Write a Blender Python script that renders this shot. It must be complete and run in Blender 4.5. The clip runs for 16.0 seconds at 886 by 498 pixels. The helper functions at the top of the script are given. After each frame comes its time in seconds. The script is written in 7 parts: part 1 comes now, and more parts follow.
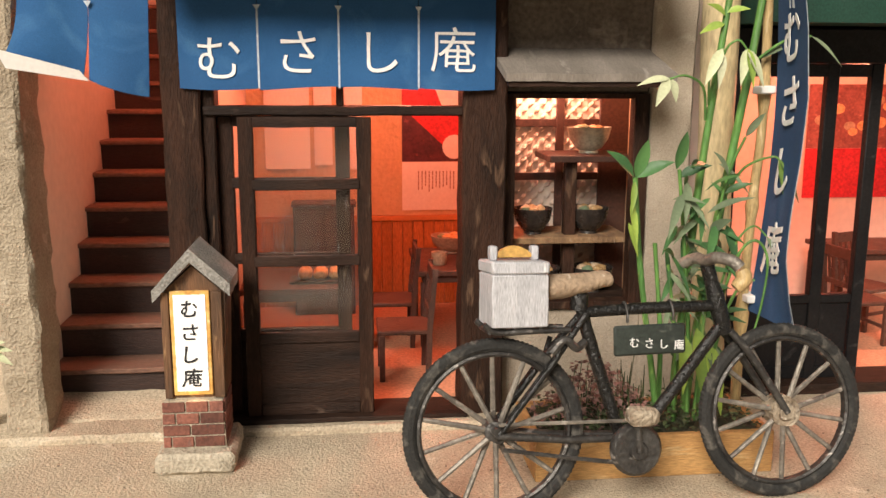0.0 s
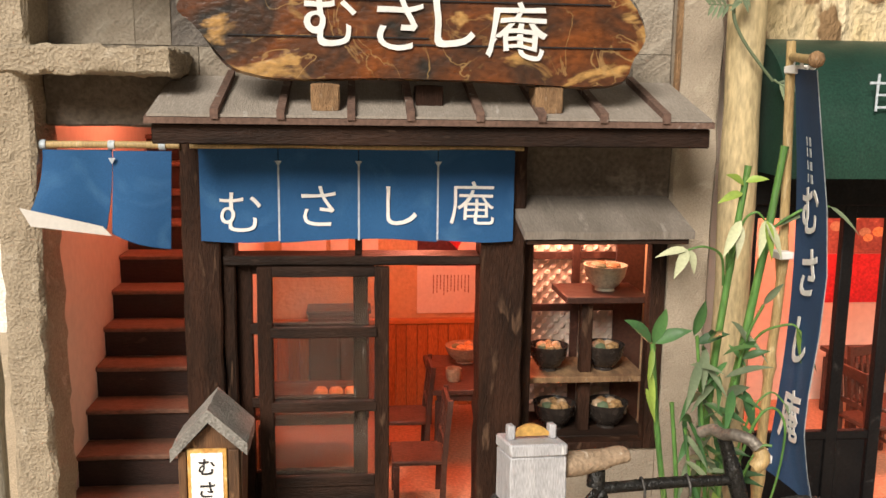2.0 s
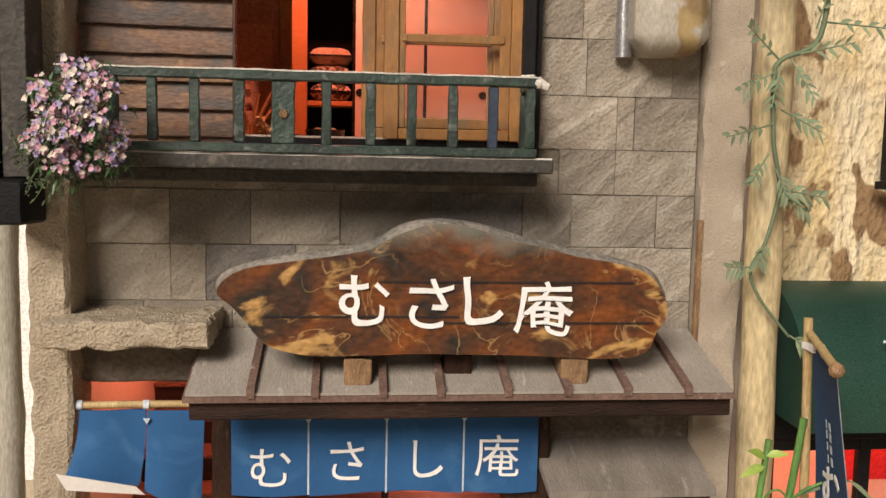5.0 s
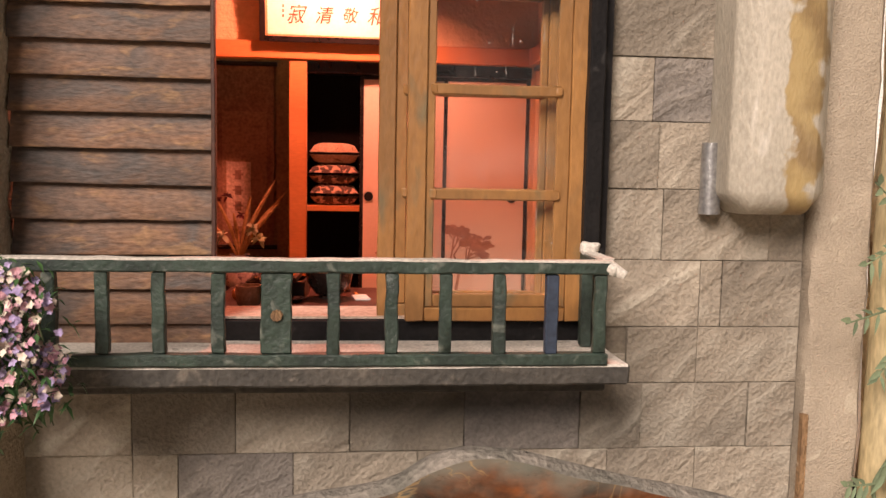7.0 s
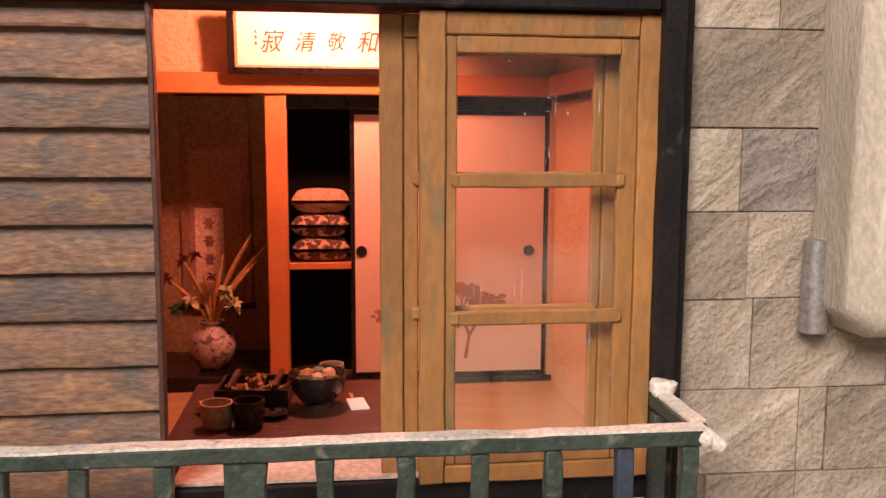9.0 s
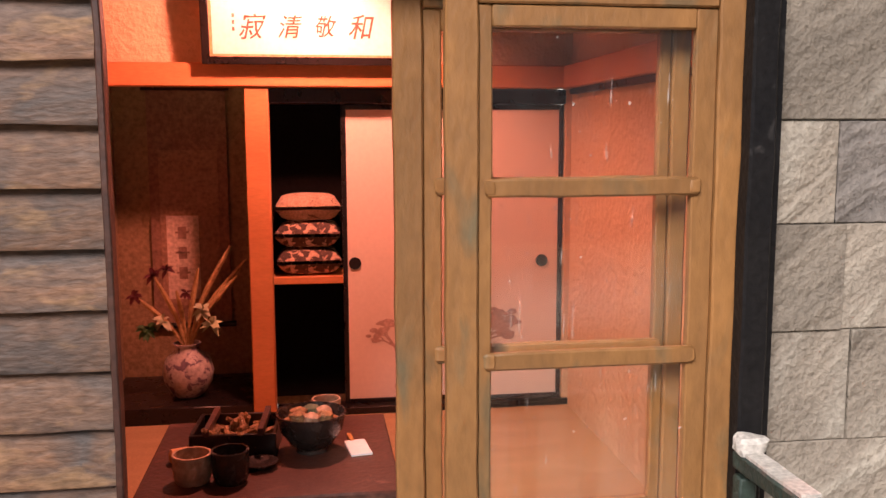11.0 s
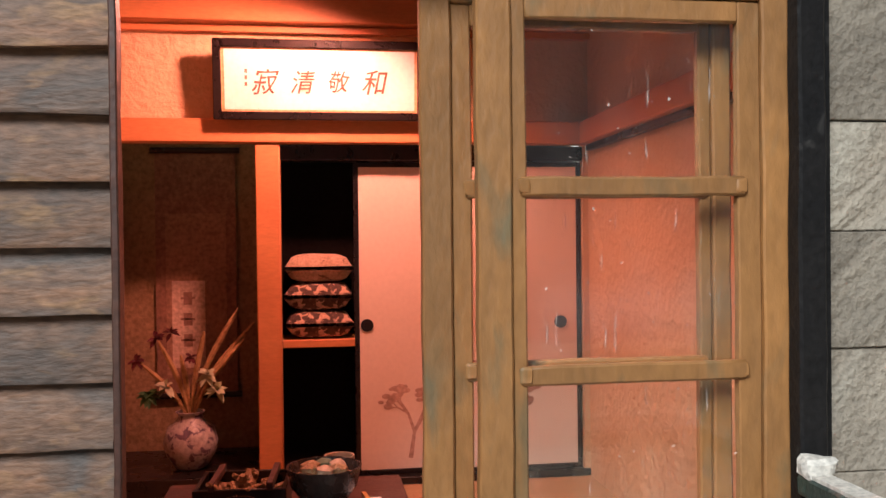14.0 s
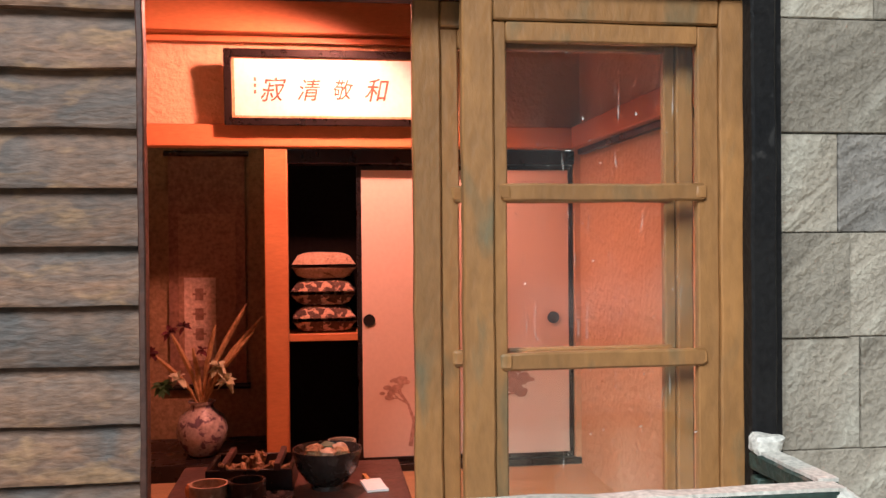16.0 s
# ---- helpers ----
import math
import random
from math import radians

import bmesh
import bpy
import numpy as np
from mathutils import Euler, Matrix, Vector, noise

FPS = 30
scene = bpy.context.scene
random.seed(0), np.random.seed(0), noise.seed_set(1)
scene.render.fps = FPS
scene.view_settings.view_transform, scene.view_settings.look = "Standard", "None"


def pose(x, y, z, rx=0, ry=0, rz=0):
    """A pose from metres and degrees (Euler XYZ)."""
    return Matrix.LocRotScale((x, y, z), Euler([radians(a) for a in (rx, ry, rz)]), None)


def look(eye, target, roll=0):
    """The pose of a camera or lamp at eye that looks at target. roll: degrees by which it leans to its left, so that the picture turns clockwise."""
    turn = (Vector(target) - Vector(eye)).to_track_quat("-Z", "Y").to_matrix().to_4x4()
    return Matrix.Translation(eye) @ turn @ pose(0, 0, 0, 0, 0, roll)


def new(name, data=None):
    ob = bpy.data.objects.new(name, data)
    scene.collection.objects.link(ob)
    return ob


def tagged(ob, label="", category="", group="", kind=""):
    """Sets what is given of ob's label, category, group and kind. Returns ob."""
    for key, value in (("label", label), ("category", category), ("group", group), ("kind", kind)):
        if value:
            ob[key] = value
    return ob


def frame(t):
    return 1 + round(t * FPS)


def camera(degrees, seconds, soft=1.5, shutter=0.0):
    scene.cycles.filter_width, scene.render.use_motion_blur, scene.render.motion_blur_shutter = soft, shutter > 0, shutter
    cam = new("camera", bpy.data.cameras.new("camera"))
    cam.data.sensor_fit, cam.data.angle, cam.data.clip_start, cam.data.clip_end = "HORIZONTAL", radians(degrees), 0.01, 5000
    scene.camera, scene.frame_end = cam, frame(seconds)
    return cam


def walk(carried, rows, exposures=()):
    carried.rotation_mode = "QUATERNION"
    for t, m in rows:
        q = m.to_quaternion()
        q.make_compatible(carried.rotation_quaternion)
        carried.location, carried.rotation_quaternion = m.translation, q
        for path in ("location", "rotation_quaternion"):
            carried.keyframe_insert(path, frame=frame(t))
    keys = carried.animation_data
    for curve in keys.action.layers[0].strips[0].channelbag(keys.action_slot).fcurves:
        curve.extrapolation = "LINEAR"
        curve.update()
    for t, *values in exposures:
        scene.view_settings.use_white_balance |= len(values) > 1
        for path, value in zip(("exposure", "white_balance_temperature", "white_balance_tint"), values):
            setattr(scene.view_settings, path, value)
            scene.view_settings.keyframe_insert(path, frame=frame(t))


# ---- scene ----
# Plan numbers are metres, at the size that doors and steps give; S scales the whole plan, Z0 is the height of the street in it.
S, Z0 = 1.0, 0.12
cam = camera(53.4, 16.0)
METRES, EYE, TURN = 7.3, 2.6, -6.4
ROWS = [
    (0.0, 0.0, 0.0, 0.0, 0.04, -10.98, -0.22),
    (0.5, -0.0024, 0.0011, 0.0185, 0.41, -10.85, -0.33),
    (1.0, -0.0056, 0.0067, 0.0537, 0.7, -10.48, -0.58),
    (1.5, -0.0066, 0.0156, 0.0875, 0.77, -10.07, -0.81),
    (2.0, -0.0082, 0.0173, 0.1189, 0.79, -9.55, -0.76),
    (2.5, -0.0094, 0.0095, 0.1509, 0.71, -8.98, -0.68),
    (3.0, -0.0063, 0.0068, 0.1855, 0.59, -8.3, -0.63),
    (3.5, -0.0127, 0.0092, 0.2035, 0.69, -7.61, -0.76),
    (4.0, -0.0354, 0.0105, 0.2358, 0.56, -6.93, -1.11),
    (4.5, -0.0367, 0.0055, 0.2717, 0.61, -6.32, -1.16),
    (7.0, -0.0736, 0.2155, 0.4393, 0.5, -5.65, -1.13),
    (7.5, -0.0818, 0.2554, 0.4692, 0.39, -6.22, -0.72),
    (8.0, -0.0919, 0.3032, 0.4877, 0.14, -6.6, -0.47),
    (8.5, -0.0951, 0.3452, 0.4987, -0.2, -6.89, -0.35),
    (9.0, -0.0963, 0.3837, 0.5144, -0.44, -7.22, -0.26),
    (9.5, -0.1001, 0.4188, 0.5227, -0.9, -7.37, -0.25),
    (10.0, -0.1125, 0.4505, 0.5222, -1.6, -7.5, -0.38),
    (12.5, -0.1222, 0.5015, 0.489, -1.71, -5.0, 0.72),
    (13.0, -0.1353, 0.5101, 0.4793, -1.71, -3.18, 0.8),
    (13.5, -0.1321, 0.5131, 0.4717, -1.93, -1.43, 0.71),
    (14.0, -0.1294, 0.5081, 0.47, -1.75, -0.49, 0.61),
    (14.5, -0.1268, 0.4681, 0.4629, -1.53, -0.14, 0.54),
    (15.0, -0.1305, 0.4594, 0.4503, -1.41, -0.09, 0.45),
    (15.5, -0.1246, 0.4701, 0.4586, -1.36, -0.28, 0.45),
    (16.0, -0.1231, 0.4657, 0.4704, -1.33, -0.56, 0.48),
]
EXPOSURES = [(0.0, 0.0, 6500, 10), (2.0, -0.08, 6500, 10), (3.5, 0.02, 6500, 11), (4.5, -0.3, 6500, 12), (7.0, -0.08, 6850, 20), (9.0, -0.08, 6750, 24), (10.0, -0.09, 6550, 25), (12.5, 0.0, 5300, 4), (13.5, -0.02, 5350, 4), (14.0, -0.2, 5400, 4), (14.5, -0.27, 5300, 2), (16.0, -0.1, 5250, 1)]
walk(cam, [(t, pose(0, 0, S * (EYE - Z0), 0, 0, TURN) @ pose(S * METRES * x, S * METRES * y, S * METRES * z, 90 + pitch, roll, yaw)) for t, x, y, z, yaw, pitch, roll in ROWS], EXPOSURES)

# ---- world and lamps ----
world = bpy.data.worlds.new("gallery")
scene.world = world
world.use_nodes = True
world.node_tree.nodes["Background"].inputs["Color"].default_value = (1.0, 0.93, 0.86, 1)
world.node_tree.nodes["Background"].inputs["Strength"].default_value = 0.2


def lamp(name, kind, at, energy, colour, size=0.2, target=None, spread=None):
    data = bpy.data.lights.new(name, kind)
    data.color = colour
    place = Vector((at[0], at[1], at[2] - Z0)) * S
    if kind == "SUN":
        data.energy, data.angle = energy, radians(size)
    else:
        data.energy = energy * S * S
        if kind == "SPOT":
            data.spot_size, data.spot_blend, data.shadow_soft_size = radians(spread), 0.5, size * S
        elif kind == "AREA":
            data.shape, data.size = "DISK", size * S
        else:
            data.shadow_soft_size = size * S
    ob = new(name, data)
    aim = Vector((target[0], target[1], target[2] - Z0)) * S if target else place + Vector((0, 0, -1))
    ob.matrix_world = look(place, aim)
    return ob


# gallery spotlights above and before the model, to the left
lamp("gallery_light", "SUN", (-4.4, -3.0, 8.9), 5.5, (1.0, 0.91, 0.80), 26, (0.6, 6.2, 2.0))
# bulbs inside the model's rooms
ORANGE = (1.0, 0.275, 0.165)
lamp("shop_bulb", "POINT", (0.45, 7.7, 2.95), 130, ORANGE, 0.12)
lamp("stair_bulb", "POINT", (-1.72, 8.0, 3.9), 58, ORANGE, 0.1)
# a shaded bulb that throws its light downwards
lamp("upstairs_bulb", "SPOT", (-0.40, 8.60, 7.53), 420, ORANGE, 0.07, (-1.25, 8.66, 5.0), 172)
lamp("neighbour_bulb", "POINT", (4.6, 7.6, 2.6), 185, ORANGE, 0.12)

# ---- materials ----


def mat(name, c1, c2=None, c3=None, rough=0.75, scale=3.0, fine=35.0, bump=0.4, dist=0.012, metal=0.0, rnd=0.0, stretch=(1, 1, 1), spots=0.62, soft=0.1, glow=0.0, warp=0.0, spec=0.4, turn=0.0, grain=0.28, fibre=None, relief=1.2, detail=8.0):
    """c1 to c2 by a broad noise, c3 in blotches; fine grain; bump; rnd: difference from piece to piece."""
    m = bpy.data.materials.new(name)
    m.use_nodes = True
    nt = m.node_tree
    N, L = nt.nodes, nt.links
    p = N["Principled BSDF"]
    tc = N.new("ShaderNodeTexCoord")
    vec = tc.outputs["Object"]
    if rnd:
        oi = N.new("ShaderNodeObjectInfo")
        mul = N.new("ShaderNodeVectorMath"); mul.operation = "MULTIPLY"
        mul.inputs[1].default_value = (37.0, 23.0, 51.0)
        L.new(oi.outputs["Random"], mul.inputs[0])
        add = N.new("ShaderNodeVectorMath"); add.operation = "ADD"
        L.new(vec, add.inputs[0]); L.new(mul.outputs[0], add.inputs[1])
        vec = add.outputs[0]
    if turn:
        rot = N.new("ShaderNodeMapping")
        rot.inputs["Rotation"].default_value = (0, radians(turn), 0)
        L.new(vec, rot.inputs["Vector"])
        vec = rot.outputs[0]
    mf = N.new("ShaderNodeMapping")
    mf.inputs["Scale"].default_value = fibre or stretch
    L.new(vec, mf.inputs["Vector"])
    mp = N.new("ShaderNodeMapping")
    mp.inputs["Scale"].default_value = stretch
    L.new(vec, mp.inputs["Vector"])
    vec = mp.outputs[0]
    n1 = N.new("ShaderNodeTexNoise")
    n1.inputs["Scale"].default_value, n1.inputs["Detail"].default_value, n1.inputs["Distortion"].default_value = scale, 5, warp
    n2 = N.new("ShaderNodeTexNoise")
    n2.inputs["Scale"].default_value, n2.inputs["Detail"].default_value = fine, 6
    n3 = N.new("ShaderNodeTexNoise")
    n3.inputs["Scale"].default_value, n3.inputs["Detail"].default_value, n3.inputs["Distortion"].default_value = scale * 2.3, detail, 0.6
    for n, v in ((n1, vec), (n2, mf.outputs[0]), (n3, vec)):
        L.new(v, n.inputs["Vector"])
    c2 = c2 or tuple(v * 0.72 for v in c1)
    r1 = N.new("ShaderNodeValToRGB")
    r1.color_ramp.elements[0].position, r1.color_ramp.elements[1].position = 0.32, 0.68
    r1.color_ramp.elements[0].color, r1.color_ramp.elements[1].color = (*c1, 1), (*c2, 1)
    L.new(n1.outputs["Fac"], r1.inputs["Fac"])
    col = r1.outputs["Color"]
    if c3:
        r3 = N.new("ShaderNodeValToRGB")
        r3.color_ramp.elements[0].position, r3.color_ramp.elements[1].position = spots, min(1.0, spots + soft)
        L.new(n3.outputs["Fac"], r3.inputs["Fac"])
        mx = N.new("ShaderNodeMix"); mx.data_type = "RGBA"
        L.new(r3.outputs["Color"], mx.inputs["Factor"]); L.new(col, mx.inputs["A"])
        mx.inputs["B"].default_value = (*c3, 1)
        col = mx.outputs["Result"]
    hs = N.new("ShaderNodeHueSaturation")
    mr = N.new("ShaderNodeMapRange")
    mr.inputs["From Min"].default_value, mr.inputs["From Max"].default_value = 0.3, 0.7
    mr.inputs["To Min"].default_value, mr.inputs["To Max"].default_value = 1 - grain, 1 + grain
    L.new(n2.outputs["Fac"], mr.inputs["Value"])
    val = mr.outputs[0]
    if rnd:
        rr = N.new("ShaderNodeMapRange")
        rr.inputs["To Min"].default_value, rr.inputs["To Max"].default_value = 1 - rnd, 1 + rnd
        L.new(oi.outputs["Random"], rr.inputs["Value"])
        mm = N.new("ShaderNodeMath"); mm.operation = "MULTIPLY"
        L.new(val, mm.inputs[0]); L.new(rr.outputs[0], mm.inputs[1])
        val = mm.outputs[0]
    L.new(val, hs.inputs["Value"]); L.new(col, hs.inputs["Color"])
    L.new(hs.outputs[0], p.inputs["Base Color"])
    p.inputs["Metallic"].default_value = metal
    p.inputs["Specular IOR Level"].default_value = spec
    ro = N.new("ShaderNodeMapRange")
    ro.inputs["To Min"].default_value, ro.inputs["To Max"].default_value = max(0.05, rough - 0.15), min(1, rough + 0.15)
    L.new(n3.outputs["Fac"], ro.inputs["Value"]); L.new(ro.outputs[0], p.inputs["Roughness"])
    if bump:
        ad = N.new("ShaderNodeMath"); ad.operation = "MULTIPLY_ADD"
        L.new(n3.outputs["Fac"], ad.inputs[0]); ad.inputs[1].default_value = relief; L.new(n2.outputs["Fac"], ad.inputs[2])
        b = N.new("ShaderNodeBump")
        b.inputs["Strength"].default_value, b.inputs["Distance"].default_value = bump, dist * S
        L.new(ad.outputs[0], b.inputs["Height"]); L.new(b.outputs[0], p.inputs["Normal"])
    if glow:
        L.new(hs.outputs[0], p.inputs["Emission Color"])
        p.inputs["Emission Strength"].default_value = glow
    return m


def glass(name, tint=(0.96, 0.98, 0.97), rough=0.03):
    m = bpy.data.materials.new(name)
    m.use_nodes = True
    nt = m.node_tree
    N, L = nt.nodes, nt.links
    out = N["Material Output"]
    N.remove(N["Principled BSDF"])
    tr = N.new("ShaderNodeBsdfTransparent"); tr.inputs[0].default_value = (*tint, 1)
    gl = N.new("ShaderNodeBsdfGlossy"); gl.inputs["Roughness"].default_value = rough
    df = N.new("ShaderNodeBsdfDiffuse"); df.inputs[0].default_value = (0.75, 0.7, 0.66, 1)
    tc = N.new("ShaderNodeTexCoord")
    dust = N.new("ShaderNodeTexNoise"); dust.inputs["Scale"].default_value, dust.inputs["Detail"].default_value = 3.0, 9
    L.new(tc.outputs["Object"], dust.inputs["Vector"])
    rp = N.new("ShaderNodeMapRange"); rp.inputs["From Min"].default_value, rp.inputs["From Max"].default_value = 0.45, 0.8
    rp.inputs["To Max"].default_value = 0.025
    L.new(dust.outputs["Fac"], rp.inputs["Value"])
    speck = N.new("ShaderNodeTexNoise"); speck.inputs["Scale"].default_value, speck.inputs["Detail"].default_value = 55.0, 2
    L.new(tc.outputs["Object"], speck.inputs["Vector"])
    sp = N.new("ShaderNodeMapRange"); sp.inputs["From Min"].default_value, sp.inputs["From Max"].default_value = 0.735, 0.77
    sp.inputs["To Max"].default_value = 0.5
    L.new(speck.outputs["Fac"], sp.inputs["Value"])
    mxd = N.new("ShaderNodeMath"); mxd.operation = "MAXIMUM"
    L.new(rp.outputs[0], mxd.inputs[0]); L.new(sp.outputs[0], mxd.inputs[1])
    long = N.new("ShaderNodeMapping"); long.inputs["Scale"].default_value = (70.0, 70.0, 7.0)
    L.new(tc.outputs["Object"], long.inputs["Vector"])
    streak = N.new("ShaderNodeTexNoise"); streak.inputs["Scale"].default_value, streak.inputs["Detail"].default_value = 1.0, 3
    L.new(long.outputs[0], streak.inputs["Vector"])
    st = N.new("ShaderNodeMapRange"); st.inputs["From Min"].default_value, st.inputs["From Max"].default_value = 0.70, 0.76
    st.inputs["To Max"].default_value = 0.3
    L.new(streak.outputs["Fac"], st.inputs["Value"])
    both = N.new("ShaderNodeMath"); both.operation = "MAXIMUM"
    L.new(mxd.outputs[0], both.inputs[0]); L.new(st.outputs[0], both.inputs[1])
    m1 = N.new("ShaderNodeMixShader"); L.new(both.outputs[0], m1.inputs[0]); L.new(tr.outputs[0], m1.inputs[1]); L.new(df.outputs[0], m1.inputs[2])
    fr = N.new("ShaderNodeFresnel"); fr.inputs[0].default_value = 1.45
    m2 = N.new("ShaderNodeMixShader"); L.new(fr.outputs[0], m2.inputs[0]); L.new(m1.outputs[0], m2.inputs[1]); L.new(gl.outputs[0], m2.inputs[2])
    L.new(m2.outputs[0], out.inputs["Surface"])
    return m


SAND = mat("sandy_mortar", (0.52, 0.43, 0.31), (0.40, 0.33, 0.24), (0.62, 0.54, 0.42), 0.95, 1.6, 60, 0.8, 0.02)
STUCCO = mat("rough_stucco", (0.42, 0.355, 0.275), (0.32, 0.268, 0.205), (0.48, 0.42, 0.33), 0.95, 2.0, 85, 0.6, 0.022, grain=0.14, relief=1.8)
STUCCO_SANDY = mat("coarse_sandy_stucco", (0.45, 0.375, 0.275), (0.34, 0.28, 0.20), (0.52, 0.45, 0.35), 0.95, 2.4, 55, 0.85, 0.032, grain=0.2, relief=2.2)
# dark stain, with the canopy's shade also put into the colour
STUCCO_DARK = mat("stained_shaded_render", (0.16, 0.128, 0.098), (0.105, 0.084, 0.066), (0.24, 0.20, 0.16), 0.95, 2.6, 30, 0.7, 0.02, spots=0.6, detail=10.0)
STONE = mat("split_stone", (0.325, 0.28, 0.22), (0.21, 0.18, 0.142), (0.40, 0.365, 0.30), 0.85, 1.3, 44, 0.6, 0.032, grain=0.16, rnd=0.26, stretch=(0.7, 1.0, 2.0), warp=1.2, spots=0.5, soft=0.3, turn=38, fibre=(1, 1, 1), relief=3.2, detail=2.6)
JOINT = mat("brown_mortar", (0.20, 0.17, 0.13), (0.13, 0.11, 0.085), rough=0.95)
STONE_DARK = mat("dark_split_stone", (0.225, 0.20, 0.175), (0.15, 0.135, 0.12), (0.30, 0.27, 0.235), 0.85, 1.5, 48, 0.6, 0.03, grain=0.2, rnd=0.12, stretch=(0.7, 1.0, 2.0), warp=1.2, spots=0.5, soft=0.3, turn=38, fibre=(1, 1, 1), relief=3.2, detail=2.6)
DARKWOOD = mat("dark_stained_wood", (0.044, 0.020, 0.012), (0.011, 0.007, 0.005), (0.095, 0.055, 0.034), 0.6, 2.0, 30, 0.6, 0.02, stretch=(3, 3, 0.7), spots=0.6, spec=0.15)
DARKWOOD_H = mat("dark_stained_wood_lengthwise", (0.040, 0.021, 0.014), (0.014, 0.009, 0.007), (0.10, 0.066, 0.048), 0.6, 2.0, 30, 0.6, 0.02, stretch=(0.7, 3, 3), spots=0.66, spec=0.15)
CHARRED = mat("black_brown_paint", (0.013, 0.012, 0.012), (0.007, 0.007, 0.008), (0.045, 0.042, 0.04), 0.5, 3, 40, 0.4, 0.01, spots=0.66, spec=0.15)
ROOFBOARD = mat("dusty_roof_board", (0.32, 0.285, 0.245), (0.25, 0.22, 0.185), (0.40, 0.37, 0.33), 0.95, 2.0, 30, 0.6, 0.012, stretch=(3, 0.8, 1), grain=0.15)
# ROOFBOARD made darker: the shadow of the main canopy is in this colour
HOODBOARD = mat("shaded_hood_board", (0.23, 0.20, 0.17), (0.165, 0.142, 0.118), (0.30, 0.27, 0.235), 0.95, 2.0, 30, 0.6, 0.012, stretch=(3, 0.8, 1), grain=0.15)
BATTEN = mat("dusty_batten", (0.17, 0.105, 0.08), (0.10, 0.06, 0.045), (0.36, 0.32, 0.28), 0.9, 3, 40, 0.5, 0.012)
RAWWOOD = mat("raw_split_wood", (0.33, 0.20, 0.10), (0.15, 0.085, 0.045), (0.42, 0.32, 0.22), 0.85, 5, 40, 0.8, 0.02, stretch=(3, 1, 1))
BLUE = mat("indigo_cloth", (0.020, 0.098, 0.245), (0.012, 0.068, 0.185), (0.060, 0.165, 0.325), 0.85, 1.3, 150, 0.25, 0.004, spots=0.54, soft=0.3, grain=0.12)
NAVY = mat("navy_banner_cloth", (0.028, 0.078, 0.18), (0.020, 0.056, 0.135), (0.05, 0.105, 0.21), 0.85, 1.3, 150, 0.25, 0.004, spots=0.6, soft=0.3)
WHITE = mat("white_paint", (0.80, 0.80, 0.78), (0.70, 0.70, 0.68), rough=0.7, scale=6, bump=0.1, grain=0.06)
DIMWHITE = mat("pale_line_paint", (0.50, 0.56, 0.60), (0.40, 0.46, 0.52), rough=0.8, bump=0.1)
PAPER = mat("white_paper", (0.80, 0.78, 0.74), (0.75, 0.73, 0.69), rough=0.9, bump=0.05, grain=0.05)
INK = mat("black_ink", (0.012, 0.011, 0.012), (0.018, 0.016, 0.016), rough=0.7, bump=0)
SIGNWOOD = mat("varnished_figured_wood", (0.170, 0.050, 0.012), (0.024, 0.020, 0.016), (0.38, 0.22, 0.075), 0.3, 1.2, 22, 0.4, 0.016, grain=0.34, stretch=(0.9, 1, 1.5), spots=0.585, soft=0.06, warp=2.2, spec=0.4, detail=7.0)
SIGNEDGE = mat("dusty_bark_edge", (0.27, 0.24, 0.205), (0.13, 0.125, 0.105), (0.38, 0.35, 0.31), 0.9, 3, 30, 0.9, 0.03)
CLAP = mat("weathered_clapboard", (0.18, 0.093, 0.052), (0.080, 0.064, 0.056), (0.29, 0.165, 0.078), 0.62, 2.6, 22, 0.5, 0.012, rnd=0.18, stretch=(0.9, 1, 2.2), spots=0.57, soft=0.2, warp=0.9, grain=0.34, fibre=(1.0, 1, 3.0), relief=0.8, detail=10.0)
OCHRE = mat("ochre_window_wood", (0.31, 0.148, 0.046), (0.22, 0.108, 0.037), (0.145, 0.105, 0.052), 0.5, 1.5, 14, 0.45, 0.010, rnd=0.10, stretch=(1.8, 1.8, 0.7), spots=0.555, soft=0.16, grain=0.13, fibre=(2.2, 2.2, 1.0), warp=0.8, detail=10.0)
GREENRAIL = mat("worn_dark_green_paint", (0.034, 0.056, 0.043), (0.018, 0.029, 0.025), (0.15, 0.165, 0.14), 0.5, 4.5, 40, 0.6, 0.012, spots=0.6, soft=0.16, detail=10.0)
DUST = mat("dusty_rail_top", (0.62, 0.58, 0.52), (0.46, 0.43, 0.38), (0.22, 0.22, 0.18), 0.95, 5, 60, 0.6, 0.01)
BLUEGREY = mat("blue_grey_paint", (0.03, 0.045, 0.075), (0.022, 0.033, 0.055), rough=0.6)
BAMBOO = mat("dry_bamboo", (0.46, 0.33, 0.15), (0.36, 0.25, 0.11), (0.54, 0.42, 0.24), 0.55, 2.5, 30, 0.3, 0.008, stretch=(3, 3, 0.6))
POLE = mat("pale_peeled_pole", (0.50, 0.40, 0.22), (0.40, 0.33, 0.20), (0.36, 0.31, 0.20), 0.7, 1.4, 20, 0.4, 0.015, stretch=(2, 2, 0.5), spots=0.6, soft=0.2)
STALK = mat("green_stalk", (0.12, 0.26, 0.06), (0.075, 0.18, 0.045), (0.22, 0.32, 0.09), 0.45, 5, 30, 0.2, 0.006, stretch=(2, 2, 0.4))
LEAF = mat("green_leaf", (0.075, 0.18, 0.055), (0.04, 0.10, 0.04), None, 0.45, 3, 50, 0.25, 0.004, rnd=0.3, grain=0.1)
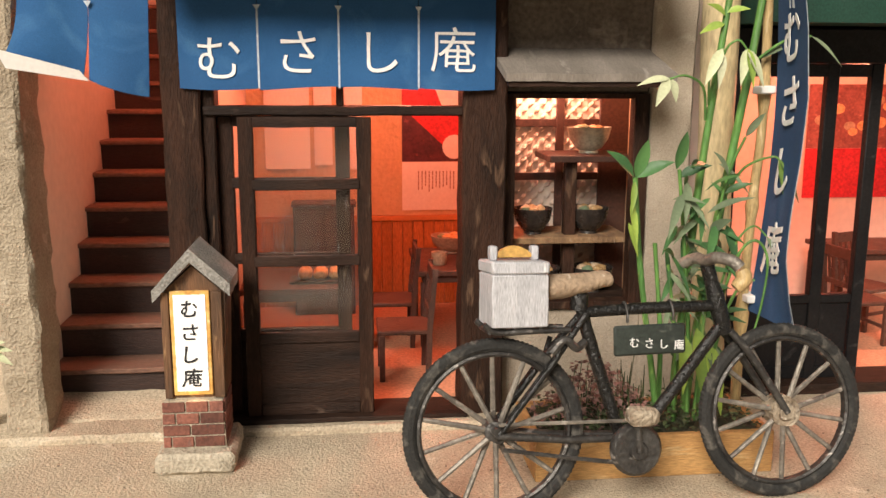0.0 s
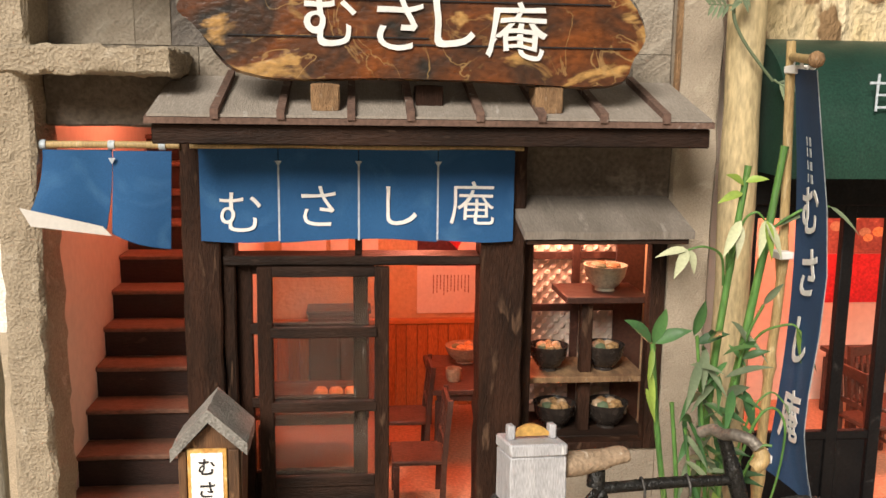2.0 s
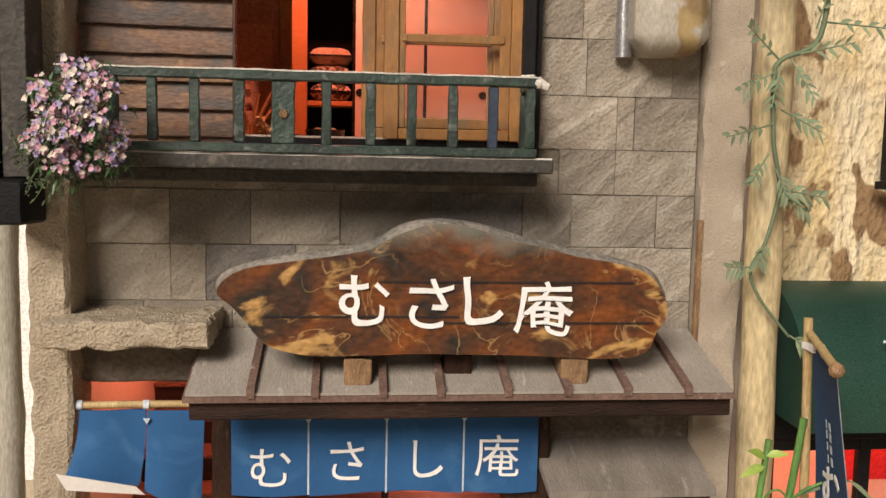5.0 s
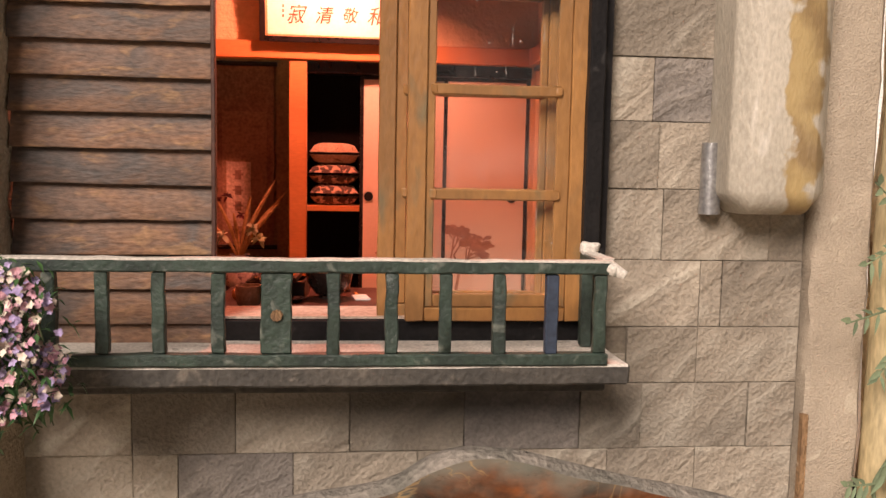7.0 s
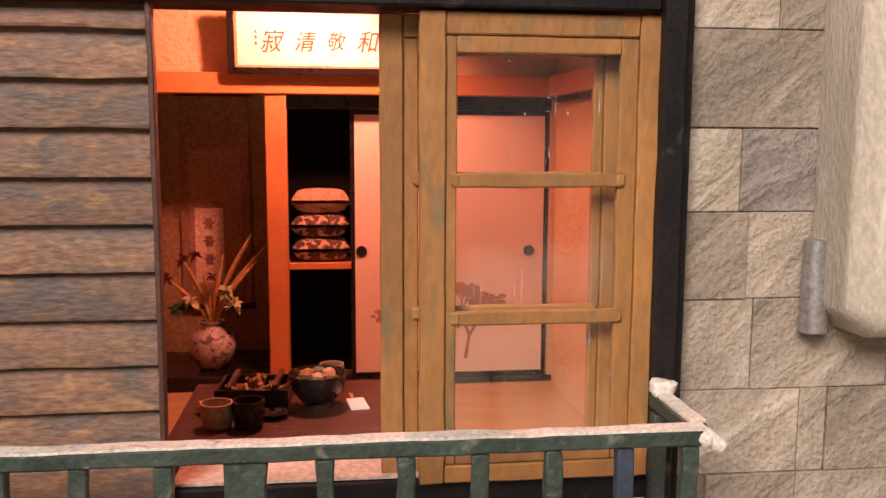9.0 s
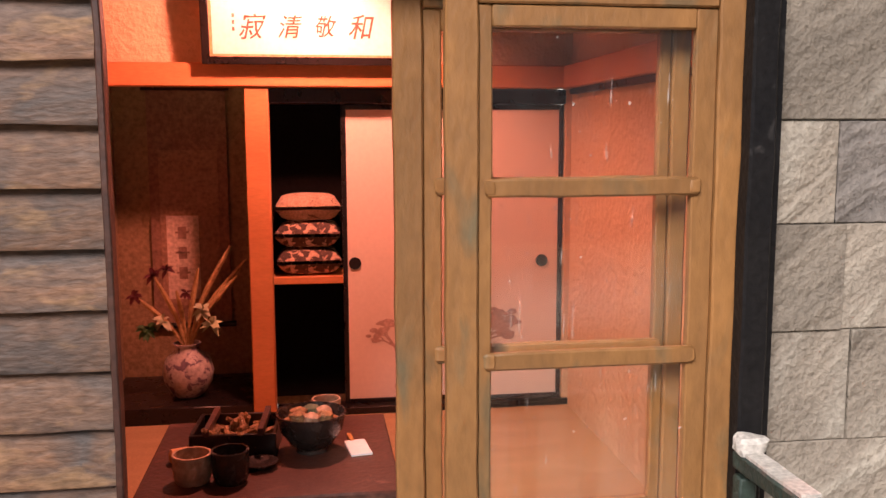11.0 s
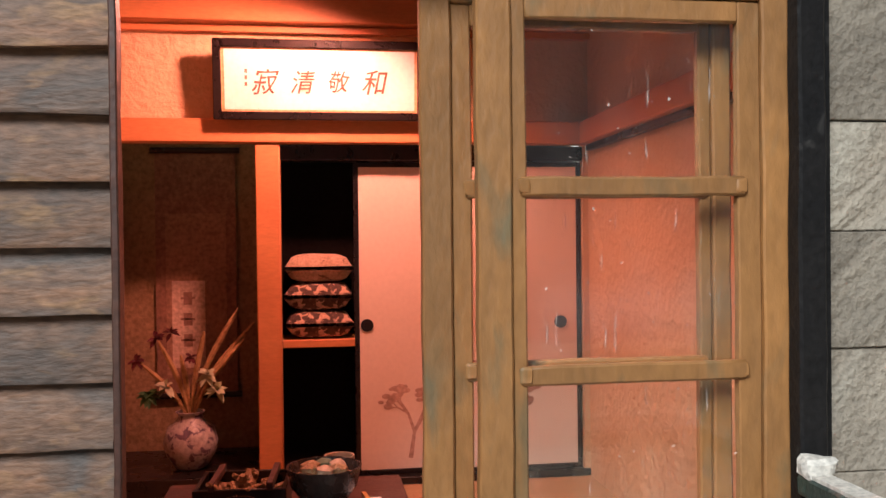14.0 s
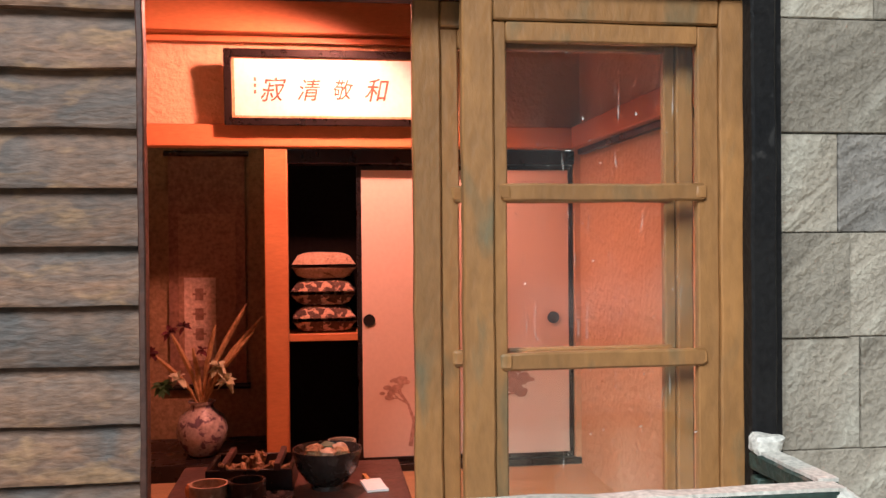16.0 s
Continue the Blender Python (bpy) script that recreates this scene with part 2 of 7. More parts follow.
LEAF_PALE = mat("pale_leaf", (0.56, 0.57, 0.38), (0.46, 0.50, 0.29), None, 0.6, 2, 50, 0.25, 0.004, rnd=0.15, grain=0.1)
LEAF_LIME = mat("lime_leaf", (0.32, 0.42, 0.07), (0.18, 0.28, 0.06), None, 0.5, 3, 50, 0.25, 0.004, rnd=0.15, grain=0.1)
LEAF_DUSTY = mat("dusty_green_leaf", (0.19, 0.235, 0.135), (0.12, 0.165, 0.095), None, 0.7, 3, 50, 0.3, 0.004, rnd=0.25, grain=0.1)
PLANTER = mat("pine_planter_board", (0.47, 0.27, 0.10), (0.38, 0.20, 0.07), (0.50, 0.34, 0.16), 0.7, 2, 40, 0.4, 0.01, stretch=(0.6, 2, 4))
SOIL = mat("dark_soil", (0.05, 0.045, 0.025), (0.035, 0.04, 0.02), (0.12, 0.10, 0.07), 0.95, 8, 60, 1.0, 0.03)
MOSS = mat("ground_cover", (0.06, 0.085, 0.03), (0.04, 0.05, 0.025), (0.10, 0.13, 0.05), 0.8, 6, 40, 0.2, 0.004)
DRYFLOWER = mat("dried_pink_flower", (0.30, 0.17, 0.15), (0.17, 0.10, 0.08), (0.42, 0.32, 0.28), 0.9, 6, 40, 0.3, 0.006)
PETAL_PINK = mat("pink_petal", (0.60, 0.34, 0.38), (0.46, 0.24, 0.32), (0.70, 0.52, 0.52), 0.7, 9, 60, 0.1, 0.004)
PETAL_WHITE = mat("cream_petal", (0.68, 0.60, 0.50), (0.60, 0.50, 0.44), rough=0.7, scale=9, bump=0.1)
PETAL_MAUVE = mat("mauve_petal", (0.42, 0.34, 0.52), (0.28, 0.22, 0.40), (0.55, 0.47, 0.58), 0.7, 9, 60, 0.1, 0.004)
BIKEBLACK = mat("black_bicycle_enamel", (0.007, 0.007, 0.007), (0.012, 0.012, 0.011), (0.07, 0.064, 0.055), 0.3, 17, 60, 0.7, 0.012, spots=0.6, soft=0.22)
TYRE = mat("dusty_rubber_tyre", (0.024, 0.023, 0.021), (0.015, 0.015, 0.014), (0.13, 0.118, 0.10), 0.8, 5, 60, 0.6, 0.012, spots=0.52, soft=0.25)
SPOKE = mat("tarnished_spoke", (0.30, 0.27, 0.225), (0.12, 0.105, 0.09), (0.46, 0.42, 0.36), 0.5, 6, 40, 0.5, 0.015, metal=0.4)
HUBMUD = mat("caked_hub", (0.42, 0.35, 0.26), (0.20, 0.15, 0.10), (0.62, 0.56, 0.48), 0.8, 9, 40, 0.9, 0.03)
GUNMETAL = mat("tarnished_metal", (0.10, 0.095, 0.088), (0.045, 0.042, 0.04), (0.34, 0.31, 0.28), 0.45, 6, 40, 0.5, 0.015, metal=0.6)
LEATHER = mat("pale_worn_saddle", (0.42, 0.31, 0.21), (0.28, 0.20, 0.13), (0.54, 0.45, 0.35), 0.75, 5, 40, 0.6, 0.02)
GALV = mat("galvanised_sheet", (0.52, 0.52, 0.54), (0.42, 0.42, 0.44), (0.66, 0.66, 0.66), 0.55, 3, 40, 0.4, 0.01, metal=0.15, stretch=(4, 4, 0.5))
YELLOWWOOD = mat("yellow_wood_handle", (0.56, 0.34, 0.10), (0.47, 0.27, 0.07), rough=0.6, scale=5)
PLATE = mat("dark_green_signboard", (0.028, 0.036, 0.030), (0.018, 0.024, 0.02), (0.06, 0.065, 0.055), 0.6, 5)
SLATEROOF = mat("grey_sanded_roof", (0.33, 0.315, 0.285), (0.23, 0.22, 0.20), (0.42, 0.40, 0.36), 0.95, 4, 60, 1.0, 0.02)
LANTERNWOOD = mat("brown_lantern_wood", (0.17, 0.085, 0.04), (0.06, 0.034, 0.02), (0.28, 0.165, 0.08), 0.6, 3, 9, 0.5, 0.015, stretch=(3, 3, 0.7), fibre=(9, 9, 0.8))
LANTERNPAPER = mat("lit_lantern_paper", (0.86, 0.83, 0.78), (0.84, 0.80, 0.74), rough=0.9, bump=0, glow=0.42)
AMBER = mat("amber_paper_edge", (0.70, 0.44, 0.14), (0.52, 0.26, 0.06), (0.80, 0.62, 0.32), 0.8, 6, bump=0.1, glow=0.15)
BRICK = mat("red_brown_brick", (0.22, 0.085, 0.058), (0.14, 0.06, 0.045), (0.10, 0.075, 0.065), 0.9, 5, 50, 0.7, 0.015, rnd=0.35)
CONCRETE = mat("pale_concrete", (0.50, 0.44, 0.34), (0.38, 0.33, 0.25), (0.56, 0.51, 0.42), 0.95, 4, 50, 0.9, 0.02)
DARKSLAB = mat("dark_grey_slab", (0.075, 0.068, 0.058), (0.042, 0.04, 0.036), (0.13, 0.115, 0.095), 0.8, 3, 30, 0.7, 0.02)
# inside
CREAM = mat("cream_wall", (0.74, 0.62, 0.52), (0.70, 0.57, 0.47), rough=0.9, scale=0.7, fine=14, bump=0.12, grain=0.05)
STIPPLE = mat("stippled_ochre_wall", (0.62, 0.45, 0.27), (0.57, 0.40, 0.23), rough=0.95, scale=2, fine=22, bump=0.7, dist=0.028, grain=0.08)
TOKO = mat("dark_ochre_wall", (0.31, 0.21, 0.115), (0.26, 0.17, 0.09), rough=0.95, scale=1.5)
WAINSCOT = mat("orange_pine_plank", (0.50, 0.20, 0.065), (0.42, 0.16, 0.05), (0.54, 0.26, 0.10), 0.5, 2, 30, 0.3, 0.01, rnd=0.12, stretch=(3, 3, 0.6))
FLOORWOOD = mat("terracotta_floor", (0.52, 0.27, 0.16), (0.44, 0.22, 0.13), rough=0.7, scale=1.5)
TREAD = mat("dark_stair_wood", (0.040, 0.020, 0.015), (0.026, 0.014, 0.011), (0.09, 0.05, 0.038), 0.6, 2, 40, 0.4, 0.012, stretch=(0.7, 3, 3), spots=0.66)
TREADTOP = mat("worn_stair_tread", (0.20, 0.105, 0.07), (0.15, 0.08, 0.055), rough=0.8, scale=2, stretch=(0.6, 3, 1))
REDWOOD = mat("red_brown_furniture", (0.080, 0.034, 0.022), (0.055, 0.024, 0.017), (0.14, 0.065, 0.045), 0.5, 3, 40, 0.3, 0.01)
ORANGEWOOD = mat("orange_cedar", (0.56, 0.24, 0.085), (0.50, 0.20, 0.07), rough=0.5, scale=1.5, stretch=(0.6, 2, 2), bump=0.05, grain=0.08)
TATAMI = mat("tatami_mat", (0.44, 0.30, 0.15), (0.37, 0.25, 0.12), rough=0.9, scale=2, fine=60, stretch=(1, 4, 1))
FUSUMA = mat("fusuma_paper", (0.74, 0.64, 0.54), (0.70, 0.60, 0.50), rough=0.9, scale=0.8, bump=0.05, grain=0.03)
# near-black without sheen, so the closet's deep shade is in the colour
CLOSET = mat("closet_shade_black", (0.006, 0.005, 0.005), (0.008, 0.007, 0.006), rough=0.95, bump=0, spec=0.05)
FAINT = mat("faint_brown_ink", (0.50, 0.36, 0.29), (0.40, 0.27, 0.21), rough=0.9, scale=6, bump=0)
CRUMB = mat("sandy_crumb", (0.24, 0.19, 0.13), (0.14, 0.11, 0.08), rough=0.95, scale=9)
LACQUER = mat("black_lacquer", (0.010, 0.008, 0.008), (0.014, 0.010, 0.009), rough=0.3, scale=4, bump=0.1)
BRANCH = mat("painted_tree_ink", (0.33, 0.20, 0.15), (0.24, 0.14, 0.10), rough=0.9, scale=6, bump=0)
PINEINK = mat("painted_pine_ink", (0.40, 0.24, 0.18), (0.30, 0.17, 0.125), rough=0.9, scale=6, bump=0)
BRUSHINK = mat("brown_brush_ink", (0.20, 0.115, 0.08), (0.13, 0.07, 0.05), rough=0.9, scale=6, bump=0)
CLAY = mat("clay_cup", (0.46, 0.34, 0.22), (0.36, 0.25, 0.16), (0.55, 0.44, 0.32), 0.5, 8, 40, 0.3, 0.008)
PORCELAIN = mat("pale_celadon_bowl", (0.50, 0.48, 0.36), (0.42, 0.41, 0.31), (0.58, 0.55, 0.45), 0.35, 6, 40, 0.2, 0.006)
DARKBOWL = mat("black_glazed_bowl", (0.022, 0.018, 0.016), (0.035, 0.028, 0.024), (0.07, 0.055, 0.045), 0.25, 8, 40, 0.3, 0.008)
FOOD = mat("noodle_topping", (0.45, 0.28, 0.12), (0.26, 0.15, 0.07), (0.55, 0.47, 0.30), 0.6, 18, 60, 0.8, 0.02)
BREAD = mat("pale_orange_food", (0.66, 0.34, 0.13), (0.70, 0.44, 0.22), rough=0.6, scale=8)
CUSHION = mat("figured_cushion_cloth", (0.10, 0.06, 0.045), (0.05, 0.032, 0.028), (0.46, 0.32, 0.22), 0.9, 9, 60, 0.4, 0.01, spots=0.52, soft=0.04)
CUSHION_PALE = mat("pale_cushion_cloth", (0.46, 0.33, 0.23), (0.36, 0.25, 0.17), (0.16, 0.10, 0.07), 0.9, 8, 60, 0.4, 0.01, spots=0.62, soft=0.05)
VASE = mat("painted_vase_glaze", (0.50, 0.46, 0.42), (0.38, 0.33, 0.32), (0.14, 0.10, 0.14), 0.3, 7, 40, 0.1, 0.004, spots=0.55, soft=0.04)
STRAW = mat("dried_stem", (0.48, 0.32, 0.13), (0.36, 0.22, 0.09), rough=0.8, scale=6)
WINE = mat("dark_red_flower", (0.12, 0.02, 0.025), (0.08, 0.015, 0.02), rough=0.8, scale=6)
SCROLL = mat("scroll_mount", (0.26, 0.15, 0.10), (0.22, 0.12, 0.08), rough=0.9, scale=3)
RED = mat("red_print", (0.62, 0.035, 0.045), (0.50, 0.02, 0.03), rough=0.5, scale=2, bump=0)
PRINT_DARK = mat("dark_photo_print", (0.12, 0.03, 0.04), (0.06, 0.02, 0.03), (0.22, 0.06, 0.06), 0.4, 4, bump=0)
LATTICE = mat("pressed_paper_panel", (0.78, 0.66, 0.56), (0.72, 0.60, 0.50), rough=0.8, scale=3, bump=0.1, grain=0.05)
# neighbour
PEEL = mat("peeling_yellow_plaster", (0.66, 0.51, 0.27), (0.76, 0.67, 0.49), (0.27, 0.17, 0.085), 0.95, 1.1, 15, 0.9, 0.06, spots=0.55, soft=0.04, warp=1.0, grain=0.16, relief=2.6, stretch=(1.3, 1, 0.8))
AWNING = mat("dark_green_awning", (0.014, 0.050, 0.034), (0.010, 0.036, 0.025), (0.03, 0.075, 0.055), 0.45, 1.5, 60, 0.2, 0.006, spots=0.62, soft=0.2)
DUCT = mat("grey_brushed_duct", (0.47, 0.43, 0.355), (0.37, 0.34, 0.28), (0.60, 0.57, 0.51), 0.45, 1.6, 26, 0.5, 0.012, stretch=(1.8, 1.8, 0.7), fibre=(2, 2, 1), grain=0.16, spots=0.57, soft=0.2)
TIN = mat("dull_tin", (0.40, 0.40, 0.40), (0.30, 0.30, 0.30), (0.55, 0.55, 0.54), 0.35, 5, 40, 0.3, 0.01, metal=0.7)
BACK = mat("gallery_wall", (0.80, 0.78, 0.74), (0.76, 0.74, 0.70), rough=0.9, scale=0.6, bump=0.05)
GLASS = glass("dusty_glass")


def rust_band(m, middle, half):
    """Yellow rust running down in an uneven band round x = middle."""
    nt = m.node_tree
    N, L = nt.nodes, nt.links
    p = N["Principled BSDF"]
    old = p.inputs["Base Color"].links[0].from_socket
    tc = N.new("ShaderNodeTexCoord")
    xyz = N.new("ShaderNodeSeparateXYZ"); L.new(tc.outputs["Object"], xyz.inputs[0])
    wob = N.new("ShaderNodeTexNoise"); wob.inputs["Scale"].default_value, wob.inputs["Detail"].default_value = 4.5, 8
    L.new(tc.outputs["Object"], wob.inputs["Vector"])
    off = N.new("ShaderNodeMath"); off.operation = "MULTIPLY_ADD"; off.inputs[1].default_value, off.inputs[2].default_value = 0.42, -0.21 - middle
    L.new(wob.outputs["Fac"], off.inputs[0])
    dx = N.new("ShaderNodeMath"); dx.operation = "ADD"; L.new(xyz.outputs["X"], dx.inputs[0]); L.new(off.outputs[0], dx.inputs[1])
    ab = N.new("ShaderNodeMath"); ab.operation = "ABSOLUTE"; L.new(dx.outputs[0], ab.inputs[0])
    mr = N.new("ShaderNodeMapRange"); mr.inputs["From Min"].default_value, mr.inputs["From Max"].default_value = half, half * 0.72
    mr.inputs["To Max"].default_value = 0.82
    L.new(ab.outputs[0], mr.inputs["Value"])
    tone = N.new("ShaderNodeValToRGB")
    tone.color_ramp.elements[0].position, tone.color_ramp.elements[1].position = 0.4, 0.62
    tone.color_ramp.elements[0].color, tone.color_ramp.elements[1].color = (0.20, 0.115, 0.025, 1), (0.38, 0.265, 0.095, 1)
    L.new(wob.outputs["Fac"], tone.inputs["Fac"])
    mx = N.new("ShaderNodeMix"); mx.data_type = "RGBA"
    L.new(mr.outputs[0], mx.inputs["Factor"]); L.new(old, mx.inputs["A"]); L.new(tone.outputs[0], mx.inputs["B"])
    L.new(mx.outputs["Result"], p.inputs["Base Color"])


rust_band(DUCT, 1.97, 0.10)


def veins(m, colour, scale, width, amount):
    """Thin wandering veins of another colour, broken up by a broad noise."""
    nt = m.node_tree
    N, L = nt.nodes, nt.links
    p = N["Principled BSDF"]
    old = p.inputs["Base Color"].links[0].from_socket
    tc = N.new("ShaderNodeTexCoord")
    line = N.new("ShaderNodeTexNoise")
    line.inputs["Scale"].default_value, line.inputs["Detail"].default_value, line.inputs["Distortion"].default_value = scale, 4, 1.6
    gaps = N.new("ShaderNodeTexNoise")
    gaps.inputs["Scale"].default_value, gaps.inputs["Detail"].default_value = scale * 0.8, 3
    for n in (line, gaps):
        L.new(tc.outputs["Object"], n.inputs["Vector"])
    off = N.new("ShaderNodeMath"); off.operation = "SUBTRACT"; off.inputs[1].default_value = 0.5
    L.new(line.outputs["Fac"], off.inputs[0])
    ab = N.new("ShaderNodeMath"); ab.operation = "ABSOLUTE"; L.new(off.outputs[0], ab.inputs[0])
    mr = N.new("ShaderNodeMapRange"); mr.inputs["From Min"].default_value, mr.inputs["From Max"].default_value = width, width * 0.3
    mr.inputs["To Max"].default_value = amount
    L.new(ab.outputs[0], mr.inputs["Value"])
    gr = N.new("ShaderNodeMapRange"); gr.inputs["From Min"].default_value, gr.inputs["From Max"].default_value = 0.45, 0.58
    L.new(gaps.outputs["Fac"], gr.inputs["Value"])
    mul = N.new("ShaderNodeMath"); mul.operation = "MULTIPLY"; L.new(mr.outputs[0], mul.inputs[0]); L.new(gr.outputs[0], mul.inputs[1])
    mx = N.new("ShaderNodeMix"); mx.data_type = "RGBA"
    L.new(mul.outputs[0], mx.inputs["Factor"]); L.new(old, mx.inputs["A"]); mx.inputs["B"].default_value = (*colour, 1)
    L.new(mx.outputs["Result"], p.inputs["Base Color"])


def dusty_top(m, colour, z0, z1):
    """Grey-green dust that has settled along the upper edge, with a ragged limit."""
    nt = m.node_tree
    N, L = nt.nodes, nt.links
    p = N["Principled BSDF"]
    old = p.inputs["Base Color"].links[0].from_socket
    tc = N.new("ShaderNodeTexCoord")
    xyz = N.new("ShaderNodeSeparateXYZ"); L.new(tc.outputs["Object"], xyz.inputs[0])
    rag = N.new("ShaderNodeTexNoise"); rag.inputs["Scale"].default_value, rag.inputs["Detail"].default_value = 5.0, 6
    L.new(tc.outputs["Object"], rag.inputs["Vector"])
    z = N.new("ShaderNodeMath"); z.operation = "MULTIPLY_ADD"; z.inputs[1].default_value = 0.35
    L.new(rag.outputs["Fac"], z.inputs[0]); L.new(xyz.outputs["Z"], z.inputs[2])
    mr = N.new("ShaderNodeMapRange"); mr.inputs["From Min"].default_value, mr.inputs["From Max"].default_value = z0 + 0.175, z1 + 0.175
    mr.inputs["To Max"].default_value = 0.75
    L.new(z.outputs[0], mr.inputs["Value"])
    mx = N.new("ShaderNodeMix"); mx.data_type = "RGBA"
    L.new(mr.outputs[0], mx.inputs["Factor"]); L.new(old, mx.inputs["A"]); mx.inputs["B"].default_value = (*colour, 1)
    L.new(mx.outputs["Result"], p.inputs["Base Color"])


dusty_top(SIGNWOOD, (0.16, 0.165, 0.135), 4.22, 4.38)
veins(SIGNWOOD, (0.42, 0.27, 0.11), 2.2, 0.015, 0.5)

# ---- mesh helpers ----


def thing(name, x=0.0, y=0.0, z=Z0, rz=0.0, label="", category="", group="", kind=""):
    ob = new(name)
    ob.empty_display_size = 0.02
    ob.matrix_basis = pose(S * x, S * y, S * (z - Z0), 0, 0, rz) @ Matrix.Scale(S, 4)
    return tagged(ob, label, category, group, kind)


def spot(x, y, z, rz=0.0, rx=0.0, ry=0.0):
    return pose(S * x, S * y, S * (z - Z0), rx, ry, rz)


def to_mesh(name, bm, material, smooth=0.0):
    me = bpy.data.meshes.new(name)
    bmesh.ops.recalc_face_normals(bm, faces=bm.faces[:])
    bm.to_mesh(me)
    bm.free()
    for m in (material if isinstance(material, (list, tuple)) else [material]):
        me.materials.append(m)
    if smooth:
        me.shade_smooth()
        me.set_sharp_from_angle(angle=radians(smooth))
    return me


def part(name, bm, material, parent, label="", smooth=40.0):
    me = bm if isinstance(bm, bpy.types.Mesh) else to_mesh(name, bm, material, smooth)
    ob = new(name, me)
    ob.parent = parent
    return tagged(ob, label)


def solid(name, bm, material, label, category, kind="structure", smooth=40.0):
    """A piece of the setting, or a one-mesh thing, drawn in plan numbers."""
    ob = new(name, to_mesh(name, bm, material, smooth))
    ob.matrix_basis = pose(0, 0, -S * Z0) @ Matrix.Scale(S, 4)
    return tagged(ob, label, category, "", kind)


def B():
    return bmesh.new()


def box(bm, x0, x1, y0, y1, z0, z1, bev=0.0, mi=0):
    m = Matrix.LocRotScale(((x0 + x1) / 2, (y0 + y1) / 2, (z0 + z1) / 2), None, (abs(x1 - x0), abs(y1 - y0), abs(z1 - z0)))
    geo = bmesh.ops.create_cube(bm, size=1, matrix=m)
    faces = {f for v in geo["verts"] for f in v.link_faces}
    for f in faces:
        f.material_index = mi
    if bev:
        edges = {e for f in faces for e in f.edges}
        out = bmesh.ops.bevel(bm, geom=list(edges), offset=bev, segments=1, affect="EDGES", profile=0.5)
        for f in out["faces"]:
            f.material_index = mi
    return bm


def tube(bm, pts, r, n=10, caps=True):
    """A round bar along pts; r one radius or one per point."""
    pts = [Vector(p) for p in pts]
    rs = r if isinstance(r, (list, tuple)) else [r] * len(pts)
    rings, side = [], None
    for i, p in enumerate(pts):
        d = (pts[min(i + 1, len(pts) - 1)] - pts[max(i - 1, 0)]).normalized()
        if side is None:
            side = d.orthogonal().normalized()
        side = (side - d * side.dot(d)).normalized()
        up = d.cross(side)
        rings.append([bm.verts.new(p + rs[i] * (math.cos(2 * math.pi * k / n) * side + math.sin(2 * math.pi * k / n) * up)) for k in range(n)])
    for a, b in zip(rings, rings[1:]):
        for k in range(n):
            bm.faces.new((a[k], a[(k + 1) % n], b[(k + 1) % n], b[k]))
    if caps:
        bm.faces.new(rings[0][::-1])
        bm.faces.new(rings[-1])
    return bm


def lathe(bm, profile, n=20, at=(0, 0, 0)):
    """Turns (radius, height) pairs round the upright through at."""
    rings = []
    for r, z in profile:
        rings.append([bm.verts.new((at[0] + r * math.cos(2 * math.pi * k / n), at[1] + r * math.sin(2 * math.pi * k / n), at[2] + z)) for k in range(n)])
    for a, b in zip(rings, rings[1:]):
        for k in range(n):
            bm.faces.new((a[k], a[(k + 1) % n], b[(k + 1) % n], b[k]))
    bm.faces.new(rings[0][::-1])
    bm.faces.new(rings[-1])
    return bm


def prism(bm, outline, y0, y1, bev=0.0):
    """An outline in x and z, given depth along y."""
    a = [bm.verts.new((x, y0, z)) for x, z in outline]
    b = [bm.verts.new((x, y1, z)) for x, z in outline]
    f1, f2 = bm.faces.new(a), bm.faces.new(b[::-1])
    n = len(a)
    for i in range(n):
        bm.faces.new((a[i], b[i], b[(i + 1) % n], a[(i + 1) % n]))
    if bev:
        bmesh.ops.bevel(bm, geom=list(f1.edges), offset=bev, segments=2, affect="EDGES", profile=0.6)
    return bm


def prism_x(bm, outline, x0, x1):
    """An outline in y and z, given length along x."""
    a = [bm.verts.new((x0, y, z)) for y, z in outline]
    b = [bm.verts.new((x1, y, z)) for y, z in outline]
    bm.faces.new(a)
    bm.faces.new(b[::-1])
    n = len(a)
    for i in range(n):
        bm.faces.new((a[i], b[i], b[(i + 1) % n], a[(i + 1) % n]))
    return bm


def curve(pts, step=6):
    """Smooth points through pts, closed."""
    out, n = [], len(pts)
    for i in range(n):
        p0, p1, p2, p3 = (Vector(pts[(i + k) % n]) for k in (-1, 0, 1, 2))
        for s in range(step):
            t = s / step
            out.append(tuple(0.5 * (2 * p1 + (p2 - p0) * t + (2 * p0 - 5 * p1 + 4 * p2 - p3) * t * t + (3 * p1 - p0 - 3 * p2 + p3) * t ** 3)))
    return out


def spline(pts, step=5):
    """Smooth open line through pts."""
    out, n = [], len(pts)
    for i in range(n - 1):
        p0, p1, p2, p3 = (Vector(pts[min(max(i + k, 0), n - 1)]) for k in (-1, 0, 1, 2))
        for s in range(step):
            t = s / step
            out.append(0.5 * (2 * p1 + (p2 - p0) * t + (2 * p0 - 5 * p1 + 4 * p2 - p3) * t * t + (3 * p1 - p0 - 3 * p2 + p3) * t ** 3))
    out.append(Vector(pts[-1]))
    return out


